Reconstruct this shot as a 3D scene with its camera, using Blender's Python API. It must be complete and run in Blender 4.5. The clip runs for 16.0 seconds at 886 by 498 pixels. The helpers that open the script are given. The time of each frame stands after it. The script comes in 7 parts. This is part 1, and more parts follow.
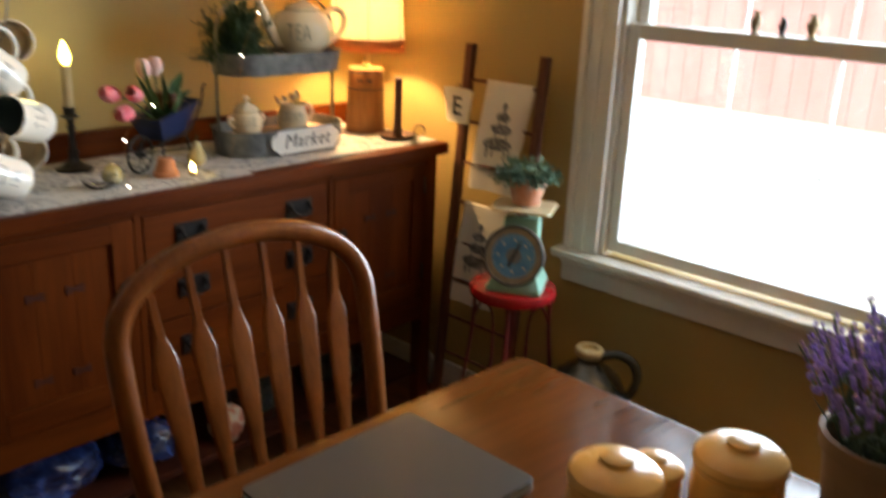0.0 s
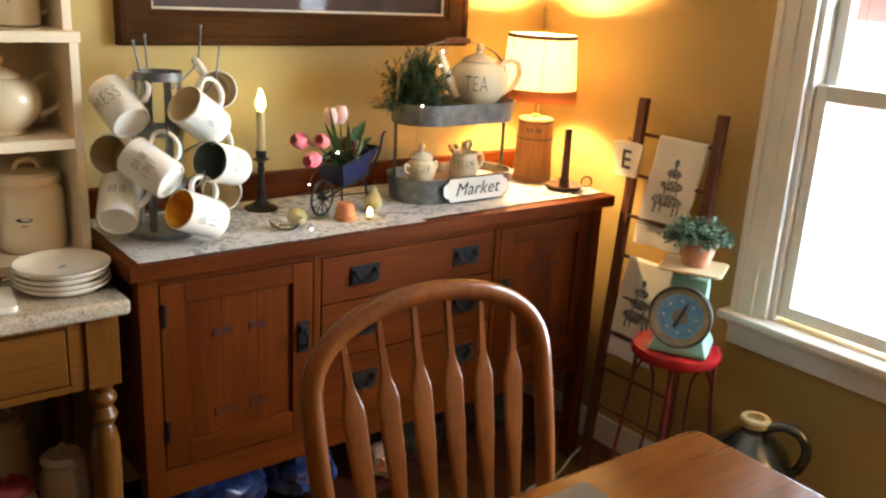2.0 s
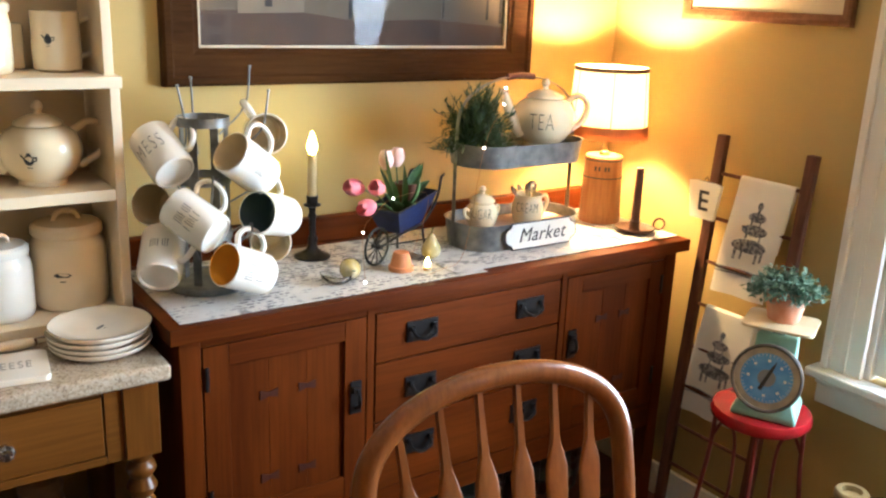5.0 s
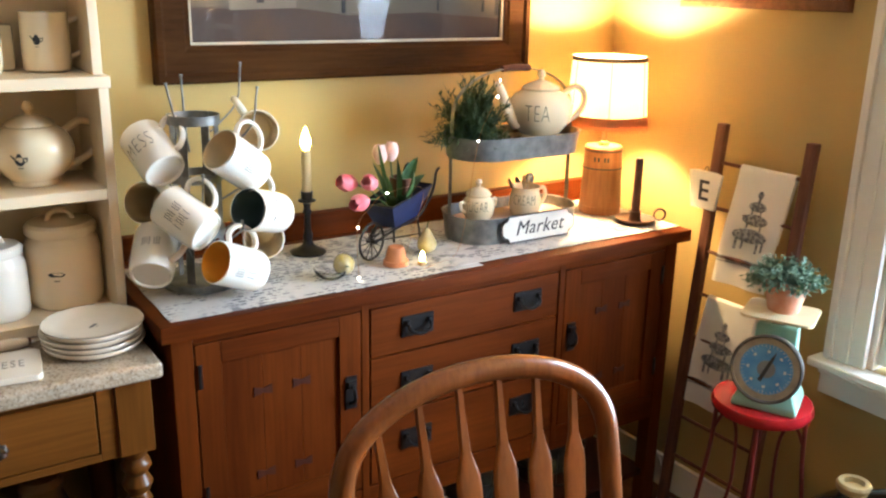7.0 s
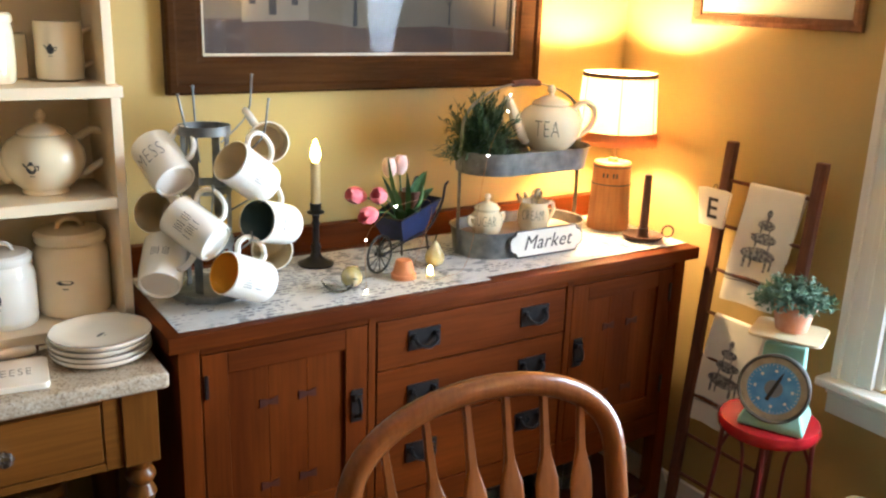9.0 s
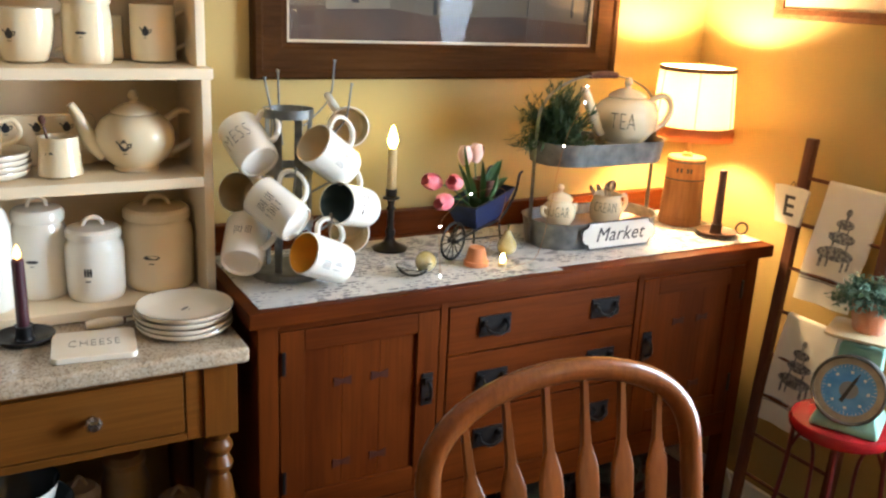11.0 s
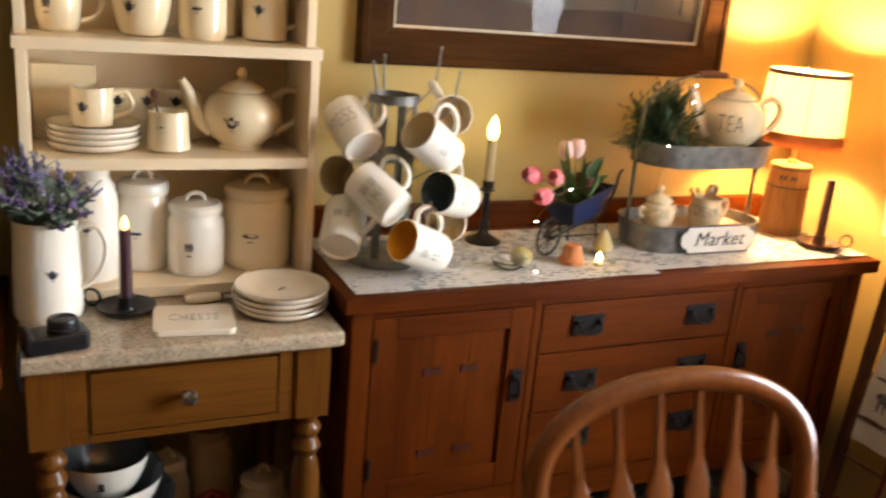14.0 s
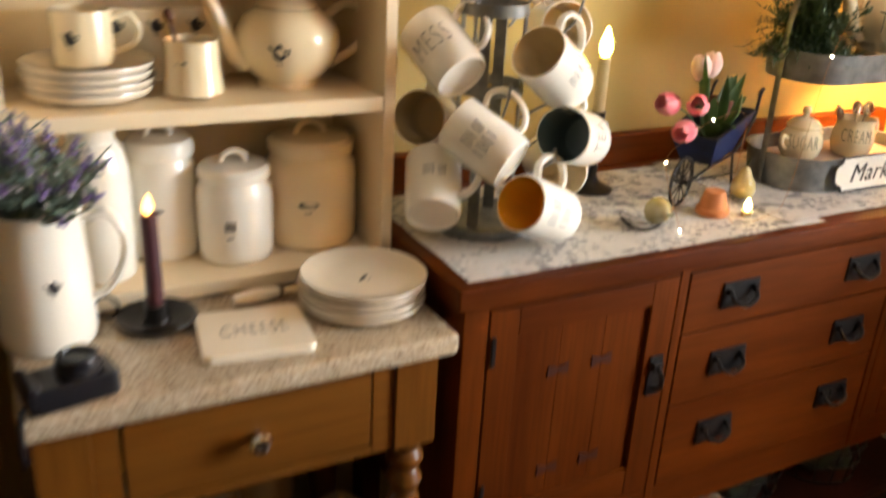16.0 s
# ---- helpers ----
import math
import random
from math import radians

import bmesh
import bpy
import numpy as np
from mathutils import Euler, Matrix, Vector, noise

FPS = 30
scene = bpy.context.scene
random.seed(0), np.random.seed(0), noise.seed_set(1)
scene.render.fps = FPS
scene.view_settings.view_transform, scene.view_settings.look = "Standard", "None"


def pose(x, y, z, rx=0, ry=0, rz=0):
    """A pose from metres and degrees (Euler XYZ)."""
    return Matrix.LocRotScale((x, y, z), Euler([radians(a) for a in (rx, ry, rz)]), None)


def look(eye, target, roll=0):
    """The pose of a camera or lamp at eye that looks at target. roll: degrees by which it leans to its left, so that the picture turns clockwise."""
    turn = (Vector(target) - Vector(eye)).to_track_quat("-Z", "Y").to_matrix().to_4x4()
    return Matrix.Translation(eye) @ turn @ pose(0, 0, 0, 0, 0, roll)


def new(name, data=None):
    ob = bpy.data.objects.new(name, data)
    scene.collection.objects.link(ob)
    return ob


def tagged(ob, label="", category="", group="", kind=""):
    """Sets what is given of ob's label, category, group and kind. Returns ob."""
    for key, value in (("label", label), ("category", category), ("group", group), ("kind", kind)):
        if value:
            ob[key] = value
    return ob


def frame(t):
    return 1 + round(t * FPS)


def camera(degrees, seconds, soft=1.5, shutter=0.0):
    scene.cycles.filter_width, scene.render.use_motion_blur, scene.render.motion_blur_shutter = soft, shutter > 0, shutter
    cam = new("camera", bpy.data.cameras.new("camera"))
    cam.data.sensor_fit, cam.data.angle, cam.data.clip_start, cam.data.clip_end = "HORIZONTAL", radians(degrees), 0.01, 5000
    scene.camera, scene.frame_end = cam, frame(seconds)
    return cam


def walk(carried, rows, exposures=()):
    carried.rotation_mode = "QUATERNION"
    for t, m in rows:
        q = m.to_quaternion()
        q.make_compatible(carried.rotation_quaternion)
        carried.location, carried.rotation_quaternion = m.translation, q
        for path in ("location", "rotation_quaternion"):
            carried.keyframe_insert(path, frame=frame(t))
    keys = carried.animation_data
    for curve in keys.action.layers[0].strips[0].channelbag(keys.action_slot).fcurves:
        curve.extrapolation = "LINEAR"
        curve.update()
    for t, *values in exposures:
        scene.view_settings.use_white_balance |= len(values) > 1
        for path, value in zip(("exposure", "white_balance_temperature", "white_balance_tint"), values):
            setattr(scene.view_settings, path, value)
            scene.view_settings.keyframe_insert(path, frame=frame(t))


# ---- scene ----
cam = camera(53.7, 16.0, soft=2.3, shutter=0.9)
PATH = [
    (0, (2.337, -0.506, 1.472), (1.063, 0.901, 0.843), 2.5),
    (0.5, (2.329, -0.552, 1.515), (0.977, 0.813, 0.959), 2.9),
    (1, (2.325, -0.565, 1.535), (0.909, 0.734, 0.98), 2.0),
    (1.5, (2.314, -0.581, 1.53), (0.828, 0.638, 0.977), 2.4),
    (2, (2.28, -0.571, 1.531), (0.782, 0.621, 0.951), 3.1),
    (2.5, (2.194, -0.574, 1.535), (0.708, 0.63, 0.948), 3.2),
    (3, (2.111, -0.572, 1.534), (0.647, 0.639, 0.909), 2.8),
    (3.5, (2.074, -0.589, 1.543), (0.627, 0.669, 0.975), 2.2),
    (4, (2.103, -0.549, 1.554), (0.606, 0.645, 0.975), 2.3),
    (4.5, (2.112, -0.509, 1.567), (0.554, 0.614, 1.009), 3.0),
    (7, (2.144, -0.424, 1.579), (0.547, 0.634, 1.005), 1.2),
    (7.5, (2.13, -0.421, 1.579), (0.539, 0.645, 1.005), 1.5),
    (8, (2.133, -0.421, 1.581), (0.536, 0.639, 1.01), 1.4),
    (8.5, (2.137, -0.424, 1.581), (0.53, 0.637, 1.039), 1.9),
    (9, (2.138, -0.429, 1.585), (0.528, 0.623, 1.035), 2.0),
    (9.5, (2.148, -0.438, 1.584), (0.53, 0.611, 1.052), 2.3),
    (10, (2.15, -0.455, 1.576), (0.493, 0.531, 1.045), 2.6),
    (12.5, (2.116, -0.488, 1.566), (0.441, 0.44, 0.992), 2.8),
    (13, (2.119, -0.485, 1.567), (0.444, 0.459, 1.017), 2.9),
    (13.5, (2.143, -0.492, 1.549), (0.43, 0.403, 1.035), 3.2),
    (14, (2.076, -0.54, 1.554), (0.348, 0.277, 0.966), 5.0),
    (14.5, (1.944, -0.605, 1.52), (0.238, 0.239, 0.904), 3.9),
    (15, (1.79, -0.651, 1.501), (0.135, 0.254, 0.839), 3.7),
    (15.5, (1.684, -0.661, 1.447), (0.045, 0.184, 0.673), 4.1),
    (16, (1.513, -0.583, 1.479), (-0.108, 0.296, 0.704), 3.2),
]
EXPOSURES = [(0.0, 0.85, 6300, 11), (0.5, 0.85, 6300, 11), (1.0, 1.05, 6250, 10), (1.5, 1.35, 6200, 10), (2.0, 1.7, 6150, 10), (2.5, 1.85, 6100, 10), (3.5, 2.04, 5600, 10), (9.0, 1.96, 5500, 9), (10.0, 1.94, 5550, 9), (12.5, 1.64, 6050, 12), (14.5, 1.64, 6800, 16), (16.0, 1.74, 7000, 16)]
walk(cam, [(t, look(eye, target, roll)) for t, eye, target, roll in PATH], EXPOSURES)

# ---- light ----
world = bpy.data.worlds.new("sky")
scene.world = world
world.use_nodes = True
sky = world.node_tree.nodes.new("ShaderNodeTexSky")
sky.sky_type, sky.sun_disc = "NISHITA", False
sky.sun_elevation, sky.sun_rotation = radians(48), radians(200)
world.node_tree.links.new(sky.outputs[0], world.node_tree.nodes["Background"].inputs[0])
world.node_tree.nodes["Background"].inputs[1].default_value = 0.15


def lamp_light(name, kind, place, watts, colour, **more):
    data = bpy.data.lights.new(name, kind)
    data.energy, data.color = watts, colour
    for key, value in more.items():
        if key == "size":
            data.size = value
        elif key == "size_y":
            data.shape = "RECTANGLE"
            data.size_y = value
        elif key == "soft":
            data.shadow_soft_size = value
        elif key == "angle":
            data.angle = value
        elif key == "spread":
            data.spread = value
    ob = new(name, data)
    ob.matrix_world = place
    return ob


lamp_light("sun", "SUN", look((0, 0, 8), (3.5, 6.0, 0)), 5.0, (1.0, 0.95, 0.87), angle=radians(0.6))
lamp_light("window_daylight", "AREA", look((1.46, 1.80, 1.32), (0.60, -1.2, 0.95)), 18.0, (0.80, 0.92, 1.0), size=0.80, size_y=1.26, spread=radians(126))
lamp_light("far_bulb_light", "POINT", pose(3.08, 1.36, 1.575), 32.0, (1.0, 0.59, 0.23), soft=0.03)
lamp_light("far_window_daylight", "AREA", look((3.85, 1.80, 1.32), (3.0, -0.4, 0.9)), 4.0, (0.86, 0.93, 1.0), size=0.66, size_y=1.26)

# ---- materials ----


def shader(name, colour, rough=0.5, metal=0.0, second=None, scale=(8, 8, 8), grain=None, bump=0.0, fine=60.0, coat=0.0, spread=(0.35, 0.65), detail=4.0):
    """A surface of two tones in a broad noise, a finer grain and relief."""
    m = bpy.data.materials.new(name)
    m.use_nodes = True
    nt = m.node_tree
    b = nt.nodes["Principled BSDF"]
    b.inputs["Roughness"].default_value, b.inputs["Metallic"].default_value = rough, metal
    b.inputs["Coat Weight"].default_value, b.inputs["Coat Roughness"].default_value = coat, 0.12
    b.inputs["Specular IOR Level"].default_value = 0.20 if grain else 0.5
    tex = nt.nodes.new("ShaderNodeTexCoord")
    mp = nt.nodes.new("ShaderNodeMapping")
    mp.inputs["Scale"].default_value = scale
    nt.links.new(tex.outputs["Object"], mp.inputs[0])
    n1 = nt.nodes.new("ShaderNodeTexNoise")
    n1.inputs["Scale"].default_value, n1.inputs["Detail"].default_value = 1.0, detail
    nt.links.new(mp.outputs[0], n1.inputs["Vector"])
    ramp = nt.nodes.new("ShaderNodeValToRGB")
    ramp.color_ramp.elements[0].position, ramp.color_ramp.elements[1].position = spread
    second = second or tuple(c * 0.82 for c in colour)
    ramp.color_ramp.elements[0].color, ramp.color_ramp.elements[1].color = (*second, 1), (*colour, 1)
    nt.links.new(n1.outputs["Fac"], ramp.inputs[0])
    last = ramp.outputs[0]
    n2 = nt.nodes.new("ShaderNodeTexNoise")
    n2.inputs["Scale"].default_value, n2.inputs["Detail"].default_value = (1.0, 3.0) if grain else (fine, 3.0)
    if grain:
        mg = nt.nodes.new("ShaderNodeMapping")
        mg.inputs["Scale"].default_value = grain
        nt.links.new(tex.outputs["Object"], mg.inputs[0])
        nt.links.new(mg.outputs[0], n2.inputs["Vector"])
        r2 = nt.nodes.new("ShaderNodeValToRGB")
        r2.color_ramp.elements[0].position, r2.color_ramp.elements[1].position = 0.36, 0.6
        r2.color_ramp.elements[0].color, r2.color_ramp.elements[1].color = (0.84, 0.82, 0.80, 1), (1.04, 1.03, 1.02, 1)
        nt.links.new(n2.outputs["Fac"], r2.inputs[0])
        mul = nt.nodes.new("ShaderNodeMix")
        mul.data_type, mul.blend_type = "RGBA", "MULTIPLY"
        mul.inputs[0].default_value = 1.0
        nt.links.new(last, mul.inputs[6])
        nt.links.new(r2.outputs[0], mul.inputs[7])
        last = mul.outputs[2]
    else:
        nt.links.new(tex.outputs["Object"], n2.inputs["Vector"])
    nt.links.new(last, b.inputs["Base Color"])
    rr = nt.nodes.new("ShaderNodeMapRange")
    rr.inputs["To Min"].default_value, rr.inputs["To Max"].default_value = max(0.03, rough - 0.08), min(1.0, rough + 0.1)
    nt.links.new(n1.outputs["Fac"], rr.inputs["Value"])
    nt.links.new(rr.outputs[0], b.inputs["Roughness"])
    if bump:
        bp = nt.nodes.new("ShaderNodeBump")
        bp.inputs["Strength"].default_value, bp.inputs["Distance"].default_value = bump, 0.002
        nt.links.new(n2.outputs["Fac"], bp.inputs["Height"])
        nt.links.new(bp.outputs[0], b.inputs["Normal"])
    return m


def emitter(name, colour, strength):
    m = bpy.data.materials.new(name)
    m.use_nodes = True
    b = m.node_tree.nodes["Principled BSDF"]
    b.inputs["Base Color"].default_value = (*colour, 1)
    b.inputs["Emission Color"].default_value = (*colour, 1)
    b.inputs["Emission Strength"].default_value = strength
    return m


def clear_glass(name, tint=(1, 1, 1), rough=0.02):
    m = bpy.data.materials.new(name)
    m.use_nodes = True
    b = m.node_tree.nodes["Principled BSDF"]
    b.inputs["Base Color"].default_value = (*tint, 1)
    b.inputs["Transmission Weight"].default_value, b.inputs["Roughness"].default_value, b.inputs["IOR"].default_value = 1.0, rough, 1.45
    return m


def pane_glass(name, gloss=0.12):
    """Thin glass: clear, with a mirror's share that grows at a slant."""
    m = bpy.data.materials.new(name)
    m.use_nodes = True
    nt = m.node_tree
    nt.nodes.remove(nt.nodes["Principled BSDF"])
    tr, gl, mx, fr = (nt.nodes.new("ShaderNode" + k) for k in ("BsdfTransparent", "BsdfGlossy", "MixShader", "Fresnel"))
    gl.inputs["Roughness"].default_value = 0.01
    fr.inputs["IOR"].default_value = 1.5 + gloss
    nt.links.new(fr.outputs[0], mx.inputs[0])
    nt.links.new(tr.outputs[0], mx.inputs[1])
    nt.links.new(gl.outputs[0], mx.inputs[2])
    nt.links.new(mx.outputs[0], nt.nodes["Material Output"].inputs[0])
    return m


def shade_cloth(name, colour, through_share=0.6):
    m = bpy.data.materials.new(name)
    m.use_nodes = True
    nt = m.node_tree
    nt.nodes.remove(nt.nodes["Principled BSDF"])
    tl, df, mx = (nt.nodes.new("ShaderNode" + k) for k in ("BsdfTranslucent", "BsdfDiffuse", "MixShader"))
    tl.inputs[0].default_value = df.inputs[0].default_value = (*colour, 1)
    mx.inputs[0].default_value = 1 - through_share
    nt.links.new(tl.outputs[0], mx.inputs[1])
    nt.links.new(df.outputs[0], mx.inputs[2])
    nt.links.new(mx.outputs[0], nt.nodes["Material Output"].inputs[0])
    return m


def granite(name):
    m = shader(name, (0.44, 0.33, 0.22), 0.20, 0, (0.29, 0.21, 0.13), (26, 26, 26), fine=160, bump=0.05, spread=(0.3, 0.7), detail=8)
    nt = m.node_tree
    vor = nt.nodes.new("ShaderNodeTexVoronoi")
    vor.inputs["Scale"].default_value = 250
    tex = next(n for n in nt.nodes if n.bl_idname == "ShaderNodeTexCoord")
    nt.links.new(tex.outputs["Object"], vor.inputs["Vector"])
    sep = nt.nodes.new("ShaderNodeSeparateColor")
    nt.links.new(vor.outputs["Color"], sep.inputs[0])
    rp = nt.nodes.new("ShaderNodeValToRGB")
    e = rp.color_ramp.elements
    e[0].position, e[0].color, e[1].position, e[1].color = 0.1, (0.12, 0.09, 0.07, 1), 0.95, (0.80, 0.70, 0.55, 1)
    mid = rp.color_ramp.elements.new(0.35)
    mid.color = (0.52, 0.39, 0.25, 1)
    nt.links.new(sep.outputs[0], rp.inputs[0])
    mix = nt.nodes.new("ShaderNodeMix")
    mix.data_type = "RGBA"
    mix.inputs[0].default_value = 0.30
    b = nt.nodes["Principled BSDF"]
    old = b.inputs["Base Color"].links[0].from_socket
    nt.links.new(old, mix.inputs[6])
    nt.links.new(rp.outputs[0], mix.inputs[7])
    nt.links.new(mix.outputs[2], b.inputs["Base Color"])
    return m


WALL = shader("wall_paint", (0.445, 0.312, 0.102), 0.62, 0, (0.42, 0.292, 0.094), (2.5, 2.5, 2.5), bump=0.15, fine=260)
CEIL = shader("ceiling_paint", (0.80, 0.78, 0.72), 0.7, bump=0.1, fine=180)
TRIM = shader("white_trim", (0.80, 0.77, 0.70), 0.38, 0, (0.74, 0.71, 0.64), (6, 6, 6), bump=0.05, fine=90)
FLOOR = shader("oak_floor", (0.15, 0.060, 0.022), 0.35, 0, (0.09, 0.035, 0.013), (5, 22, 5), (8, 160, 60), 0.12)
CHERRY = shader("sideboard_wood", (0.108, 0.0225, 0.0017), 0.46, 0, (0.066, 0.0125, 0.0011), (10, 1.6, 10), (120, 5, 120), 0.10)
CHERRY_V = shader("sideboard_wood_upright", (0.108, 0.0225, 0.0017), 0.46, 0, (0.066, 0.0125, 0.0011), (10, 10, 1.6), (120, 120, 5), 0.10)
for m in (CHERRY, CHERRY_V):
    m.node_tree.nodes["Principled BSDF"].inputs["Specular IOR Level"].default_value = 0.07
CHERRY_DARK = shader("inlay_and_shaded_shelf_wood", (0.050, 0.010, 0.0025), 0.6, 0, (0.036, 0.007, 0.002), (8, 8, 8), (90, 90, 8), 0.08)
PINE = shader("table_pine", (0.170, 0.060, 0.008), 0.36, 0, (0.125, 0.042, 0.0055), (7, 1.5, 9), (90, 5, 110), 0.08, coat=0.2)
PINE_V = shader("table_pine_upright", (0.170, 0.060, 0.008), 0.36, 0, (0.125, 0.042, 0.0055), (8, 8, 1.4), (90, 90, 5), 0.08, coat=0.2)
OAK = shader("chair_oak", (0.21, 0.064, 0.012), 0.30, 0, (0.15, 0.044, 0.008), (9, 9, 1.6), (130, 130, 6), 0.10, coat=0.4)
TABLEWOOD = shader("dining_table_wood", (0.13, 0.040, 0.009), 0.10, 0, (0.10, 0.030, 0.006), (9, 1.4, 9), (120, 5, 120), 0.05, coat=0.6)
LADDERWOOD = shader("ladder_wood", (0.15, 0.058, 0.030), 0.5, 0, (0.09, 0.035, 0.020), (20, 20, 2), (120, 120, 6), 0.2)
FRAMEWOOD = shader("frame_wood", (0.062, 0.025, 0.007), 0.75, 0, (0.036, 0.014, 0.004), (12, 3, 12), (140, 8, 140), 0.2)
FRAMEWOOD.node_tree.nodes["Principled BSDF"].inputs["Specular IOR Level"].default_value = 0.06
IRON = shader("black_iron", (0.012, 0.011, 0.011), 0.30, 0.5, (0.028, 0.024, 0.021), (25, 25, 25), bump=0.2, fine=300)
CREAM = shader("cream_glaze", (0.86, 0.71, 0.46), 0.16, 0, (0.82, 0.66, 0.41), (9, 9, 9), bump=0.03, fine=40, coat=0.6)
WHITE = shader("white_glaze", (0.87, 0.81, 0.70), 0.14, 0, (0.84, 0.78, 0.66), (9, 9, 9), bump=0.03, fine=40, coat=0.6)
INK = shader("dark_ink", (0.03, 0.028, 0.03), 0.5)
FADED = shader("grey_lettering", (0.03, 0.028, 0.03), 0.5)
# opaque metal; pale and dark flecks paint the glints of clear glass
CRYSTAL = shader("crystal_painted_glints", (0.62, 0.58, 0.52), 0.04, 0.9, (0.16, 0.12, 0.08), (140, 140, 140), coat=1.0, spread=(0.46, 0.54))
GRANITE = granite("granite")
HUTCHWHITE = shader("hutch_white_paint", (0.86, 0.69, 0.46), 0.42, 0, (0.82, 0.65, 0.42), (5, 5, 5), bump=0.08, fine=80)
RED = shader("red_enamel", (0.34, 0.010, 0.014), 0.22, 0, (0.26, 0.007, 0.010), (14, 14, 14), bump=0.06, fine=60, coat=0.6)
MAROON = shader("red_brown_iron", (0.16, 0.022, 0.020), 0.38, 0.1, (0.10, 0.014, 0.013), (30, 30, 30), bump=0.1, fine=120)
MINT = shader("mint_enamel", (0.28, 0.52, 0.41), 0.32, 0, (0.28, 0.48, 0.37), (18, 18, 18), bump=0.08, fine=110)
TERRA = shader("terracotta", (0.52, 0.20, 0.10), 0.8, 0, (0.60, 0.36, 0.25), (22, 22, 14), bump=0.25, fine=220)
LEAF = shader("leaf_green", (0.060, 0.130, 0.070), 0.5, 0, (0.14, 0.22, 0.14), (60, 60, 60))
DARKLEAF = shader("dark_fern", (0.022, 0.050, 0.014), 0.55, 0, (0.045, 0.080, 0.022), (60, 60, 60))
ZINC = shader("galvanised_zinc", (0.27, 0.27, 0.25), 0.45, 0.7, (0.15, 0.15, 0.145), (28, 28, 28), bump=0.1, fine=140, detail=7)
LINEN = shader("towel_linen", (0.78, 0.74, 0.64), 0.85, 0, (0.73, 0.69, 0.58), (12, 12, 12), bump=0.3, fine=700)
GLASS = clear_glass("clear_glass")
PANE = pane_glass("window_glass")
CHROME = shader("polished_steel", (0.75, 0.74, 0.70), 0.14, 1.0, (0.62, 0.60, 0.56), (20, 20, 20))
BLACK = shader("black_plastic", (0.006, 0.006, 0.008), 0.3, 0, (0.011, 0.011, 0.014), (30, 30, 30), bump=0.1, fine=400)

# ---- mesh tools ----


def weighted_normals(bm, limit):
    """Corner normals led by the larger faces, so that flat boards stay flat between rounded edges."""
    bm.normal_update()
    area = {f: f.calc_area() for f in bm.faces}
    out = []
    for f in bm.faces:
        for v in f.verts:
            n = Vector((0, 0, 0))
            for g in v.link_faces:
                if g.normal.dot(f.normal) > limit:
                    n += g.normal * area[g]
            out.append(n.normalized() if n.length > 1e-12 else f.normal.copy())
    return out


def finish(bm, name, mat, smooth=None):
    bmesh.ops.recalc_face_normals(bm, faces=bm.faces)
    me = bpy.data.meshes.new(name)
    normals = weighted_normals(bm, math.cos(radians(smooth))) if smooth else None
    bm.to_mesh(me)
    bm.free()
    for m in mat if isinstance(mat, (list, tuple)) else (mat,):
        me.materials.append(m)
    if smooth:
        me.shade_smooth()
        me.normals_split_custom_set(normals)
    return me


def part(name, bm, mat, parent=None, label="", smooth=38):
    ob = new(name, finish(bm, name, mat, smooth))
    if parent is not None:
        ob.parent = parent
    if label:
        ob["label"] = label
    return ob


def thing(name, place, label, category, group="", rz=0.0):
    ob = new(name)
    ob.empty_display_size = 0.05
    ob.matrix_basis = place if isinstance(place, Matrix) else pose(*place, 0, 0, rz)
    return tagged(ob, label, category, group)


def structure(name, bm, mat, label, category, smooth=None):
    return tagged(part(name, bm, mat, None, "", smooth), label, category, kind="structure")


def box(x0, y0, z0, x1, y1, z1, bevel=0.0, bm=None, segments=2, m=None):
    own = bmesh.new()
    bmesh.ops.create_cube(own, size=1.0)
    bmesh.ops.transform(own, matrix=Matrix.Translation(((x0 + x1) / 2, (y0 + y1) / 2, (z0 + z1) / 2)) @ Matrix.Diagonal((x1 - x0, y1 - y0, z1 - z0, 1)), verts=own.verts)
    if bevel:
        bmesh.ops.bevel(own, geom=own.edges[:], offset=bevel, segments=segments, profile=0.5, affect="EDGES")
    if m is not None:
        bmesh.ops.transform(own, matrix=m, verts=own.verts)
    return join(bm, own) if bm is not None else own


def join(bm, other):
    me = bpy.data.meshes.new("join")
    other.to_mesh(me)
    other.free()
    bm.from_mesh(me)
    bpy.data.meshes.remove(me)
    return bm


def lathe(profile, segments=40, bm=None, m=None, squash=1.0):
    """Turn (radius, height) pairs about the z axis."""
    own = bm if bm is not None else bmesh.new()
    rings = []
    for r, z in profile:
        ring = []
        for k in range(segments if r > 1e-5 else 1):
            a = 2 * math.pi * k / segments
            v = Vector((r * math.cos(a), r * math.sin(a) * squash, z))
            ring.append(own.verts.new(m @ v if m is not None else v))
        rings.append(ring)
    for a, b in zip(rings, rings[1:]):
        for k in range(segments):
            q = [a[k % len(a)], a[(k + 1) % len(a)], b[(k + 1) % len(b)], b[k % len(b)]]
            q = list(dict.fromkeys(q))
            if len(q) > 2:
                own.faces.new(q)
    return own


def spline(points, steps=8):
    """Catmull-Rom through the points."""
    p = [Vector(q) for q in points]
    p = [2 * p[0] - p[1], *p, 2 * p[-1] - p[-2]]
    out = []
    for a, b, c, d in zip(p, p[1:], p[2:], p[3:]):
        for k in range(steps):
            t = k / steps
            out.append(0.5 * (2 * b + (c - a) * t + (2 * a - 5 * b + 4 * c - d) * t * t + (3 * b - a - 3 * c + d) * t ** 3))
    return [*out, p[-2]]


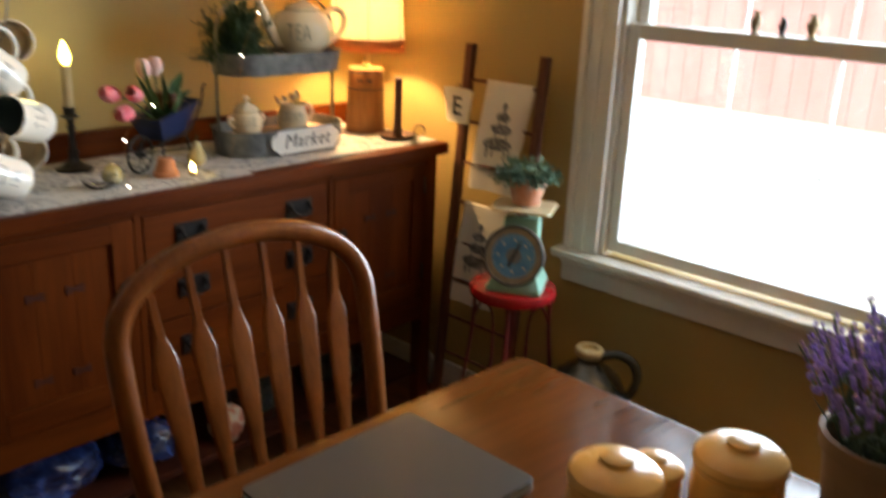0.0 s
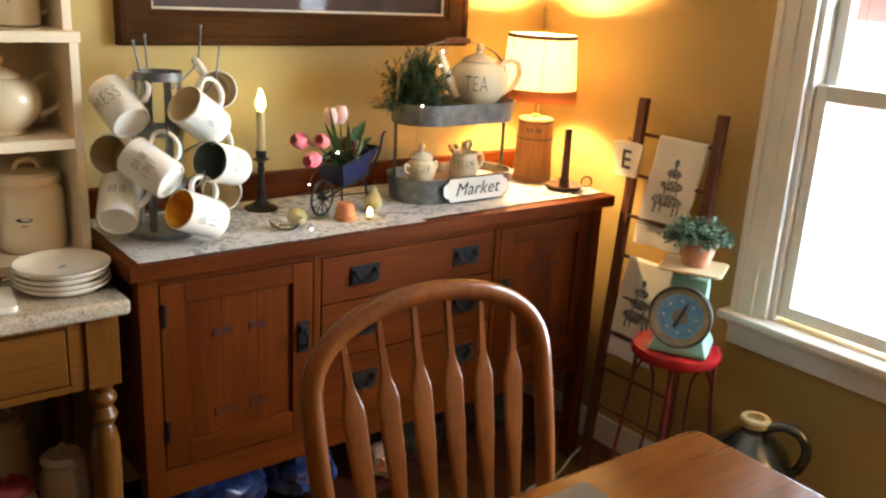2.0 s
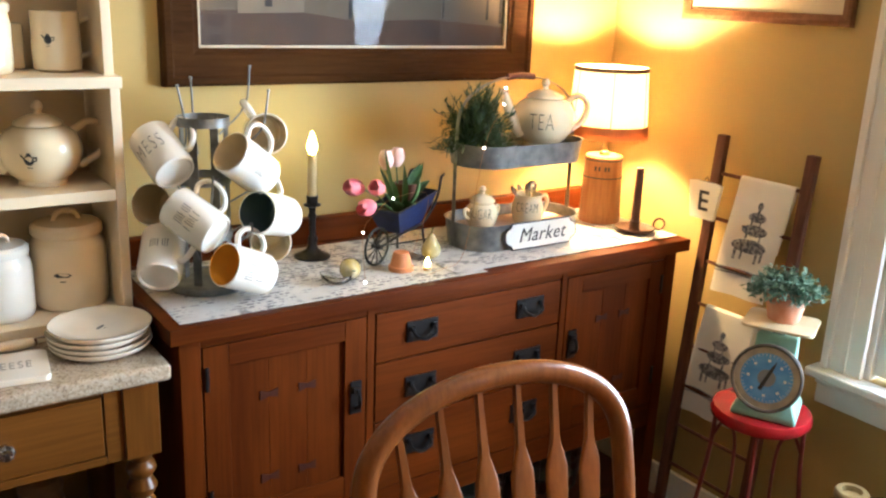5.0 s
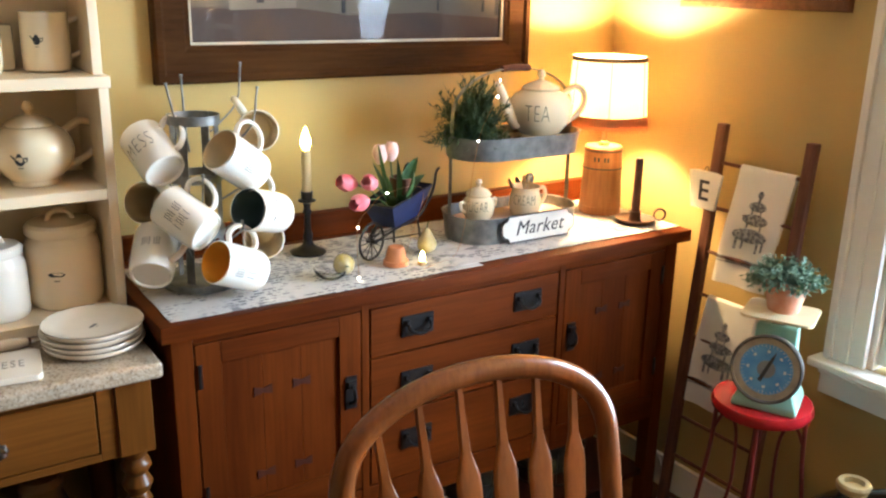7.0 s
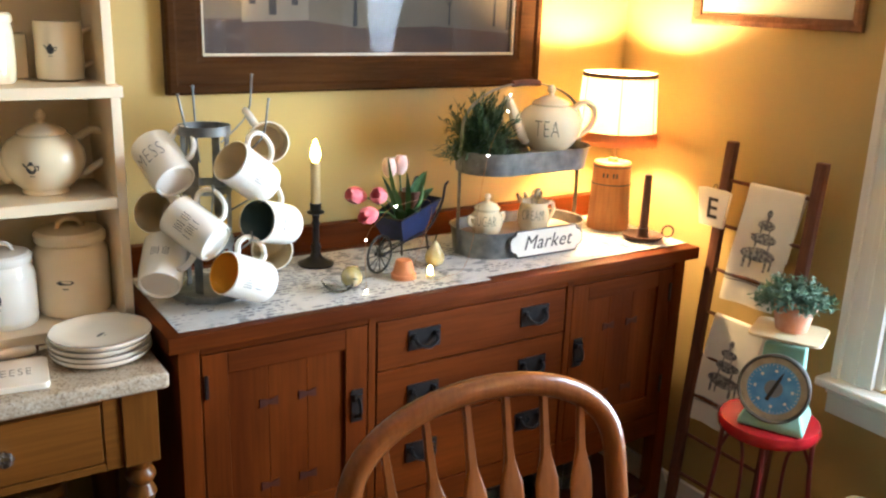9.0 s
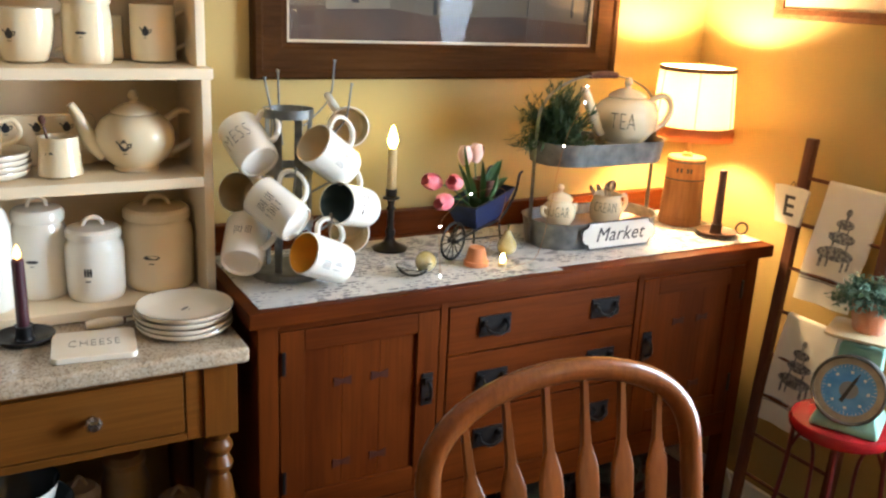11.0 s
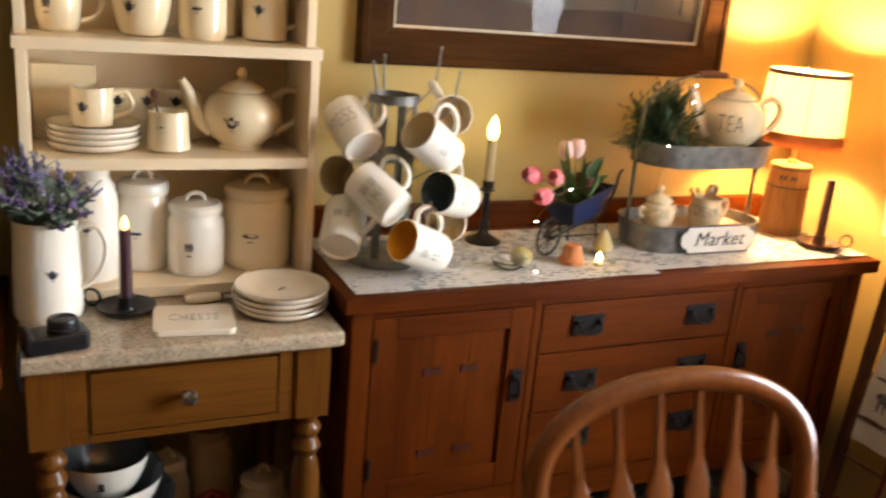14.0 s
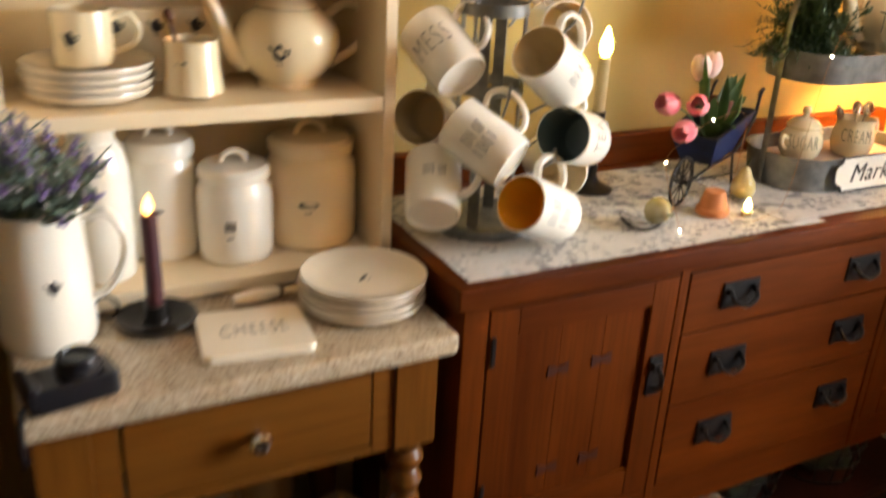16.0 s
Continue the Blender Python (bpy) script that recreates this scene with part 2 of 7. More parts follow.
def tube(points, radius, sides=8, bm=None, flat=1.0, side=None, closed=False):
    """Sweep a round or flattened section along points; radius is a number or a function of 0..1."""
    own = bm if bm is not None else bmesh.new()
    pts = [Vector(q) for q in points]
    n = len(pts)
    rings, last = [], None
    for i, q in enumerate(pts):
        d = (pts[(i + 1) % n] - pts[i - 1] if closed else pts[min(i + 1, n - 1)] - pts[max(i - 1, 0)]).normalized()
        s = Vector(side) if side is not None else (last if last is not None else (Vector((0, 0, 1)) if abs(d.z) < 0.9 else Vector((1, 0, 0))))
        u = (s - d * s.dot(d)).normalized()
        last = u
        w = d.cross(u)
        r = radius(i / max(1, n - 1)) if callable(radius) else radius
        rings.append([own.verts.new(q + u * math.cos(a) * r + w * math.sin(a) * r * flat) for a in (2 * math.pi * k / sides for k in range(sides))])
    for a, b in zip(rings, rings[1:] + ([rings[0]] if closed else [])):
        for k in range(sides):
            own.faces.new((a[k], a[(k + 1) % sides], b[(k + 1) % sides], b[k]))
    if not closed:
        own.faces.new(rings[0][::-1])
        own.faces.new(rings[-1])
    return own


def slab(outline, z0, z1, bevel=0.0, m=None):
    """Extrude a flat outline of (x, y) from z0 to z1."""
    own = bmesh.new()
    f = own.faces.new([own.verts.new((x, y, z0)) for x, y in outline])
    up = bmesh.ops.extrude_face_region(own, geom=[f])
    bmesh.ops.translate(own, vec=(0, 0, z1 - z0), verts=[v for v in up["geom"] if isinstance(v, bmesh.types.BMVert)])
    if bevel:
        bmesh.ops.recalc_face_normals(own, faces=own.faces)
        flat = [e for e in own.edges if abs(e.verts[0].co.z - e.verts[1].co.z) < 1e-6]
        bmesh.ops.bevel(own, geom=flat, offset=bevel, segments=2, profile=0.5, affect="EDGES")
    if m is not None:
        bmesh.ops.transform(own, matrix=m, verts=own.verts)
    return own


def rounded(w, d, r, n=6):
    """The outline of a rounded rectangle about the origin."""
    out = []
    for cx, cy, a0 in ((w / 2 - r, d / 2 - r, 0), (-w / 2 + r, d / 2 - r, 90), (-w / 2 + r, -d / 2 + r, 180), (w / 2 - r, -d / 2 + r, 270)):
        out += [(cx + r * math.cos(radians(a0 + 90 * k / n)), cy + r * math.sin(radians(a0 + 90 * k / n))) for k in range(n + 1)]
    return out


def facing(direction, up=(0, 0, 1)):
    """A turn that brings +z to the direction, with +y near up."""
    z = Vector(direction).normalized()
    y = Vector(up) - z * z.dot(Vector(up))
    y.normalize()
    return Matrix((y.cross(z), y, z)).transposed().to_4x4()


def lettering(text, height, extrude=0.0006, shear=0.0, spacing=1.0, bold=0.0):
    """Raised letters in the x-y plane about the origin."""
    cu = bpy.data.curves.new("lettering", "FONT")
    cu.body, cu.size, cu.extrude, cu.align_x, cu.align_y = text, height * 1.38, extrude, "CENTER", "CENTER"
    cu.shear, cu.space_character, cu.offset, cu.resolution_u = shear, spacing, bold, 3
    ob = new("lettering", cu)
    dg = bpy.context.evaluated_depsgraph_get()
    me = bpy.data.meshes.new_from_object(ob.evaluated_get(dg))
    bpy.data.objects.remove(ob)
    bpy.data.curves.remove(cu)
    bm = bmesh.new()
    bm.from_mesh(me)
    bpy.data.meshes.remove(me)
    return bm


def wrapped(bm, radius, z=0.0, turn=0.0, tall=1.0, lift=0.0004):
    """Bend flat letters round a standing cylinder, centred at the angle turn."""
    bmesh.ops.subdivide_edges(bm, edges=[e for e in bm.edges if e.calc_length() > 0.008], cuts=2)
    for v in bm.verts:
        r = radius(z + v.co.y * tall) if callable(radius) else radius
        a = radians(turn) + v.co.x / r
        r += lift + max(0.0, v.co.z)
        v.co = Vector((r * math.cos(a), r * math.sin(a), z + v.co.y * tall))
    return bm


# ---- room ----
NY, CEILING = 1.645, 2.45
structure("floor", box(-0.12, -3.4, -0.06, 4.6, 1.78, -0.012), FLOOR, "dark brown oak board floor", "floor")
structure("ceiling", box(-0.12, -3.4, CEILING, 4.6, 1.78, CEILING + 0.1), CEIL, "plain white painted ceiling", "ceiling")
structure("wall_west", box(-0.12, -3.4, -0.012, 0, 1.78, CEILING), WALL, "warm yellow painted plaster wall", "wall")
structure("wall_south", box(0, -3.4, -0.012, 4.6, -3.28, CEILING), WALL, "warm yellow painted plaster wall", "wall")
structure("wall_east", box(4.48, -3.28, -0.012, 4.6, 1.645, CEILING), WALL, "warm yellow painted plaster wall", "wall")
WX0, WX1, WZ0, WZ1 = 1.01, 1.92, 0.655, 1.98
VX0, VX1 = 3.48, 4.22
bm = box(0, NY, -0.012, WX0, NY + 0.135, CEILING)
box(WX1, NY, -0.012, VX0, NY + 0.135, CEILING, bm=bm)
box(VX1, NY, -0.012, 4.6, NY + 0.135, CEILING, bm=bm)
box(VX0, NY, -0.012, VX1, NY + 0.135, WZ0, bm=bm)
box(VX0, NY, WZ1, VX1, NY + 0.135, CEILING, bm=bm)
box(WX0, NY, -0.012, WX1, NY + 0.135, WZ0, bm=bm)
box(WX0, NY, WZ1, WX1, NY + 0.135, CEILING, bm=bm)
structure("wall_north", bm, WALL, "warm beige-yellow painted wall with a window opening", "wall")
bm = box(0.0, -3.28, -0.012, 0.015, -1.3, 0.10, 0.003)
box(0.0, -1.3, -0.012, 0.015, NY, 0.10, 0.003, bm=bm)
box(0.015, NY - 0.015, -0.012, 4.48, NY, 0.10, 0.003, bm=bm)
structure("baseboard", bm, TRIM, "white painted wooden baseboard", "baseboard")

# window in the north wall
win = structure("window_1", box(WX0, NY + 0.10, WZ0 - 0.02, WX1, NY + 0.134, WZ0 + 0.012, 0.003), TRIM, "white double-hung sash window, daylight behind", "window")


def sash(name, x0, z0, x1, z1, y, rail, bottom, bars_x, bars_z):
    bm = box(x0, y, z0, x0 + rail, y + 0.034, z1, 0.003)
    box(x1 - rail, y, z0, x1, y + 0.034, z1, 0.003, bm=bm)
    box(x0 + rail, y, z0, x1 - rail, y + 0.034, z0 + bottom, 0.003, bm=bm)
    box(x0 + rail, y, z1 - 0.042, x1 - rail, y + 0.034, z1, 0.003, bm=bm)
    s = part(name, bm, TRIM, win)
    gx0, gx1, gz0, gz1 = x0 + rail, x1 - rail, z0 + bottom, z1 - 0.042
    for k in range(1, bars_x):
        c = gx0 + (gx1 - gx0) * k / bars_x
        part("glazing_bar", box(c - 0.004, y + 0.026, gz0, c + 0.004, y + 0.034, gz1, 0.001), TRIM, s)
    for k in range(1, bars_z):
        c = gz0 + (gz1 - gz0) * k / bars_z
        part("glazing_bar", box(gx0, y + 0.0265, c - 0.005, gx1, y + 0.0335, c + 0.005, 0.001), TRIM, s)
    p = part("pane", box(gx0, y + 0.020, gz0, gx1, y + 0.023, gz1), PANE, s, smooth=None)
    p.visible_shadow = False


sash("sash", WX0 + 0.02, WZ0 + 0.012, WX1 - 0.02, 1.326, NY + 0.018, 0.034, 0.036, 3, 2)
sash("sash", WX0 + 0.02, 1.286, WX1 - 0.02, WZ1 - 0.02, NY + 0.058, 0.034, 0.030, 3, 2)
bm = box(WX0, NY + 0.004, WZ0, WX0 + 0.018, NY + 0.10, WZ1)
box(WX1 - 0.018, NY + 0.004, WZ0, WX1, NY + 0.10, WZ1, bm=bm)
box(WX0 + 0.018, NY + 0.004, WZ1 - 0.018, WX1 - 0.018, NY + 0.10, WZ1, bm=bm)
part("jamb", bm, TRIM, win)


for a, b in ((0.905, WX0 + 0.004), (WX1 - 0.004, 2.025)):
    bm = box(a, NY - 0.018, WZ0, b, NY, WZ1 + 0.10, 0.003)
    out = a if a < 1.2 else b - 0.022
    box(out, NY - 0.030, WZ0, out + 0.022, NY - 0.002, WZ1 + 0.10, 0.004, bm=bm)
    mid = (a + b) / 2
    box(mid - 0.006, NY - 0.023, WZ0, mid + 0.012, NY - 0.002, WZ1 + 0.10, 0.003, bm=bm)
    part("casing", bm, TRIM, win)
part("casing", box(WX0 + 0.004, NY - 0.018, WZ1, WX1 - 0.004, NY, WZ1 + 0.10, 0.003), TRIM, win)
part("window_sill", box(0.880, NY - 0.058, WZ0 - 0.026, 2.05, NY + 0.10, WZ0 - 0.001, 0.006, segments=3), TRIM, win)
bm = box(0.900, NY - 0.020, WZ0 - 0.105, 2.03, NY, WZ0 - 0.026, 0.004)
box(0.900, NY - 0.034, WZ0 - 0.046, 2.03, NY - 0.004, WZ0 - 0.026, 0.006, bm=bm)
part("apron", bm, TRIM, win)

w2 = structure("window_2", box(VX0 - 0.03, NY - 0.05, WZ0 - 0.026, VX1 + 0.03, NY + 0.134, WZ0 - 0.001, 0.005), TRIM, "white framed window, daylight behind", "window")
bm = box(VX0, NY + 0.03, WZ0, VX0 + 0.05, NY + 0.07, WZ1, 0.003)
box(VX1 - 0.05, NY + 0.03, WZ0, VX1, NY + 0.07, WZ1, 0.003, bm=bm)
box(VX0 + 0.05, NY + 0.03, WZ0, VX1 - 0.05, NY + 0.07, WZ0 + 0.05, 0.003, bm=bm)
box(VX0 + 0.05, NY + 0.03, WZ1 - 0.05, VX1 - 0.05, NY + 0.07, WZ1, 0.003, bm=bm)
box(VX0 + 0.05, NY + 0.03, 1.27, VX1 - 0.05, NY + 0.07, 1.31, 0.003, bm=bm)
part("window_frame", bm, TRIM, w2)
p = part("pane", box(VX0 + 0.05, NY + 0.05, WZ0 + 0.05, VX1 - 0.05, NY + 0.053, WZ1 - 0.05), PANE, w2, smooth=None)
p.visible_shadow = False
for a, b in ((VX0 - 0.09, VX0), (VX1, VX1 + 0.09)):
    part("casing", box(a, NY - 0.018, WZ0, b, NY, WZ1 + 0.09, 0.003), TRIM, w2)

# outside
GROUND = shader("pale_ground", (0.62, 0.60, 0.54), 0.9, 0, (0.50, 0.50, 0.42), (0.6, 0.6, 0.6))
BARN = shader("red_boards", (0.60, 0.31, 0.27), 0.8, 0, (0.52, 0.26, 0.22), (3, 3, 0.5))
structure("ground", box(-60, 1.80, -0.75, 60, 90, -0.65), GROUND, "pale sunlit yard ground outside the window", "ground")

# ---- sideboard ----
sb = thing("sideboard", (0.0, 0.0, 0.0), "red-brown mission oak sideboard with black iron pulls", "sideboard")
bm = box(0.045, -0.0, 0.884, 0.500, 1.53, 0.92, 0.004)
part("top", bm, CHERRY, sb)
part("backsplash", box(0.012, 0.0, 0.884, 0.045, 1.53, 0.985, 0.004), CHERRY, sb)
BZ = 0.335
bm = box(0.03, 0.045, BZ, 0.05, 1.485, 0.884)
box(0.05, 0.045, BZ, 0.452, 0.065, 0.884, bm=bm)
box(0.05, 1.465, BZ, 0.452, 1.485, 0.884, bm=bm)
box(0.05, 0.065, BZ, 0.452, 1.465, BZ + 0.02, bm=bm)
part("carcass", bm, CHERRY_V, sb)
for y in (0.025, 1.460):
    for x in (0.425, 0.03):
        part("leg", box(x, y, 0.0, x + 0.048, y + 0.046, 0.884, 0.003), CHERRY_V, sb)
for y in (0.462, 1.058):
    part("stile", box(0.448, y, BZ, 0.474, y + 0.020, 0.884, 0.002), CHERRY_V, sb)
part("top_rail", box(0.448, 0.071, 0.862, 0.472, 1.460, 0.884, 0.001), CHERRY, sb)
part("bottom_rail", box(0.448, 0.071, BZ - 0.01, 0.472, 1.460, BZ + 0.062, 0.002), CHERRY, sb)
# assumed shelf; its near-black wood paints in the shade under the sideboard
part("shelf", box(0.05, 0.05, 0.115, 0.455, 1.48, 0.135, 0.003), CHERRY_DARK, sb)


def pull(y, z, parent, upright=False):
    w, h = (0.030, 0.082) if upright else (0.090, 0.052)
    p = part("pull", box(0.474, y - w / 2, z - h / 2, 0.478, y + w / 2, z + h / 2, 0.0012), IRON, parent, "black iron pull")
    if upright:
        pts = spline([(0.478, y, z + 0.022), (0.494, y, z + 0.012), (0.498, y, z - 0.012), (0.480, y, z - 0.026)], 5)
        part("bail", tube(pts, 0.0045, 6), IRON, p)
        part("boss", box(0.478, y - 0.011, z + 0.014, 0.486, y + 0.011, z + 0.030, 0.002), IRON, p)
    else:
        pts = spline([(0.482, y - 0.030, z + 0.010), (0.494, y - 0.027, z - 0.006), (0.499, y, z - 0.016), (0.494, y + 0.027, z - 0.006), (0.482, y + 0.030, z + 0.010)], 5)
        part("bail", tube(pts, 0.0042, 6), IRON, p)
        for s in (-0.031, 0.031):
            part("boss", box(0.478, y + s - 0.006, z + 0.003, 0.487, y + s + 0.006, z + 0.016, 0.002), IRON, p)


Z3 = [(0.738, 0.860), (0.584, 0.734), (BZ + 0.066, 0.580)]
for z0, z1 in Z3:
    d = part("drawer", box(0.450, 0.486, z0, 0.474, 1.054, z1, 0.002), CHERRY, sb)
    zc = z0 + (z1 - z0) * (0.52 if z0 > 0.7 else 0.50)
    for y in (0.613, 0.950):
        pull(y, zc + (0.012 if z0 < 0.5 else 0), d)


def cabinet_door(y0, y1, hinge_left):
    z0, z1 = BZ + 0.066, 0.860
    bm = box(0.452, y0 + 0.05, z0 + 0.05, 0.462, y1 - 0.05, z1 - 0.04)
    d = part("door", bm, CHERRY_V, sb)
    for a, b in ((y0, y0 + 0.056), (y1 - 0.056, y1)):
        part("door_stile", box(0.450, a, z0, 0.474, b, z1, 0.002), CHERRY_V, d)
    part("door_rail", box(0.450, y0 + 0.056, z1 - 0.050, 0.474, y1 - 0.056, z1, 0.002), CHERRY, d)
    part("door_rail", box(0.450, y0 + 0.056, z0, 0.474, y1 - 0.056, z0 + 0.062, 0.002), CHERRY, d)
    w = (y1 - y0 - 0.112) / 3
    for k in range(3):
        a = y0 + 0.056 + w * k
        part("panel_board", box(0.455, a + 0.0003, z0 + 0.062, 0.4655, a + w - 0.0003, z1 - 0.050, 0.0006), CHERRY_V, d)
    for k in (1, 2):
        c = y0 + 0.056 + w * k
        for z in (z0 + 0.115, z1 - 0.140):
            h = 0.011
            out = [(-0.021, -h), (0, -h * 0.45), (0.021, -h), (0.021, h), (0, h * 0.45), (-0.021, h)]
            m = Matrix.Translation((0.4655, c, z)) @ Matrix(((0, 0, 1, 0), (1, 0, 0, 0), (0, 1, 0, 0), (0, 0, 0, 1)))
            part("butterfly_key", slab(out, 0.0, 0.0022, m=m), CHERRY_DARK, d, "dark wooden butterfly inlay", None)
    hy = y0 + 0.004 if hinge_left else y1 - 0.012
    for z in (z0 + 0.07, z1 - 0.10):
        part("hinge", box(0.474, hy, z, 0.4785, hy + 0.008, z + 0.055, 0.0015), IRON, d, "black iron hinge")
    pull(y1 - 0.028 if hinge_left else y0 + 0.028, (z0 + z1) / 2 + 0.035, d, True)


cabinet_door(0.073, 0.460, True)
cabinet_door(1.080, 1.458, False)

# ---- small table with granite top ----
gt = thing("side_table", (0.0, 0.0, 0.0), "honey pine side table with granite top and turned legs", "table")
part("granite_top", box(0.02, -0.605, 0.822, 0.515, -0.003, 0.857, 0.009, segments=3), GRANITE, gt, "speckled beige granite slab")
TURN = [(0.000, 0.658), (0.030, 0.655), (0.024, 0.640), (0.020, 0.634), (0.029, 0.624), (0.031, 0.614), (0.026, 0.604), (0.020, 0.597), (0.025, 0.588), (0.031, 0.574), (0.026, 0.560), (0.019, 0.552),
        (0.027, 0.535), (0.032, 0.500), (0.033, 0.440), (0.031, 0.340), (0.028, 0.240), (0.024, 0.150), (0.030, 0.130), (0.025, 0.110), (0.032, 0.085), (0.028, 0.040), (0.020, 0.0), (0.0, 0.0)]
for x in (0.452, 0.065):
    for y in (-0.058, -0.560):
        bm = box(x - 0.035, y - 0.035, 0.655, x + 0.035, y + 0.035, 0.822, 0.003)
        lathe(TURN, 24, bm, Matrix.Translation((x, y, 0)))
        part("leg", bm, PINE_V, gt, "turned pine leg")
bm = box(0.462, -0.525, 0.655, 0.480, -0.490, 0.822, 0.002)
box(0.462, -0.128, 0.655, 0.480, -0.093, 0.822, 0.002, bm=bm)
box(0.462, -0.490, 0.655, 0.480, -0.128, 0.672, 0.002, bm=bm)
box(0.462, -0.490, 0.806, 0.480, -0.128, 0.822, 0.002, bm=bm)
part("front_apron", bm, PINE, gt)
for y in (-0.590, -0.046):
    part("side_apron", box(0.10, y, 0.655, 0.417, y + 0.018, 0.822, 0.002), PINE, gt)
part("back_apron", box(0.045, -0.525, 0.655, 0.063, -0.093, 0.822, 0.002), PINE, gt)
dr = part("drawer", box(0.464, -0.486, 0.676, 0.483, -0.132, 0.802, 0.003), PINE, gt)
K = Matrix.Translation((0.483, -0.309, 0.741)) @ pose(0, 0, 0, 0, 90, 0)
part("knob", lathe([(0, 0), (0.009, 0.0), (0.007, 0.008), (0.008, 0.012), (0.016, 0.018), (0.0175, 0.024), (0.012, 0.032), (0.006, 0.034), (0, 0.034)], 8, None, K), CRYSTAL, dr, "faceted clear glass knob", None)
part("lower_shelf", box(0.06, -0.565, 0.175, 0.46, -0.053, 0.197, 0.003), PINE, gt)

# ---- white hutch on the granite table ----
hu = thing("shelf_unit", (0.02, 0.0, 0.857), "white painted open shelf hutch standing on granite table", "shelf")


def side_outline():
    return [(0.0, 0.0), (0.240, 0.0), (0.240, 0.510), (0.202, 0.510), (0.202, 1.02), (0.0, 1.02)]


TO_SIDE = Matrix(((1, 0, 0, 0), (0, 0, 1, 0), (0, 1, 0, 0), (0, 0, 0, 1)))
for y in (-0.585, -0.024):
    part("side", slab(side_outline(), 0, 0.020, 0.002, Matrix.Translation((0, y, 0)) @ TO_SIDE), HUTCHWHITE, hu)
for z, d in ((0.004, 0.240), (0.278, 0.238), (0.510, 0.2395), (0.767, 0.198)):
    y0, y1 = (-0.565, -0.024) if z != 0.510 else (-0.590, 0.002)
    part("shelf", box(0.008, y0, z, d, y1, z + 0.024, 0.002), HUTCHWHITE, hu)
part("back", box(0.0, -0.565, 0.0, 0.008, -0.024, 1.02), HUTCHWHITE, hu)
part("crown", box(0.0, -0.60, 1.02, 0.245, 0.004, 1.045, 0.004), HUTCHWHITE, hu)

# ---- dining chair ----
ch = thing("dining_chair", (1.314, 0.275, 0.0), "honey oak bow-back dining chair with arrow spindles", "chair", rz=-3.9)


def lean(z):
    return -0.244 * max(0.0, z - 0.45)


bow = []
for k in range(61):
    a = math.pi * k / 60
    y, z = -0.234 * math.cos(a), 0.881 + 0.1484 * math.sin(a) ** 0.8
    bow.append((lean(z), y, z))
foot = [(lean(0.44 + 0.441 * k / 12), -0.195 - 0.039 * math.sin(k / 12 * math.pi / 2), 0.44 + 0.441 * k / 12) for k in range(12)]
bow = foot + bow + [(x, -y, z) for x, y, z in reversed(foot)]
part("bow", tube(bow, 0.0165, 12, flat=1.15, side=(1, 0, 0)), OAK, ch)
part("seat", slab([(x + 0.20, y) for x, y in rounded(0.46, 0.47, 0.13, 8)], 0.425, 0.458, 0.010), OAK, ch)


def spindle_width(z):
    for (z0, w0), (z1, w1) in zip(SPINDLE, SPINDLE[1:]):
        if z0 <= z <= z1:
            t = (z - z0) / (z1 - z0)
            t = t * t * (3 - 2 * t)
            return w0 + (w1 - w0) * t
    return SPINDLE[-1][1]


SPINDLE = [(0.44, 0.013), (0.52, 0.016), (0.64, 0.024), (0.82, 0.042), (0.868, 0.044), (0.925, 0.017), (1.0, 0.0130), (1.1, 0.012)]
for k in (-2.5, -1.5, -0.5, 0.5, 1.5, 2.5):
    yb, yt = 0.053 * k, 0.069 * k
    top = 0.881 + 0.142 * max(0.0, 1 - (yt / 0.234) ** 2) ** 0.4
    bm = bmesh.new()
    rows = []
    for i in range(33):
        z = 0.45 + (top - 0.45) * i / 32
        y = yb + (yt - yb) * i / 32
        w, d = spindle_width(z + (1.02 - top) * 0.35) / 2, 0.0052
        x = lean(z)
        rows.append([bm.verts.new((x + d * cx, y + w * cy, z)) for cx, cy in ((1, -0.7), (1, 0.7), (0.2, 1), (-1, 0.7), (-1, -0.7), (0.2, -1))])
    for a, b in zip(rows, rows[1:]):
        for j in range(6):
            bm.faces.new((a[j], a[(j + 1) % 6], b[(j + 1) % 6], b[j]))
    part("spindle", bm, OAK, ch, smooth=50)
LEG = [(0.0, 0.43), (0.014, 0.43), (0.016, 0.38), (0.022, 0.33), (0.016, 0.30), (0.021, 0.28), (0.023, 0.20), (0.017, 0.12), (0.020, 0.10), (0.013, 0.0), (0, 0.0)]
for x in (0.05, 0.37):
    for y in (-0.17, 0.17):
        m = Matrix.Translation((x, y, 0)) @ Matrix(((1, 0, -0.12 if x > 0.2 else 0.14, 0.02), (0, 1, -0.12 * (1 if y > 0 else -1), 0.03 * (1 if y > 0 else -1)), (0, 0, 1, 0), (0, 0, 0, 1)))
        part("leg", lathe(LEG, 16, None, m), OAK, ch)
for y in (-0.185, 0.185):
    part("stretcher", tube([(0.07, y, 0.16), (0.22, y, 0.16), (0.37, y, 0.16)], lambda t: 0.009 + 0.005 * math.sin(math.pi * t), 10), OAK, ch)
part("stretcher", tube([(0.22, -0.185, 0.16), (0.22, 0.0, 0.16), (0.22, 0.185, 0.16)], lambda t: 0.009 + 0.005 * math.sin(math.pi * t), 10), OAK, ch)

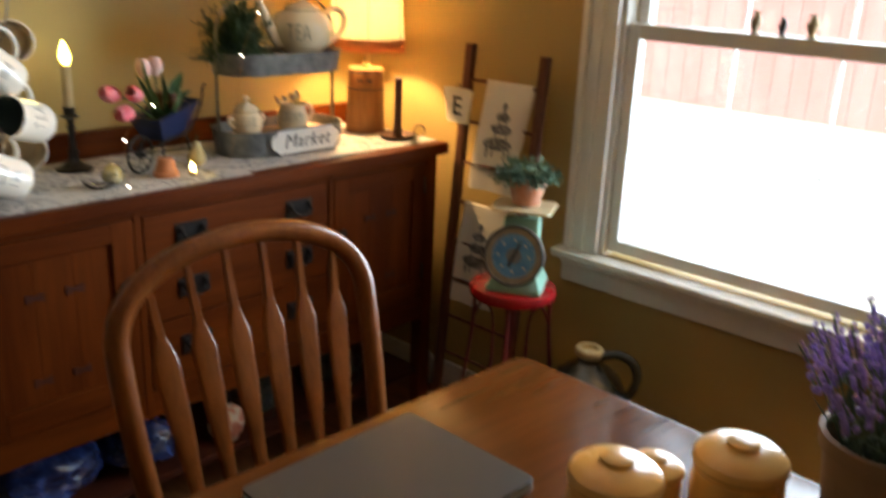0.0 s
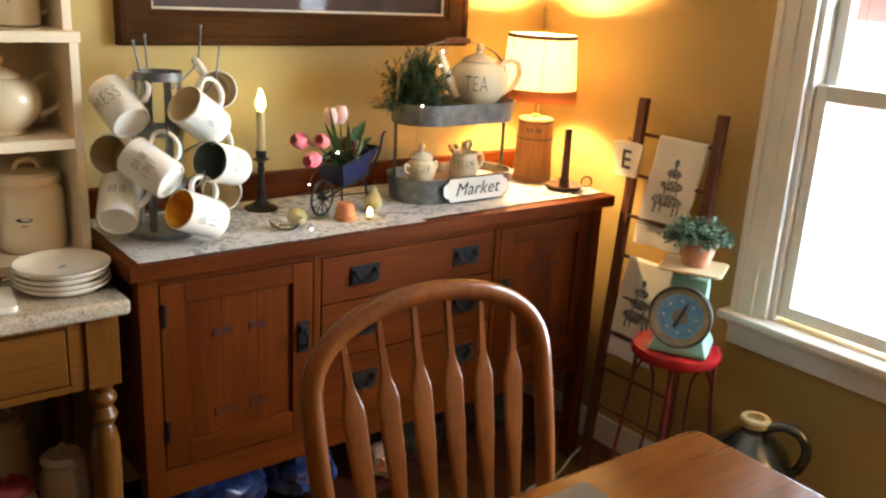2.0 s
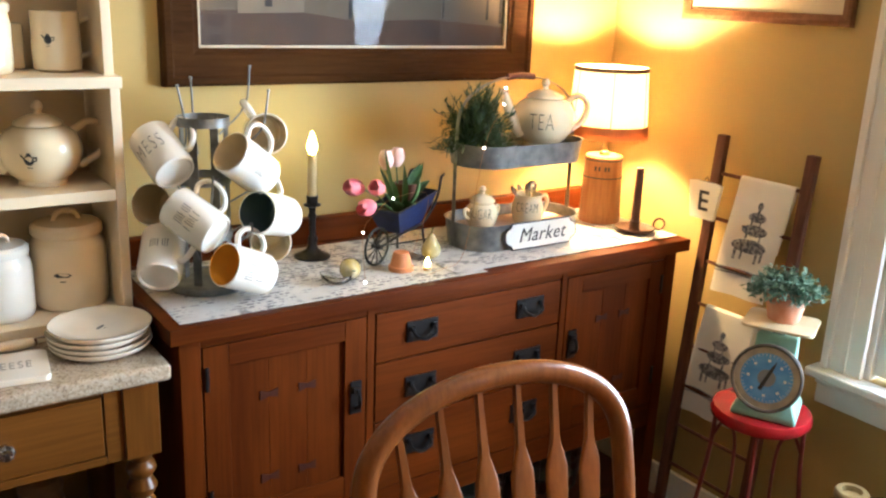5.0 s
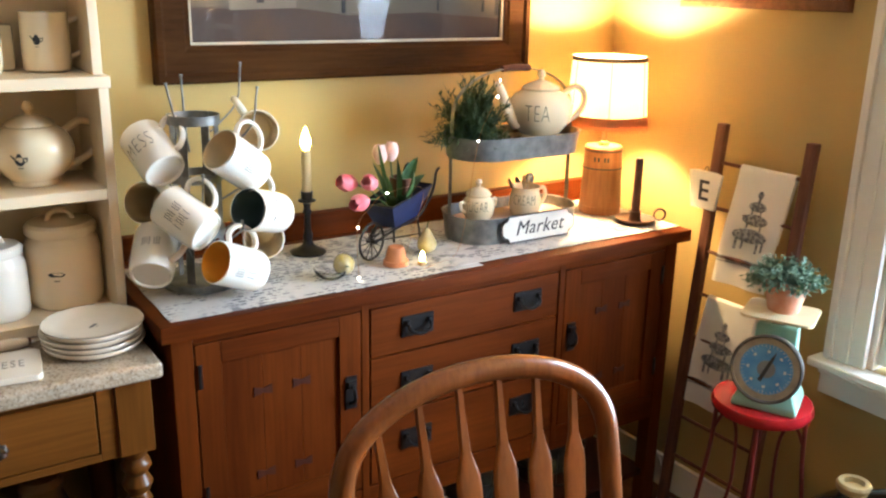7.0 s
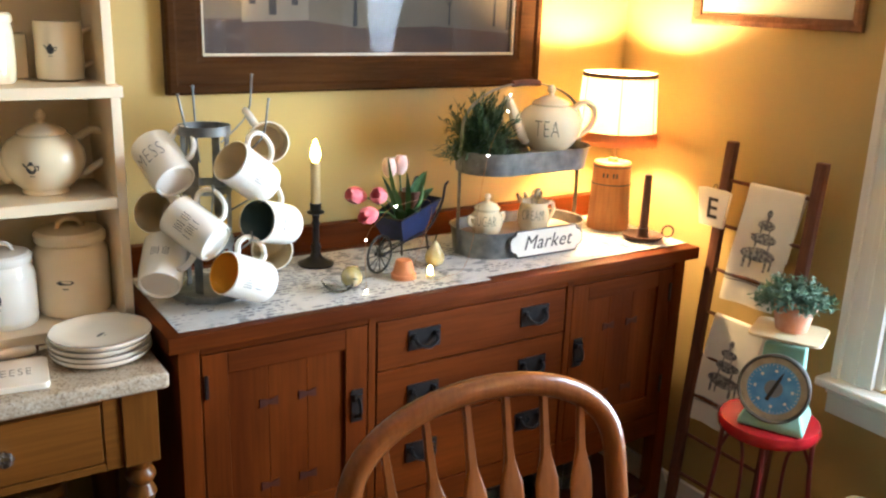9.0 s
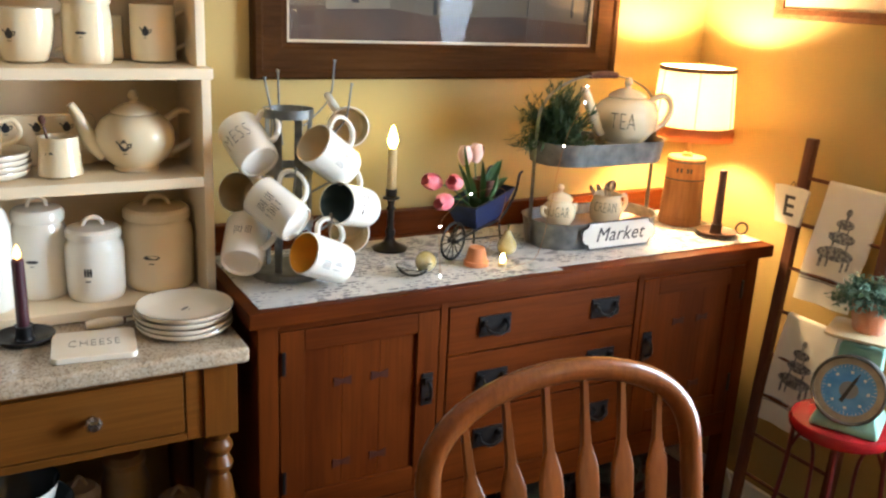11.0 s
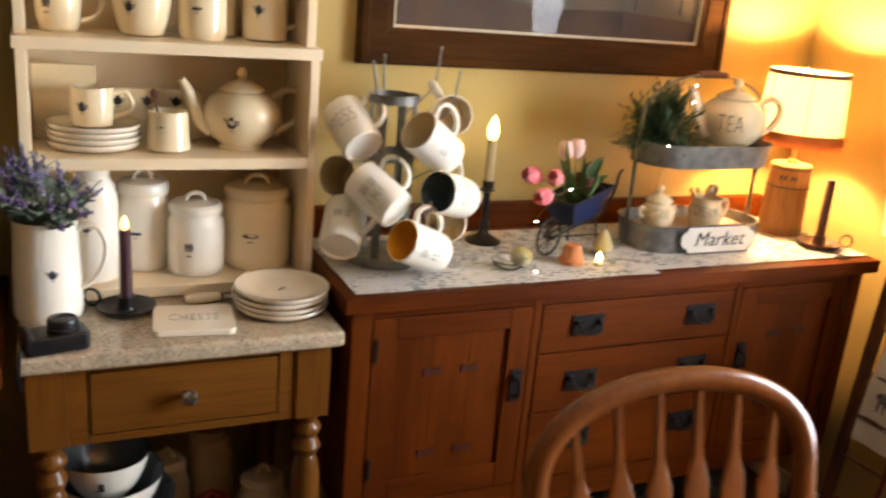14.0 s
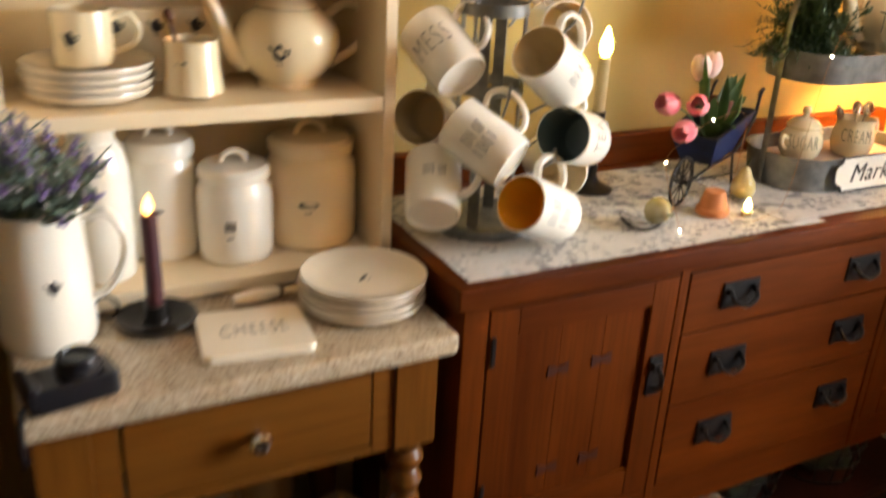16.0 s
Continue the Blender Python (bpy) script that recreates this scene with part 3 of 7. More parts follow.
# ---- dining table and what lies on it ----
dt = thing("dining_table", (1.372, -0.215, 0.0), "polished reddish-brown wooden dining table, bright with daylight", "table", rz=-2.5)
part("tabletop", slab([(x + 0.75, y + 0.485) for x, y in rounded(1.50, 0.97, 0.03, 5)], 0.720, 0.750, 0.006), TABLEWOOD, dt)
bm = box(0.08, 0.08, 0.64, 1.42, 0.10, 0.72)
for a in ((0.08, 0.87, 0.64, 1.42, 0.89, 0.72), (0.08, 0.10, 0.64, 0.10, 0.87, 0.72), (1.40, 0.10, 0.64, 1.42, 0.87, 0.72)):
    box(*a, bm=bm)
part("apron", bm, TABLEWOOD, dt)
for x in (0.12, 1.38):
    for y in (0.12, 0.85):
        part("leg", lathe([(0, 0.72), (0.035, 0.72), (0.035, 0.60), (0.024, 0.58), (0.036, 0.54), (0.030, 0.30), (0.022, 0.10), (0.026, 0.0), (0, 0)], 20, None, Matrix.Translation((x, y, 0))), TABLEWOOD, dt)

GREY = shader("dark_grey_lid", (0.085, 0.072, 0.055), 0.30, 0.0, (0.085, 0.07, 0.06), (12, 12, 12), bump=0.05, fine=500)
GREY.node_tree.nodes["Principled BSDF"].inputs["Specular IOR Level"].default_value = 0.2
SILVER = shader("silver_edge", (0.42, 0.47, 0.45), 0.35, 0.6)
lp = thing("laptop", pose(1.580, 0.243, 0.7505, 0, 0, -1.0), "closed dark grey laptop lying on dining table", "laptop")
part("base", slab(rounded(0.262, 0.325, 0.012), 0.002, 0.013, 0.002), SILVER, lp, "silver-grey lower half")
part("lid", slab(rounded(0.262, 0.325, 0.012), 0.0135, 0.020, 0.002), GREY, lp)
for x in (-0.11, 0.11):
    for y in (-0.14, 0.14):
        part("rubber_foot", lathe([(0, 0), (0.006, 0), (0.006, 0.002), (0, 0.002)], 10, None, Matrix.Translation((x, y, 0))), BLACK, lp)

YELLOW = shader("yellow_stoneware", (0.82, 0.47, 0.13), 0.25, 0, (0.76, 0.42, 0.11), (14, 14, 14), bump=0.08, fine=70, coat=0.4)
for x, y, s, lab in ((1.852, 0.380, 1.08, "large"), (1.950, 0.535, 1.10, "large"), (1.852, 0.488, 0.70, "small")):
    cn = thing("canister", (x, y, 0.7505), lab + " yellow-cream stoneware canister with lid on table", "canister", "yellow canisters on the table")
    part("body", lathe([(0, 0.002), (0.048 * s, 0), (0.055 * s, 0.008), (0.057 * s, 0.05 * s), (0.055 * s, 0.078 * s), (0.050 * s, 0.082 * s), (0.048 * s, 0.078 * s), (0.046 * s, 0.015), (0, 0.014)], 36), YELLOW, cn)
    lid = part("lid", lathe([(0, 0.086 * s), (0.053 * s, 0.083 * s), (0.058 * s, 0.088 * s), (0.056 * s, 0.098 * s), (0.044 * s, 0.108 * s), (0.016 * s, 0.113 * s), (0, 0.1135 * s)], 36), YELLOW, cn)
    part("knob", lathe([(0, 0.110 * s), (0.020 * s, 0.112 * s), (0.021 * s, 0.117 * s), (0.017 * s, 0.120 * s), (0, 0.1205 * s)], 20), YELLOW, lid)


def leaf_blade(bm, base, tip, width, bend=(0, 0, 0), n=4, fold=0.25):
    """A tapered, bent and folded blade."""
    base, tip, bend = Vector(base), Vector(tip), Vector(bend)
    d = tip - base
    s = d.cross(Vector((0.31, 0.17, 1.0)))
    s = s.normalized() if s.length > 1e-5 else Vector((1, 0, 0))
    nrm = s.cross(d).normalized()
    rows = []
    for i in range(n + 1):
        t = i / n
        c = base + d * t + bend * math.sin(math.pi * t)
        w = width * (math.sin(math.pi * min(1.0, 0.12 + 0.88 * t)) ** 0.8) * 0.5 + 0.0002
        rows.append([bm.verts.new(c - s * w), bm.verts.new(c - nrm * w * fold), bm.verts.new(c + s * w)])
    for a, b in zip(rows, rows[1:]):
        bm.faces.new((a[0], a[1], b[1], b[0]))
        bm.faces.new((a[1], a[2], b[2], b[1]))


def florets(bm, base, tip, size, count, rng):
    base, tip = Vector(base), Vector(tip)
    for i in range(count):
        t = 0.25 + 0.75 * i / count
        c = base.lerp(tip, t)
        a = rng.uniform(0, 6.28)
        r = size * (1.25 - 0.8 * t)
        out = Vector((math.cos(a), math.sin(a), rng.uniform(0.1, 0.9)))
        bmesh.ops.create_icosphere(bm, subdivisions=1, radius=r * 0.62, matrix=Matrix.Translation(c + out * r * 0.8))


LAVENDER = shader("lavender_petals", (0.34, 0.24, 0.70), 0.7, 0, (0.46, 0.36, 0.80), (90, 90, 90))
STEM = shader("grey_green_stem", (0.13, 0.19, 0.10), 0.6, 0, (0.09, 0.14, 0.07), (60, 60, 60))
SAGE = shader("sage_leaf", (0.20, 0.25, 0.19), 0.6, 0, (0.12, 0.17, 0.12), (70, 70, 70))


def lavender(parent, z0, spread, tall, stems, seed, droop=0.0):
    rng = random.Random(seed)
    fl, gr = bmesh.new(), bmesh.new()
    for k in range(stems):
        a = k * 2.399
        r = spread * math.sqrt((k + 0.5) / stems)
        tip = Vector((r * math.cos(a), r * math.sin(a), z0 + tall * rng.uniform(0.72, 1.0) * (1 - 0.35 * (r / spread) ** 2)))
        base = Vector((0.25 * r * math.cos(a), 0.25 * r * math.sin(a), z0 - 0.03))
        tube(spline([base, base.lerp(tip, 0.55) + Vector((0, 0, 0.012)), tip], 4), 0.0012, 4, gr)
        florets(fl, base.lerp(tip, 0.50), tip + Vector((0, 0, 0.004)), 0.0082, 15, rng)
        for _ in range(5):
            b = base.lerp(tip, rng.uniform(0.15, 0.7))
            aa = rng.uniform(0, 6.28)
            leaf_blade(gr, b, b + Vector((math.cos(aa), math.sin(aa), rng.uniform(0.1, 0.9))) * rng.uniform(0.025, 0.045), 0.006)
    part("greenery", gr, STEM, parent, "grey-green stems and leaves", None)
    part("blossom", fl, LAVENDER, parent, "purple lavender blossoms", None)


lv = thing("lavender_pot", pose(2.105, 0.612, 0.7505) @ Matrix.Diagonal((1.10, 1.10, 1.30, 1)), "purple artificial lavender in a beige pot on table", "flower pot")
BEIGE = shader("beige_pot", (0.36, 0.22, 0.12), 0.7, 0, (0.30, 0.18, 0.10), (20, 20, 20), bump=0.2, fine=200)
part("pot", lathe([(0, 0.003), (0.052, 0), (0.056, 0.004), (0.070, 0.112), (0.077, 0.114), (0.078, 0.130), (0.071, 0.131), (0.066, 0.112), (0.05, 0.09), (0, 0.09)], 36), BEIGE, lv)
lavender(lv, 0.105, 0.125, 0.175, 54, 5)

# ---- framed picture over the sideboard ----
pf = thing("framed_picture", (0.0, 0.157, 1.342), "landscape print with farmhouse in broad dark brown frame", "picture")
FW, FH = 1.114, 0.66


def frame_bars(w, h, profile, parent, mat, name="frame_bar", normal_y=False):
    """Mitred frame bars with a stepped section: profile is (inset, height) pairs, first to last from outside in."""
    corners = [(0, 0), (w, 0), (w, h), (0, h)]
    for k in range(4):
        (ax, ay), (bx, by) = corners[k], corners[(k + 1) % 4]
        bm = bmesh.new()
        ends = []
        for (cx, cy) in ((ax, ay), (bx, by)):
            sx, sy = (1 if cx == 0 else -1), (1 if cy == 0 else -1)
            ends.append([bm.verts.new((hh, cx + sx * ins, cy + sy * ins) if not normal_y else (cx + sx * ins, -hh, cy + sy * ins)) for ins, hh in profile])
        n = len(profile)
        for j in range(n):
            bm.faces.new((ends[0][j], ends[0][(j + 1) % n], ends[1][(j + 1) % n], ends[1][j]))
        bm.faces.new(ends[0])
        bm.faces.new(ends[1])
        part(name, bm, mat, parent, smooth=None)


frame_bars(FW, FH, [(0, 0.002), (0, 0.030), (0.006, 0.036), (0.020, 0.037), (0.026, 0.031), (0.074, 0.026), (0.080, 0.022), (0.090, 0.020), (0.090, 0.002)], pf, FRAMEWOOD)
FILLET = shader("fillet_gold", (0.55, 0.45, 0.30), 0.4, 0.2)
bm = bmesh.new()
for a in ((0.0885, 0.0885, FW - 0.0885, 0.0965), (0.0885, FH - 0.0965, FW - 0.0885, FH - 0.0885), (0.0885, 0.0965, 0.0965, FH - 0.0965), (FW - 0.0965, 0.0965, FW - 0.0885, FH - 0.0965)):
    box(0.006, a[0], a[1], 0.016, a[2], a[3], 0.001, bm=bm)
part("fillet", bm, FILLET, pf, "thin pale gold fillet")
SKY = shader("print_sky", (0.135, 0.100, 0.060), 0.7, 0, (0.10, 0.072, 0.042), (3, 3, 6))
FIELD = shader("print_field", (0.085, 0.040, 0.018), 0.7, 0, (0.055, 0.027, 0.014), (5, 5, 14), fine=300)
HOUSE = shader("print_house", (0.22, 0.165, 0.105), 0.7, 0, (0.17, 0.125, 0.08), (8, 8, 3))
PDARK = shader("print_dark", (0.03, 0.022, 0.017), 0.7, 0, (0.02, 0.016, 0.013), (30, 30, 30))
pic = part("print", box(0.003, 0.0965, 0.0965, 0.0065, FW - 0.0965, FH - 0.0965), SKY, pf, "faded print of a farmhouse in fields", None)
L = 0.0069


def flat(name, pts, mat, x=L):
    bm = bmesh.new()
    bm.faces.new([bm.verts.new((x, y, z)) for y, z in pts])
    part(name, bm, mat, pic, smooth=None)


flat("field", [(0.0965, 0.0965), (FW - 0.0965, 0.0965), (FW - 0.0965, 0.150), (0.76, 0.168), (0.52, 0.160), (0.34, 0.182), (0.0965, 0.178)], FIELD)
flat("farmhouse", [(0.195, 0.172), (0.372, 0.178), (0.372, 0.34), (0.285, 0.41), (0.195, 0.34)], HOUSE, L + 0.0003)
flat("farmhouse_wing", [(0.372, 0.178), (0.46, 0.172), (0.46, 0.30), (0.372, 0.30)], SKY, L + 0.0003)
for y, z0, z1, w in ((0.222, 0.215, 0.262, 0.018), (0.275, 0.190, 0.262, 0.020), (0.335, 0.215, 0.262, 0.018), (0.222, 0.29, 0.33, 0.018), (0.335, 0.29, 0.33, 0.018)):
    flat("painted_window", [(y - w / 2, z0), (y + w / 2, z0), (y + w / 2, z1), (y - w / 2, z1)], PDARK, L + 0.0006)


def print_tree(y, z, h, seed):
    rng = random.Random(seed)
    bm = bmesh.new()

    def limb(y, z, a, ln, w, depth):
        y2, z2 = y + math.cos(a) * ln, z + math.sin(a) * ln
        dy, dz = -math.sin(a) * w / 2, math.cos(a) * w / 2
        x = L + 0.0008
        bm.faces.new([bm.verts.new(p) for p in ((x, y - dy, z - dz), (x, y2 - dy * 0.6, z2 - dz * 0.6), (x, y2 + dy * 0.6, z2 + dz * 0.6), (x, y + dy, z + dz))])
        if depth:
            for s in (-1, 0.15, 1):
                limb(y2, z2, a + s * rng.uniform(0.25, 0.65), ln * rng.uniform(0.55, 0.75), w * 0.6, depth - 1)

    limb(y, z, math.pi / 2, h, h * 0.13, 4)
    part("bare_tree", bm, PDARK, pic, smooth=None)


print_tree(0.505, 0.165, 0.11, 2)
print_tree(0.955, 0.170, 0.085, 3)
print_tree(0.80, 0.172, 0.05, 4)
print_tree(1.005, 0.160, 0.12, 6)
gl = part("glass", box(0.0092, 0.092, 0.092, 0.0112, FW - 0.092, FH - 0.092), pane_glass("picture_glass", -0.27), pf, "reflecting picture glass", None)
gl.visible_shadow = False

# second framed picture, north wall
p2 = thing("framed_print", (0.285, NY, 1.538), "small framed print with pale mat on wall", "picture")
MAPLE = shader("brown_frame", (0.22, 0.10, 0.045), 0.4, 0, (0.15, 0.065, 0.03), (10, 10, 10), (60, 60, 60), 0.1)
frame_bars(0.545, 0.42, [(0, 0.002), (0, 0.016), (0.004, 0.020), (0.014, 0.020), (0.030, 0.014), (0.030, 0.002)], p2, MAPLE, normal_y=True)
part("mat_board", box(0.028, -0.008, 0.028, 0.517, -0.002, 0.392), shader("mat_board", (0.60, 0.50, 0.33), 0.8, bump=0.1), p2)
part("print", box(0.11, -0.0095, 0.13, 0.435, -0.008, 0.31), SKY, p2)

# ---- things on the sideboard ----
TOPZ = 0.9202


def script_cloth(name):
    """Off-white cloth printed with rows of broken dark strokes and rubbed patches."""
    m = shader(name, (0.58, 0.545, 0.50), 0.9, 0, (0.51, 0.48, 0.44), (20, 20, 20), bump=0.2, fine=900)
    nt = m.node_tree
    b = nt.nodes["Principled BSDF"]
    tex = next(n for n in nt.nodes if n.bl_idname == "ShaderNodeTexCoord")
    old = b.inputs["Base Color"].links[0].from_socket

    def noise_of(scale, detail):
        mp = nt.nodes.new("ShaderNodeMapping")
        mp.inputs["Scale"].default_value = scale
        nt.links.new(tex.outputs["Object"], mp.inputs[0])
        n = nt.nodes.new("ShaderNodeTexNoise")
        n.inputs["Scale"].default_value, n.inputs["Detail"].default_value = 1.0, detail
        nt.links.new(mp.outputs[0], n.inputs["Vector"])
        return n.outputs["Fac"]

    def step(sock, lo, hi):
        r = nt.nodes.new("ShaderNodeMapRange")
        r.inputs["From Min"].default_value, r.inputs["From Max"].default_value = lo, hi
        nt.links.new(sock, r.inputs["Value"])
        return r.outputs[0]

    def times(a, c):
        mt = nt.nodes.new("ShaderNodeMath")
        mt.operation = "MULTIPLY"
        nt.links.new(a, mt.inputs[0])
        nt.links.new(c, mt.inputs[1])
        return mt.outputs[0]

    wv = nt.nodes.new("ShaderNodeTexWave")
    wv.bands_direction = "X"
    wv.inputs["Scale"].default_value, wv.inputs["Distortion"].default_value = 20.0, 1.6
    nt.links.new(tex.outputs["Object"], wv.inputs["Vector"])
    strokes = times(times(step(wv.outputs["Fac"], 0.42, 0.62), step(noise_of((60, 85, 60), 5), 0.47, 0.53)), step(noise_of((15, 9, 9), 2), 0.44, 0.54))
    wash = times(step(noise_of((38, 26, 26), 7), 0.50, 0.58), step(noise_of((7, 5, 5), 2), 0.46, 0.58))
    half = nt.nodes.new("ShaderNodeMath")
    half.operation, half.inputs[1].default_value = "MULTIPLY", 0.75
    nt.links.new(wash, half.inputs[0])
    both = nt.nodes.new("ShaderNodeMath")
    both.operation = "MAXIMUM"
    nt.links.new(strokes, both.inputs[0])
    nt.links.new(half.outputs[0], both.inputs[1])
    mix = nt.nodes.new("ShaderNodeMix")
    mix.data_type = "RGBA"
    nt.links.new(both.outputs[0], mix.inputs[0])
    nt.links.new(old, mix.inputs[6])
    mix.inputs[7].default_value = (0.12, 0.115, 0.13, 1)
    nt.links.new(mix.outputs[2], b.inputs["Base Color"])
    return m


SCRIPT = script_cloth("printed_runner")


def cloth(y0, y1, x0, x1, z, seed):
    """A thin cloth lying with faint ripples."""
    bm = bmesh.new()
    nx, ny = 18, 40
    grid = [[None] * (ny + 1) for _ in range(nx + 1)]
    for i in range(nx + 1):
        for j in range(ny + 1):
            x, y = x0 + (x1 - x0) * i / nx, y0 + (y1 - y0) * j / ny
            h = 0.0012 * max(0.0, noise.noise((x * 14 + seed, y * 9, seed)) - 0.1)
            edge = 0.003 * noise.noise((y * 12, x * 3, seed + 4))
            grid[i][j] = bm.verts.new((x + edge, y + 0.002 * noise.noise((x * 15, seed, 2)), z + h))
    for i in range(nx):
        for j in range(ny):
            bm.faces.new((grid[i][j], grid[i + 1][j], grid[i + 1][j + 1], grid[i][j + 1]))
    r = bmesh.ops.extrude_face_region(bm, geom=bm.faces[:])
    bmesh.ops.translate(bm, vec=(0, 0, 0.0012), verts=[v for v in r["geom"] if isinstance(v, bmesh.types.BMVert)])
    return bm


rn = tagged(part("table_runner", cloth(0.028, 0.80, 0.085, 0.478, TOPZ + 0.0002, 3), SCRIPT), "off-white runner printed with dark script on sideboard", "table runner", "runners")
rn = tagged(part("table_runner", cloth(0.715, 1.515, 0.075, 0.462, TOPZ + 0.0032, 8), SCRIPT), "off-white runner printed with dark script under lamp", "table runner", "runners")
RZ = TOPZ + 0.0028
RZ2 = TOPZ + 0.0058

# mug rack
RC = Vector((0.265, 0.165, RZ))
rk = thing("mug_rack", (RC.x, RC.y, RC.z), "galvanised bottle-drying rack hung with mugs", "mug rack")


def hoop(r, z, h, t=0.0018):
    return lathe([(r - t, z), (r, z), (r, z + h), (r - t, z + h), (r - t, z)], 40)


part("base_plate", lathe([(0, 0.0), (0.088, 0), (0.090, 0.004), (0.090, 0.016), (0.086, 0.018), (0.080, 0.012), (0, 0.012)], 44), ZINC, rk)
for z, h in ((0.362, 0.020), (0.236, 0.018), (0.112, 0.018)):
    part("hoop", hoop(0.056, z, h), ZINC, rk)
for k in range(4):
    a = math.pi / 4 + math.pi / 2 * k
    m = pose(0, 0, 0, 0, 0, math.degrees(a))
    part("strap", box(0.0505, -0.010, 0.012, 0.0535, 0.010, 0.382, 0.001, m=m), ZINC, rk)

INNER = {"cream": CREAM, "dark": shader("dark_teal_glaze", (0.15, 0.21, 0.21), 0.2, coat=0.5), "orange": shader("orange_glaze", (0.90, 0.46, 0.05), 0.25, 0, (0.85, 0.41, 0.035), (9, 9, 9), coat=0.5)}
MR, MH = 0.0475, 0.116


def mug(place, label, inner="cream", word="", bars=(), group="mugs", outer=None):
    outer = outer or WHITE
    mg = thing("mug", place, label, "mug", group)
    part("body", lathe([(0, 0.004), (MR - 0.010, 0.004), (MR - 0.008, 0.0), (MR - 0.004, 0.001), (MR - 0.001, 0.008), (MR, 0.03), (MR, MH - 0.004), (MR - 0.001, MH - 0.001), (MR - 0.003, MH)], 40), outer, mg)
    part("inside", lathe([(MR - 0.003, MH), (MR - 0.0045, MH - 0.002), (MR - 0.005, 0.02), (MR - 0.012, 0.010), (0, 0.009)], 40), INNER[inner], mg, "" if inner == "cream" else inner + " glazed inside")
    pts = spline([(MR - 0.002, 0, 0.094), (MR + 0.020, 0, 0.100), (MR + 0.037, 0, 0.086), (MR + 0.040, 0, 0.062), (MR + 0.030, 0, 0.036), (MR + 0.012, 0, 0.023), (MR - 0.002, 0, 0.024)], 6)
    part("handle", tube(pts, 0.0075, 10, flat=0.72, side=(0, 1, 0)), outer, mg)
    if word:
        bm = wrapped(lettering(word, 0.021, spacing=1.15, bold=-0.0009), MR, 0.060, 180 + 90, 1.9)
        part("lettering", bm, FADED, mg, smooth=None)
    for k, (w, z, turn) in enumerate(bars):
        bm = bmesh.new()
        n = max(4, int(w / 0.005))
        for i in range(n):
            if (i * 7 + k * 3) % 5 == 0:
                continue
            h, x = 0.0085 + 0.003 * ((i * 5 + k) % 3) / 2, -w / 2 + w * i / n
            box(x, -h, 0, x + 0.0013, h, 0.0003, bm=bm)
            if i % 2 == k % 2:
                zz = (-h, 0.0, h)[(i + k) % 3]
                box(x, zz - 0.0006, 0, x + w / n * 0.62, zz + 0.0006, 0.0003, bm=bm)
        part("lettering", wrapped(bm, MR, z, turn), FADED, mg, smooth=None)
    return mg


HUNG = [
    ((0.269, 0.066, 1.240), (-0.82, -0.18, 0.54), (0.03, 0.55, 0.84), "cream", "MESS", ()),
    ((0.356, 0.221, 1.223), (0.27, -0.77, 0.58), (-0.07, 0.33, 0.94), "cream", "", ((0.040, 0.060, -90),)),
    ((0.200, 0.325, 1.264), (0.93, -0.28, 0.12), (-0.31, -0.48, 0.82), "cream", "", ()),
    ((0.185, 0.092, 1.105), (0.69, -0.68, 0.24), (-0.08, 0.28, 0.96), "cream", "", ()),
    ((0.351, 0.108, 1.105), (-0.75, -0.49, 0.44), (0.04, 0.57, 0.82), "cream", "", ((0.048, 0.070, -90), (0.042, 0.044, -90))),
    ((0.364, 0.275, 1.104), (0.51, -0.81, 0.28), (-0.20, -0.04, 0.98), "dark", "TEA", ()),
    ((0.262, 0.312, 1.019), (0.95, -0.30, 0.03), (-0.16, 0.06, 0.98), "cream", "", ()),
    ((0.296, 0.052, 1.014), (-0.76, 0.36, 0.54), (0.13, 0.74, 0.66), "cream", "", ((0.045, 0.060, -60),)),
    ((0.402, 0.197, 0.994), (0.27, -0.88, 0.40), (-0.11, 0.20, 0.97), "orange", "", ((0.048, 0.082, -90), (0.034, 0.050, -90))),
]
for c, mouth, hand, inner, word, bars in HUNG:
    c = (c[0], c[1] + 0.03 * (c[2] - 1.0), 0.94 + (c[2] - 0.94) * 0.955)
    turn = facing(mouth, hand)
    m = Matrix.Translation(c) @ turn @ pose(0, 0, 0, 0, 0, 90) @ Matrix.Translation((0, 0, -MH / 2))
    lab = {"cream": "white ceramic mug hanging by its handle from rack", "dark": "white lettered mug with dark teal inside on rack", "orange": "white lettered mug with orange inside hanging on rack"}[inner]
    mug(m, lab, inner, word, bars, "mugs on the rack")
    loop = m @ Vector((MR + 0.030, 0, 0.070)) - RC
    out = Vector((loop.x, loop.y, 0)).normalized()
    root = out * 0.054 + Vector((0, 0, max(0.05, loop.z - 0.055)))
    tip = loop + (out * 0.22 + Vector((0, 0, 1))).normalized() * (0.088 if c[2] > 1.2 else 0.022)
    pin = part("hook", tube(spline([root, loop, tip], 4), 0.0024, 6), ZINC, rk)
    part("hook_tip", lathe([(0, -0.003), (0.0035, -0.002), (0.0035, 0.003), (0, 0.004)], 10, None, Matrix.Translation(tip)), ZINC, pin)
tip = Vector((-0.085, 0.005, 0.455))
pin = part("hook", tube(spline([(-0.050, 0.003, 0.290), (-0.072, 0.004, 0.350), tip], 4), 0.0024, 6), ZINC, rk)
part("hook_tip", lathe([(0, -0.003), (0.0035, -0.002), (0.0035, 0.003), (0, 0.004)], 10, None, Matrix.Translation(tip)), ZINC, pin)

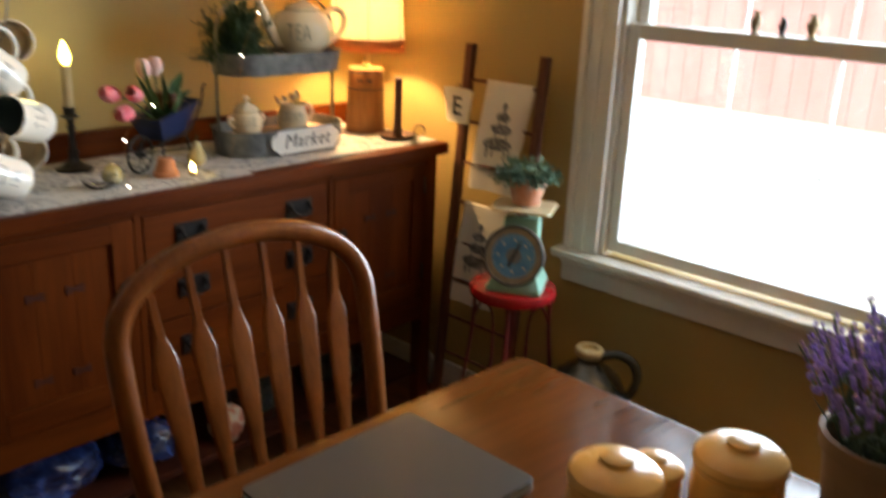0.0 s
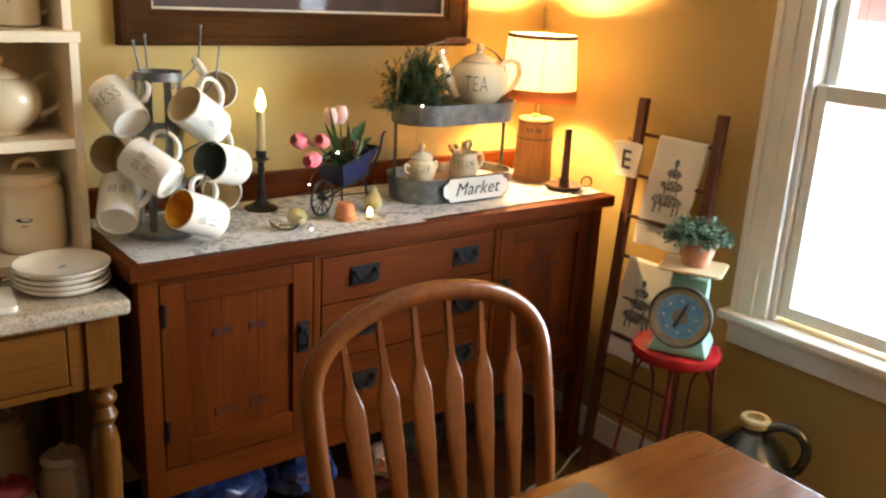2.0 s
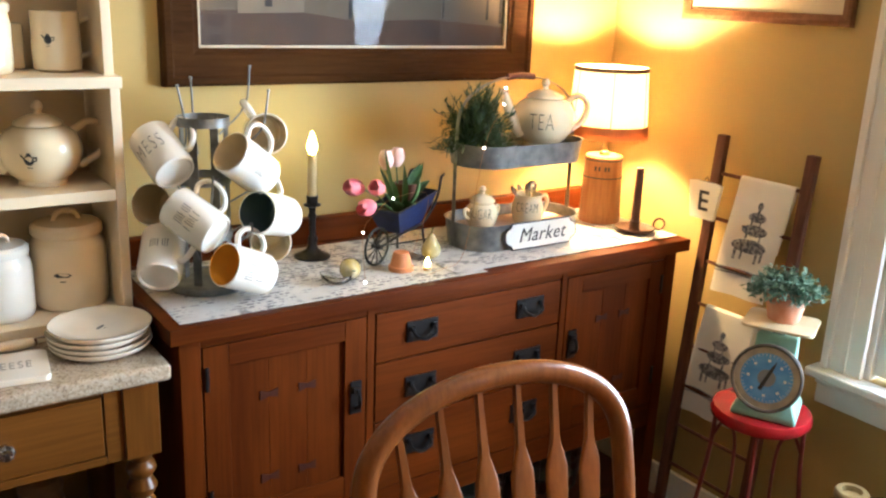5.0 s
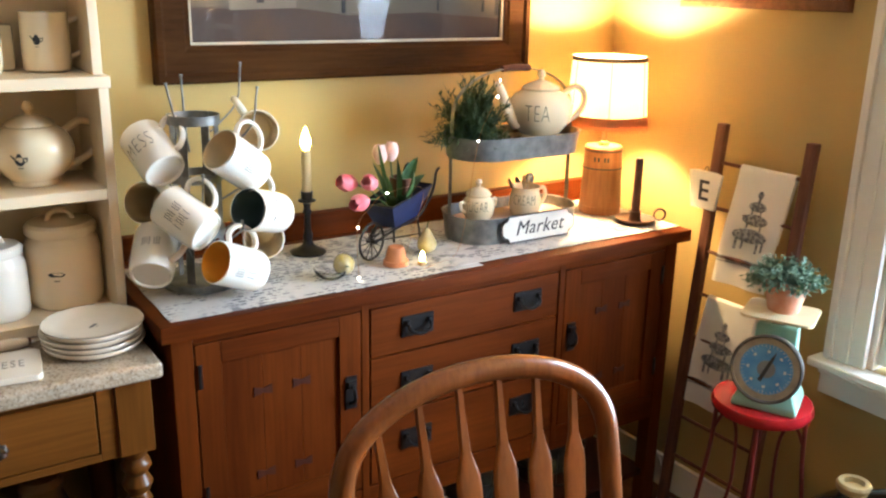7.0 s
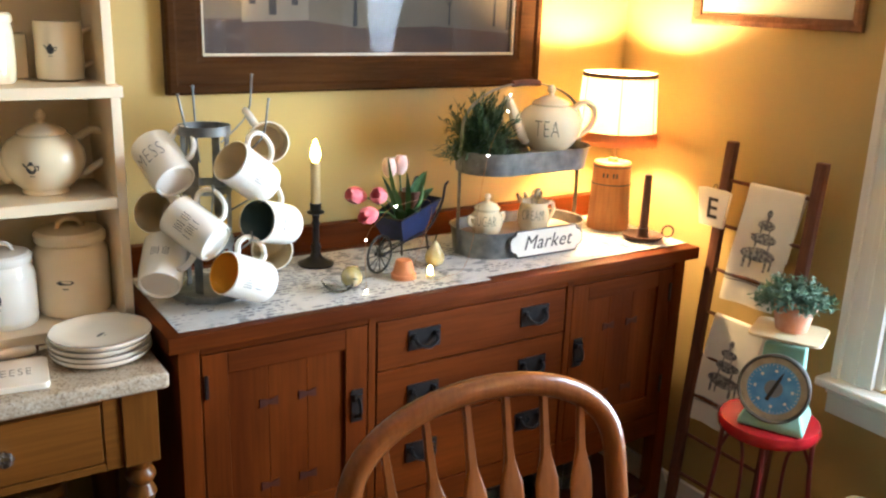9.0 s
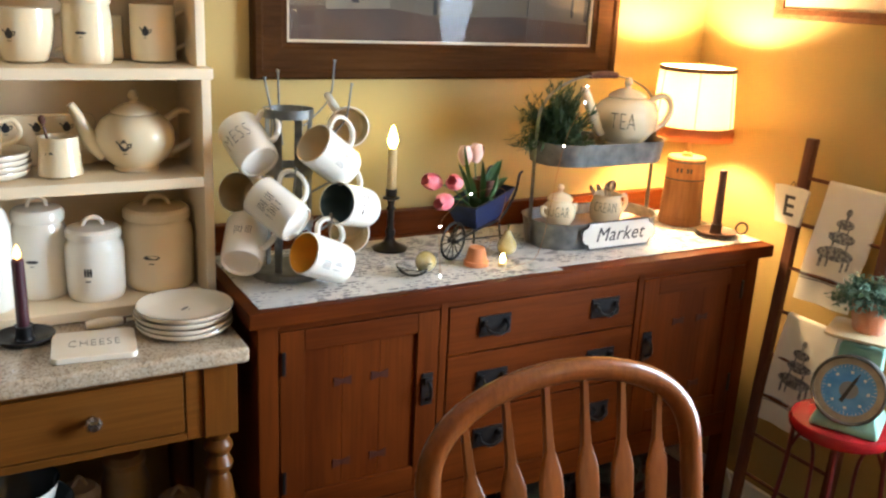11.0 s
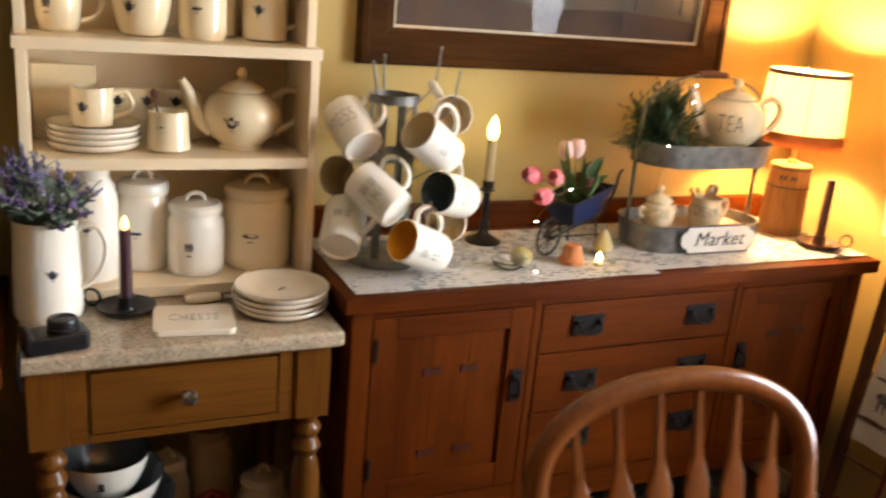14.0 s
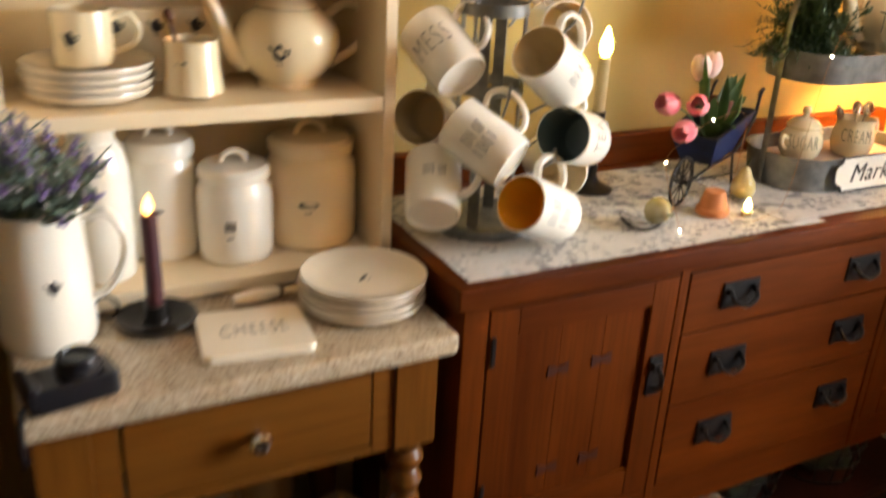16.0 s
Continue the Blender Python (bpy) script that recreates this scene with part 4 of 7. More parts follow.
# iron candlestick with a lit electric candle
cs = thing("candlestick", pose(0.176, 0.468, RZ) @ Matrix.Diagonal((1, 1, 0.965, 1)), "black iron candlestick with lit cream electric candle", "candlestick")
part("stem", lathe([(0, 0.0), (0.045, 0.0), (0.046, 0.005), (0.030, 0.012), (0.016, 0.022), (0.011, 0.035), (0.013, 0.050), (0.008, 0.060), (0.008, 0.105), (0.012, 0.112), (0.008, 0.120), (0.010, 0.135), (0.022, 0.140), (0.022, 0.143), (0.014, 0.146), (0.015, 0.166), (0.012, 0.166), (0, 0.15)], 24), IRON, cs)
WAX = shader("cream_candle_wax", (0.56, 0.43, 0.22), 0.5, 0, (0.48, 0.36, 0.17), (25, 25, 25))
part("candle", lathe([(0, 0.150), (0.0115, 0.150), (0.0115, 0.270), (0.010, 0.274), (0, 0.274)], 24), WAX, cs, "cream electric candle")
part("flame_bulb", lathe([(0, 0.272), (0.007, 0.275), (0.013, 0.288), (0.0125, 0.299), (0.008, 0.315), (0.003, 0.330), (0, 0.334)], 20), emitter("candle_glow", (0.96, 0.84, 0.11), 16.0), cs, "glowing yellow flame bulb")

# toy wheelbarrow with tulips
BLUE = shader("dark_blue_enamel", (0.011, 0.020, 0.075), 0.30, 0.2, (0.006, 0.010, 0.03), (20, 20, 20), bump=0.2, fine=150)
wb = thing("wheelbarrow", pose(0.278, 0.662, RZ, 0, 0, 24) @ Matrix.Diagonal((1, 1, 0.96, 1)), "small dark blue metal wheelbarrow planter with tulips", "planter")
bm = bmesh.new()
lo = [(-0.030, -0.040, 0.082), (0.030, -0.040, 0.082), (0.036, 0.045, 0.098), (-0.036, 0.045, 0.098)]
hi = [(-0.046, -0.072, 0.142), (0.046, -0.072, 0.142), (0.054, 0.088, 0.176), (-0.054, 0.088, 0.176)]
a = [bm.verts.new(p) for p in lo]
b = [bm.verts.new(p) for p in hi]
bm.faces.new(a)
for k in range(4):
    bm.faces.new((a[k], a[(k + 1) % 4], b[(k + 1) % 4], b[k]))
bmesh.ops.subdivide_edges(bm, edges=bm.edges[:], cuts=3, use_grid_fill=True)
bmesh.ops.recalc_face_normals(bm, faces=bm.faces)
bmesh.ops.solidify(bm, geom=bm.faces[:], thickness=0.002)
part("tray", bm, BLUE, wb)
part("rim", tube(hi, 0.0025, 6, closed=True), IRON, wb)
for s in (-1, 1):
    part("handle_bar", tube(spline([(s * 0.012, -0.095, 0.052), (s * 0.030, -0.03, 0.078), (s * 0.042, 0.05, 0.096), (s * 0.050, 0.098, 0.155), (s * 0.049, 0.116, 0.204), (s * 0.049, 0.130, 0.214)], 5), 0.0036, 6), IRON, wb)
    part("prop", tube([(s * 0.038, 0.046, 0.098), (s * 0.044, 0.060, 0.0035)], 0.003, 6), IRON, wb)
    part("brace", tube([(s * 0.014, -0.095, 0.056), (s * 0.044, 0.064, 0.045)], 0.0022, 6), IRON, wb)
wheel = part("wheel", tube([(0, -0.095 + 0.048 * math.cos(2 * math.pi * k / 32), 0.0515 + 0.048 * math.sin(2 * math.pi * k / 32)) for k in range(32)], 0.0034, 6, closed=True), IRON, wb)
for k in range(6):
    c, s = math.cos(math.pi * k / 6), math.sin(math.pi * k / 6)
    part("spoke", tube([(0, -0.095 - 0.046 * c, 0.0515 - 0.046 * s), (0, -0.095 + 0.046 * c, 0.0515 + 0.046 * s)], 0.0014, 5), IRON, wheel)
part("axle", tube([(-0.014, -0.095, 0.0515), (0.014, -0.095, 0.0515)], 0.006, 10), IRON, wheel)

SOIL = shader("dark_moss", (0.06, 0.05, 0.025), 0.95, 0, (0.03, 0.025, 0.015), (60, 60, 60), bump=0.6, fine=200)
part("moss", box(-0.040, -0.058, 0.118, 0.042, 0.070, 0.135, 0.012), SOIL, wb)
PINK = shader("pink_petals", (0.80, 0.13, 0.17), 0.5, 0, (0.82, 0.30, 0.30), (40, 40, 40))
PALE = shader("pale_pink_petals", (0.80, 0.46, 0.38), 0.5, 0, (0.82, 0.58, 0.48), (40, 40, 40))
TULIPLEAF = shader("tulip_leaf", (0.065, 0.13, 0.035), 0.4, 0, (0.030, 0.070, 0.020), (30, 30, 30))


def tulip(base, head, axis, mat, size, parent, rng):
    base, head, axis = Vector(base), Vector(head), Vector(axis).normalized()
    st = part("stem", tube(spline([base, base.lerp(head, 0.5) + Vector((0, 0, 0.012)), head], 6), 0.0022, 6), TULIPLEAF, parent)
    turn = Matrix.Translation(head) @ facing(axis, (0.3, 0.5, 0.9))
    for k in range(6):
        bm = bmesh.new()
        rows = []
        inner = 0.85 if k % 2 else 1.0
        for i in range(7):
            t = i / 6
            r = size * 0.52 * inner * (math.sin(math.pi * (0.10 + 0.72 * t)) ** 0.8)
            w = size * 0.47 * math.sin(math.pi * (0.12 + 0.86 * t)) ** 0.7 + 0.0003
            a0 = math.pi / 3 * k
            row = []
            for j in (-1, -0.5, 0, 0.5, 1):
                a = a0 + j * w / max(r, 0.004) * 0.95
                row.append(bm.verts.new((r * math.cos(a), r * math.sin(a), size * 1.35 * t)))
            rows.append(row)
        for p, q in zip(rows, rows[1:]):
            for j in range(4):
                bm.faces.new((p[j], p[j + 1], q[j + 1], q[j]))
        bmesh.ops.transform(bm, matrix=turn, verts=bm.verts)
        part("petal", bm, mat, st, smooth=80)


rng = random.Random(4)
tulip((0.0, -0.03, 0.128), (-0.015, -0.138, 0.208), (-0.10, -0.75, 0.22), PINK, 0.042, wb, rng)
tulip((0.01, -0.03, 0.128), (0.020, -0.140, 0.174), (0.05, -0.80, -0.02), PINK, 0.042, wb, rng)
tulip((0.0, -0.02, 0.128), (0.015, -0.108, 0.206), (0.20, -0.60, 0.25), PINK, 0.040, wb, rng)
tulip((-0.01, 0.0, 0.128), (-0.022, -0.030, 0.240), (-0.05, 0.02, 1.0), PALE, 0.038, wb, rng)
tulip((-0.01, 0.01, 0.128), (-0.020, 0.010, 0.242), (0.0, 0.15, 1.0), PALE, 0.038, wb, rng)
part("brown_pot", lathe([(0, 0.12), (0.022, 0.12), (0.030, 0.165), (0.032, 0.198), (0.028, 0.198), (0.026, 0.17), (0, 0.165)], 24, None, Matrix.Translation((-0.005, 0.038, 0))), LADDERWOOD, wb, "small dark brown pot")
for b, t, w, bend in (((0, -0.01, 0.13), (-0.01, -0.055, 0.30), 0.030, (0, 0, 0)), ((0, 0.01, 0.13), (0.01, 0.075, 0.245), 0.026, (0, 0, 0.01)), ((0.01, -0.02, 0.13), (0.03, -0.075, 0.225), 0.024, (0, 0, 0.008)),
                      ((0.01, 0.0, 0.13), (0.045, 0.02, 0.225), 0.034, (0.012, 0, 0)), ((0.0, 0.02, 0.13), (-0.01, 0.105, 0.235), 0.022, (0, 0, 0.015)), ((0.01, -0.03, 0.13), (0.045, -0.06, 0.165), 0.030, (0, 0, 0.012)),
                      ((0.02, -0.01, 0.13), (0.056, -0.015, 0.155), 0.036, (0.0, 0, 0.02)), ((0.0, -0.02, 0.13), (0.01, -0.105, 0.262), 0.024, (0, 0, 0.014)), ((0.01, 0.02, 0.13), (0.03, 0.092, 0.200), 0.024, (0, 0, 0.016)),
                      ((0.01, 0.0, 0.13), (0.030, -0.030, 0.262), 0.026, (0.006, 0, 0)), ((0.015, -0.02, 0.13), (0.048, -0.095, 0.180), 0.024, (0, 0, 0.014)), ((0.01, 0.01, 0.13), (0.035, 0.050, 0.255), 0.022, (0, 0, 0.004))):
    bm = bmesh.new()
    leaf_blade(bm, b, t, w, bend, 8, 0.5)
    part("leaf", bm, TULIPLEAF, wb, smooth=80)

# small decorations on the runner
ORANGE = shader("orange_clay", (0.60, 0.22, 0.08), 0.75, 0, (0.52, 0.18, 0.06), (40, 40, 40), bump=0.2, fine=300)
fp = thing("flower_pot", pose(0.372, 0.612, RZ, 0, 0, 0), "tiny terracotta pot standing upside down on runner", "flower pot")
part("pot", lathe([(0, 0.046), (0.018, 0.046), (0.020, 0.043), (0.027, 0.012), (0.031, 0.011), (0.031, 0.0), (0.028, 0.0), (0.025, 0.010), (0.017, 0.040), (0, 0.040)], 28), ORANGE, fp)
GOLDGLASS = shader("amber_pear_glaze", (0.34, 0.25, 0.07), 0.12, 0, (0.48, 0.40, 0.22), (26, 26, 26), coat=0.8)
PEAR = [(0, 0.0), (0.012, 0.001), (0.023, 0.010), (0.026, 0.022), (0.022, 0.036), (0.014, 0.048), (0.010, 0.058), (0.006, 0.064), (0, 0.066)]
for place, lab in ((pose(0.330, 0.728, RZ2), "amber glazed ceramic pear standing on runner"), (pose(0.372, 0.468, RZ + 0.025, 78, 0, 68), "amber glazed ceramic pear lying on runner")):
    pr = thing("pear", place, lab, "ornament", "pear ornaments")
    part("body", lathe(PEAR, 28), GOLDGLASS, pr)
    part("stem", tube([(0, 0, 0.065), (0.002, 0, 0.075), (0.006, 0.001, 0.083)], 0.0016, 6), DARKLEAF, pr)
fg = thing("glass_dish", (0.385, 0.430, RZ), "small clear glass dish on printed runner", "dish")
part("dish", lathe([(0, 0.002), (0.022, 0.0), (0.036, 0.010), (0.041, 0.022), (0.0395, 0.0225), (0.034, 0.012), (0.021, 0.004), (0, 0.004)], 32), GLASS, fg)

# fairy lights: a thin wire with glowing beads
GLOWBEAD = emitter("fairy_glow", (1.0, 0.93, 0.72), 14.0)
fl = thing("fairy_lights", (0.0, 0.0, 0.0), "thin copper wire of tiny lit fairy lights", "string lights")
BEADS = [(0.437, 0.475, 0.930), (0.300, 0.545, 1.008), (0.338, 0.560, 1.066), (0.345, 0.602, 1.098), (0.300, 0.735, 1.080), (0.415, 0.610, 0.931), (0.430, 0.700, 0.930), (0.385, 0.795, 0.955), (0.372, 0.850, 1.210), (0.372, 0.905, 1.318), (0.30, 0.965, 1.350)]
part("wire", tube(spline(BEADS, 5), 0.0006, 4), shader("copper_wire", (0.45, 0.22, 0.09), 0.35, 0.9), fl)
for k, p in enumerate(BEADS):
    if k in (2, 5, 6, 7):
        continue
    bm = bmesh.new()
    bmesh.ops.create_icosphere(bm, subdivisions=2, radius=0.0021, matrix=Matrix.Translation(p))
    part("bead", bm, GLOWBEAD, fl)
tl = thing("tealight", (0.405, 0.668, RZ), "tiny lit electric tealight on runner", "candle")
part("cup", lathe([(0, 0), (0.010, 0), (0.011, 0.010), (0, 0.011)], 20), WAX, tl)
part("flame_bulb", lathe([(0, 0.010), (0.005, 0.013), (0.007, 0.019), (0.004, 0.029), (0, 0.035)], 14), emitter("tealight_glow", (1.0, 0.75, 0.25), 14.0), tl)

# two-tier galvanised tray
TC = (0.268, 1.040)
tr = thing("tiered_tray", (TC[0], TC[1], RZ2), "two-tier oval galvanised metal tray with arched handle", "tray")


def oval_tray(w, d, z, h, floor=0.003):
    bm = bmesh.new()
    rings = []
    for zz, g in ((z, -0.002), (z + h - 0.004, 0.004), (z + h, 0.007), (z + h - 0.001, 0.003), (z + h - 0.004, 0.0015), (z + floor, -0.003)):
        rings.append([bm.verts.new((x, y, zz)) for x, y in rounded(d + 2 * g, w + 2 * g, min(d, w) * 0.47, 10)])
    for a, b in zip(rings, rings[1:]):
        for k in range(len(a)):
            bm.faces.new((a[k], a[(k + 1) % len(a)], b[(k + 1) % len(b)], b[k]))
    bm.faces.new(rings[0][::-1])
    bm.faces.new(rings[-1])
    return bm


part("lower_tray", oval_tray(0.395, 0.190, 0.0, 0.072), ZINC, tr)
part("upper_tray", oval_tray(0.395, 0.190, 0.222, 0.060, 0.036), ZINC, tr)
arch = [(0, -0.203, 0.003), (0, -0.203, 0.12), (0, -0.203, 0.27)]
arch += [(0, -0.203 * math.cos(math.pi * k / 16) * (1.0), 0.300 + 0.150 * math.sin(math.pi * k / 16) ** 0.72) for k in range(1, 16)]
arch += [(0, 0.203, 0.27), (0, 0.203, 0.12), (0, 0.203, 0.003)]
part("handle", tube(spline(arch, 3), 0.0075, 8, flat=0.28, side=(1, 0, 0)), ZINC, tr, "flat galvanised strap handle")
part("grip", tube(spline([(0, -0.045, 0.4487), (0, 0, 0.452), (0, 0.045, 0.4487)], 4), 0.0085, 8), LADDERWOOD, tr, "brown wooden grip")
sg = thing("market_sign", (0.3735, 1.057, RZ2 + 0.001), "white enamel plaque lettered Market on tray front", "sign")
outl = []
for cx, cy, a0 in ((0.118, 0.037, 270), (-0.118, 0.037, 0), (-0.118, -0.037, 90), (0.118, -0.037, 180)):
    for k in range(7):
        a = radians(a0 - 15 * k)
        outl.append((cx + 0.015 * math.cos(a), cy + 0.015 * math.sin(a)))
    if cx < 0 < cy:
        outl += [(-0.126, 0.012), (-0.126, -0.012)]
    if cx > 0 > cy:
        outl += [(0.126, -0.012), (0.126, 0.012)]
SIGNM = Matrix.Translation((0, 0, 0.037)) @ pose(0, 0, 0, 90, 0, 90) @ pose(0, 0, 0, -6, 0, 0)
ENAMEL = shader("white_enamel", (0.78, 0.76, 0.68), 0.3, 0, (0.72, 0.70, 0.62), (15, 15, 15), coat=0.3)
part("rim", slab(outl, 0.0, 0.0035, 0.001, SIGNM), INK, sg, "black edge")
part("plaque", slab([(x * 0.972, y * 0.90) for x, y in outl], 0.003, 0.0046, 0.0005, SIGNM), ENAMEL, sg)
bm = lettering("Market", 0.039, 0.0005, shear=0.34, spacing=1.06, bold=0.0)
bmesh.ops.transform(bm, matrix=SIGNM @ Matrix.Translation((0, 0, 0.0050)), verts=bm.verts)
part("lettering", bm, INK, sg, "dark Market lettering", None)


def teapot(place, s, label, mat, word="", group="", logo=False, turn=-58):
    """A round teapot: spout towards -y, handle towards +y, in its own frame."""
    tp = thing("teapot", place, label, "teapot", group)
    prof = [(0, 0.003), (0.048, 0.0), (0.050, 0.004), (0.047, 0.010), (0.062, 0.022), (0.079, 0.045), (0.086, 0.070), (0.083, 0.093), (0.070, 0.113), (0.053, 0.124), (0.047, 0.126)]
    prof = [(r * s, z * s) for r, z in prof]
    part("body", lathe(prof + [(0.0, 0.124 * s)], 44), mat, tp)
    lid = part("lid", lathe([(r * s, z * s) for r, z in ((0.0, 0.126), (0.049, 0.1265), (0.051, 0.130), (0.046, 0.136), (0.026, 0.146), (0.012, 0.150), (0, 0.150))], 40), mat, tp)
    part("knob", lathe([(r * s, z * s) for r, z in ((0, 0.148), (0.009, 0.150), (0.007, 0.156), (0.012, 0.163), (0.010, 0.172), (0.005, 0.178), (0, 0.179))], 24), mat, lid)
    sp = [(0, -0.066, 0.038), (0, -0.090, 0.062), (0, -0.106, 0.095), (0, -0.120, 0.128), (0, -0.132, 0.148)]
    part("spout", tube(spline([tuple(c * s for c in p) for p in sp], 6), lambda t: s * (0.0195 - 0.0105 * t), 16), mat, tp)
    hd = [(0, 0.066, 0.110), (0, 0.100, 0.130), (0, 0.130, 0.120), (0, 0.138, 0.090), (0, 0.122, 0.060), (0, 0.078, 0.034)]
    part("handle", tube(spline([tuple(c * s for c in p) for p in hd], 6), 0.0095 * s, 12, flat=0.8, side=(1, 0, 0)), mat, tp)

    def radius(z):
        return float(np.interp(z, [p[1] for p in prof[2:]], [p[0] for p in prof[2:]]))

    if word:
        part("lettering", wrapped(lettering(word, 0.026 * s, spacing=1.1, bold=-0.0009), radius, 0.070 * s, turn, 1.75), INK, tp, "thin dark lettering", None)
    if logo:
        part("emblem", wrapped(emblem(0.018 * s), radius, 0.066 * s, turn), INK, tp, "small dark printed emblem", None)
    return tp


def emblem(s, kind=0):
    """A small dark printed shape: a rounded body with a lug on each side."""
    bm = bmesh.new()

    def poly(pts):
        bm.faces.new([bm.verts.new((x * s, y * s, 0.0002)) for x, y in pts])

    if kind == 0:
        poly([(0.55 * math.cos(a), 0.62 * math.sin(a) - 0.1) for a in (2 * math.pi * k / 14 for k in range(14))])
        poly([(-0.35, 0.35), (0.35, 0.35), (0.16, 0.75), (-0.16, 0.75)])
        poly([(-0.45, -0.1), (-1.0, 0.55), (-0.85, 0.6), (-0.4, 0.2)])
        poly([(0.45, 0.3), (0.95, 0.35), (0.85, -0.2), (0.5, -0.3), (0.55, -0.15), (0.75, -0.1), (0.8, 0.2), (0.45, 0.15)])
        poly([(-0.3, -1.05), (0.3, -1.05), (0.3, -0.95), (-0.3, -0.95)])
    elif kind == 1:
        poly([(-1.0, 0.05), (-0.6, 0.3), (0.6, 0.3), (1.0, 0.05), (0.6, -0.2), (-0.6, -0.2)])
        poly([(-0.3, -0.75), (0.3, -0.75), (0.3, -0.62), (-0.3, -0.62)])
    else:
        for x in (-0.5, -0.1, 0.3):
            poly([(x, -0.5), (x + 0.25, -0.5), (x + 0.25, 0.7), (x, 0.7)])
        poly([(-0.6, 0.1), (0.65, 0.1), (0.65, 0.25), (-0.6, 0.25)])
        poly([(-0.35, -1.3), (0.35, -1.3), (0.35, -1.1), (-0.35, -1.1)])
    return bm


teapot(pose(0.270, 1.128, RZ2 + 0.2585, 0, 0, -8), 1.04, "cream ceramic teapot lettered TEA on upper tray", CREAM, "TEA", "teapots", turn=-36)


def small_pot(place, label, word, lidded, name, category):
    p = thing(name, place, label, category)
    prof = [(0, 0.002), (0.024, 0.0), (0.026, 0.003), (0.036, 0.018), (0.039, 0.034), (0.036, 0.050), (0.028, 0.060), (0.029, 0.064)]
    if not lidded:
        prof = [(0, 0.002), (0.030, 0.0), (0.034, 0.004), (0.039, 0.022), (0.038, 0.042), (0.033, 0.060), (0.037, 0.070)]
    part("body", lathe(prof + [(prof[-1][0] - 0.003, prof[-1][1]), (prof[-1][0] - 0.004, prof[-1][1] - 0.008), (0.024, 0.008), (0, 0.008)], 36), CREAM, p)
    if lidded:
        lid = part("lid", lathe([(0, 0.064), (0.030, 0.064), (0.031, 0.067), (0.022, 0.077), (0.008, 0.082), (0, 0.083)], 32), CREAM, p)
        part("knob", lathe([(0, 0.081), (0.006, 0.083), (0.005, 0.087), (0.009, 0.093), (0.006, 0.100), (0, 0.102)], 20), CREAM, lid)
        for s in (-1, 1):
            part("handle", tube(spline([(0, s * 0.036, 0.045), (0, s * 0.049, 0.050), (0, s * 0.048, 0.034), (0, s * 0.037, 0.026)], 5), 0.004, 8), CREAM, p)
    else:
        part("handle", tube(spline([(0, 0.035, 0.058), (0, 0.055, 0.062), (0, 0.062, 0.042), (0, 0.050, 0.022), (0, 0.037, 0.018)], 6), 0.0048, 10), CREAM, p)

    def radius(z):
        return float(np.interp(z, [q[1] for q in prof[2:]], [q[0] for q in prof[2:]]))

    part("lettering", wrapped(lettering(word, 0.0120, spacing=1.1, bold=-0.0004), radius, 0.040, -42, 2.1), INK, p, "thin dark lettering", None)
    return p


np_ = thing("napkin", (TC[0], TC[1], RZ2 + 0.0032), "folded pale pink napkin lining the lower tray", "napkin")
part("cloth", slab([(x, y) for x, y in rounded(0.165, 0.365, 0.07, 8)], 0.0, 0.046, 0.010), shader("pink_linen", (0.52, 0.36, 0.26), 0.9, 0, (0.46, 0.31, 0.22), (14, 14, 14), bump=0.3, fine=500), np_)
small_pot(pose(0.290, 0.915, RZ2 + 0.0496) @ Matrix.Diagonal((1.14, 1.14, 1.14, 1)), "cream lidded sugar bowl lettered SUGAR on lower tray", "SUGAR", True, "sugar_bowl", "sugar bowl")
small_pot(pose(0.290, 1.075, RZ2 + 0.0496) @ Matrix.Diagonal((1.14, 1.14, 1.14, 1)), "cream jug lettered CREAM holding spoons on tray", "CREAM", False, "cream_jug", "jug")
for k, (dx, dy, rx, ry, ln) in enumerate(((-0.012, -0.022, 24, -4, 0.10), (0.010, -0.006, 8, 10, 0.115), (0.0, 0.012, -26, 6, 0.105), (0.012, 0.018, -44, 8, 0.11), (-0.010, 0.002, 2, -14, 0.105))):
    m = pose(0.290 + dx * 0.5, 1.075 + dy * 0.5, RZ2 + 0.064, rx, ry, 30 * k)
    s = thing("spoon", m, "polished steel spoon standing in cream jug", "spoon", "spoons in the jug")
    part("stem", tube(spline([(0, 0, 0), (0, 0.001, ln * 0.4), (0, 0, ln * 0.7)], 4), 0.0022, 6, flat=0.6), CHROME, s)
    bm = bmesh.new()
    bmesh.ops.create_uvsphere(bm, u_segments=16, v_segments=8, radius=1.0, matrix=Matrix.Translation((0, 0, ln * 0.82)) @ Matrix.Diagonal((0.011, 0.0035, 0.017, 1)))
    part("bowl", bm, CHROME, s)

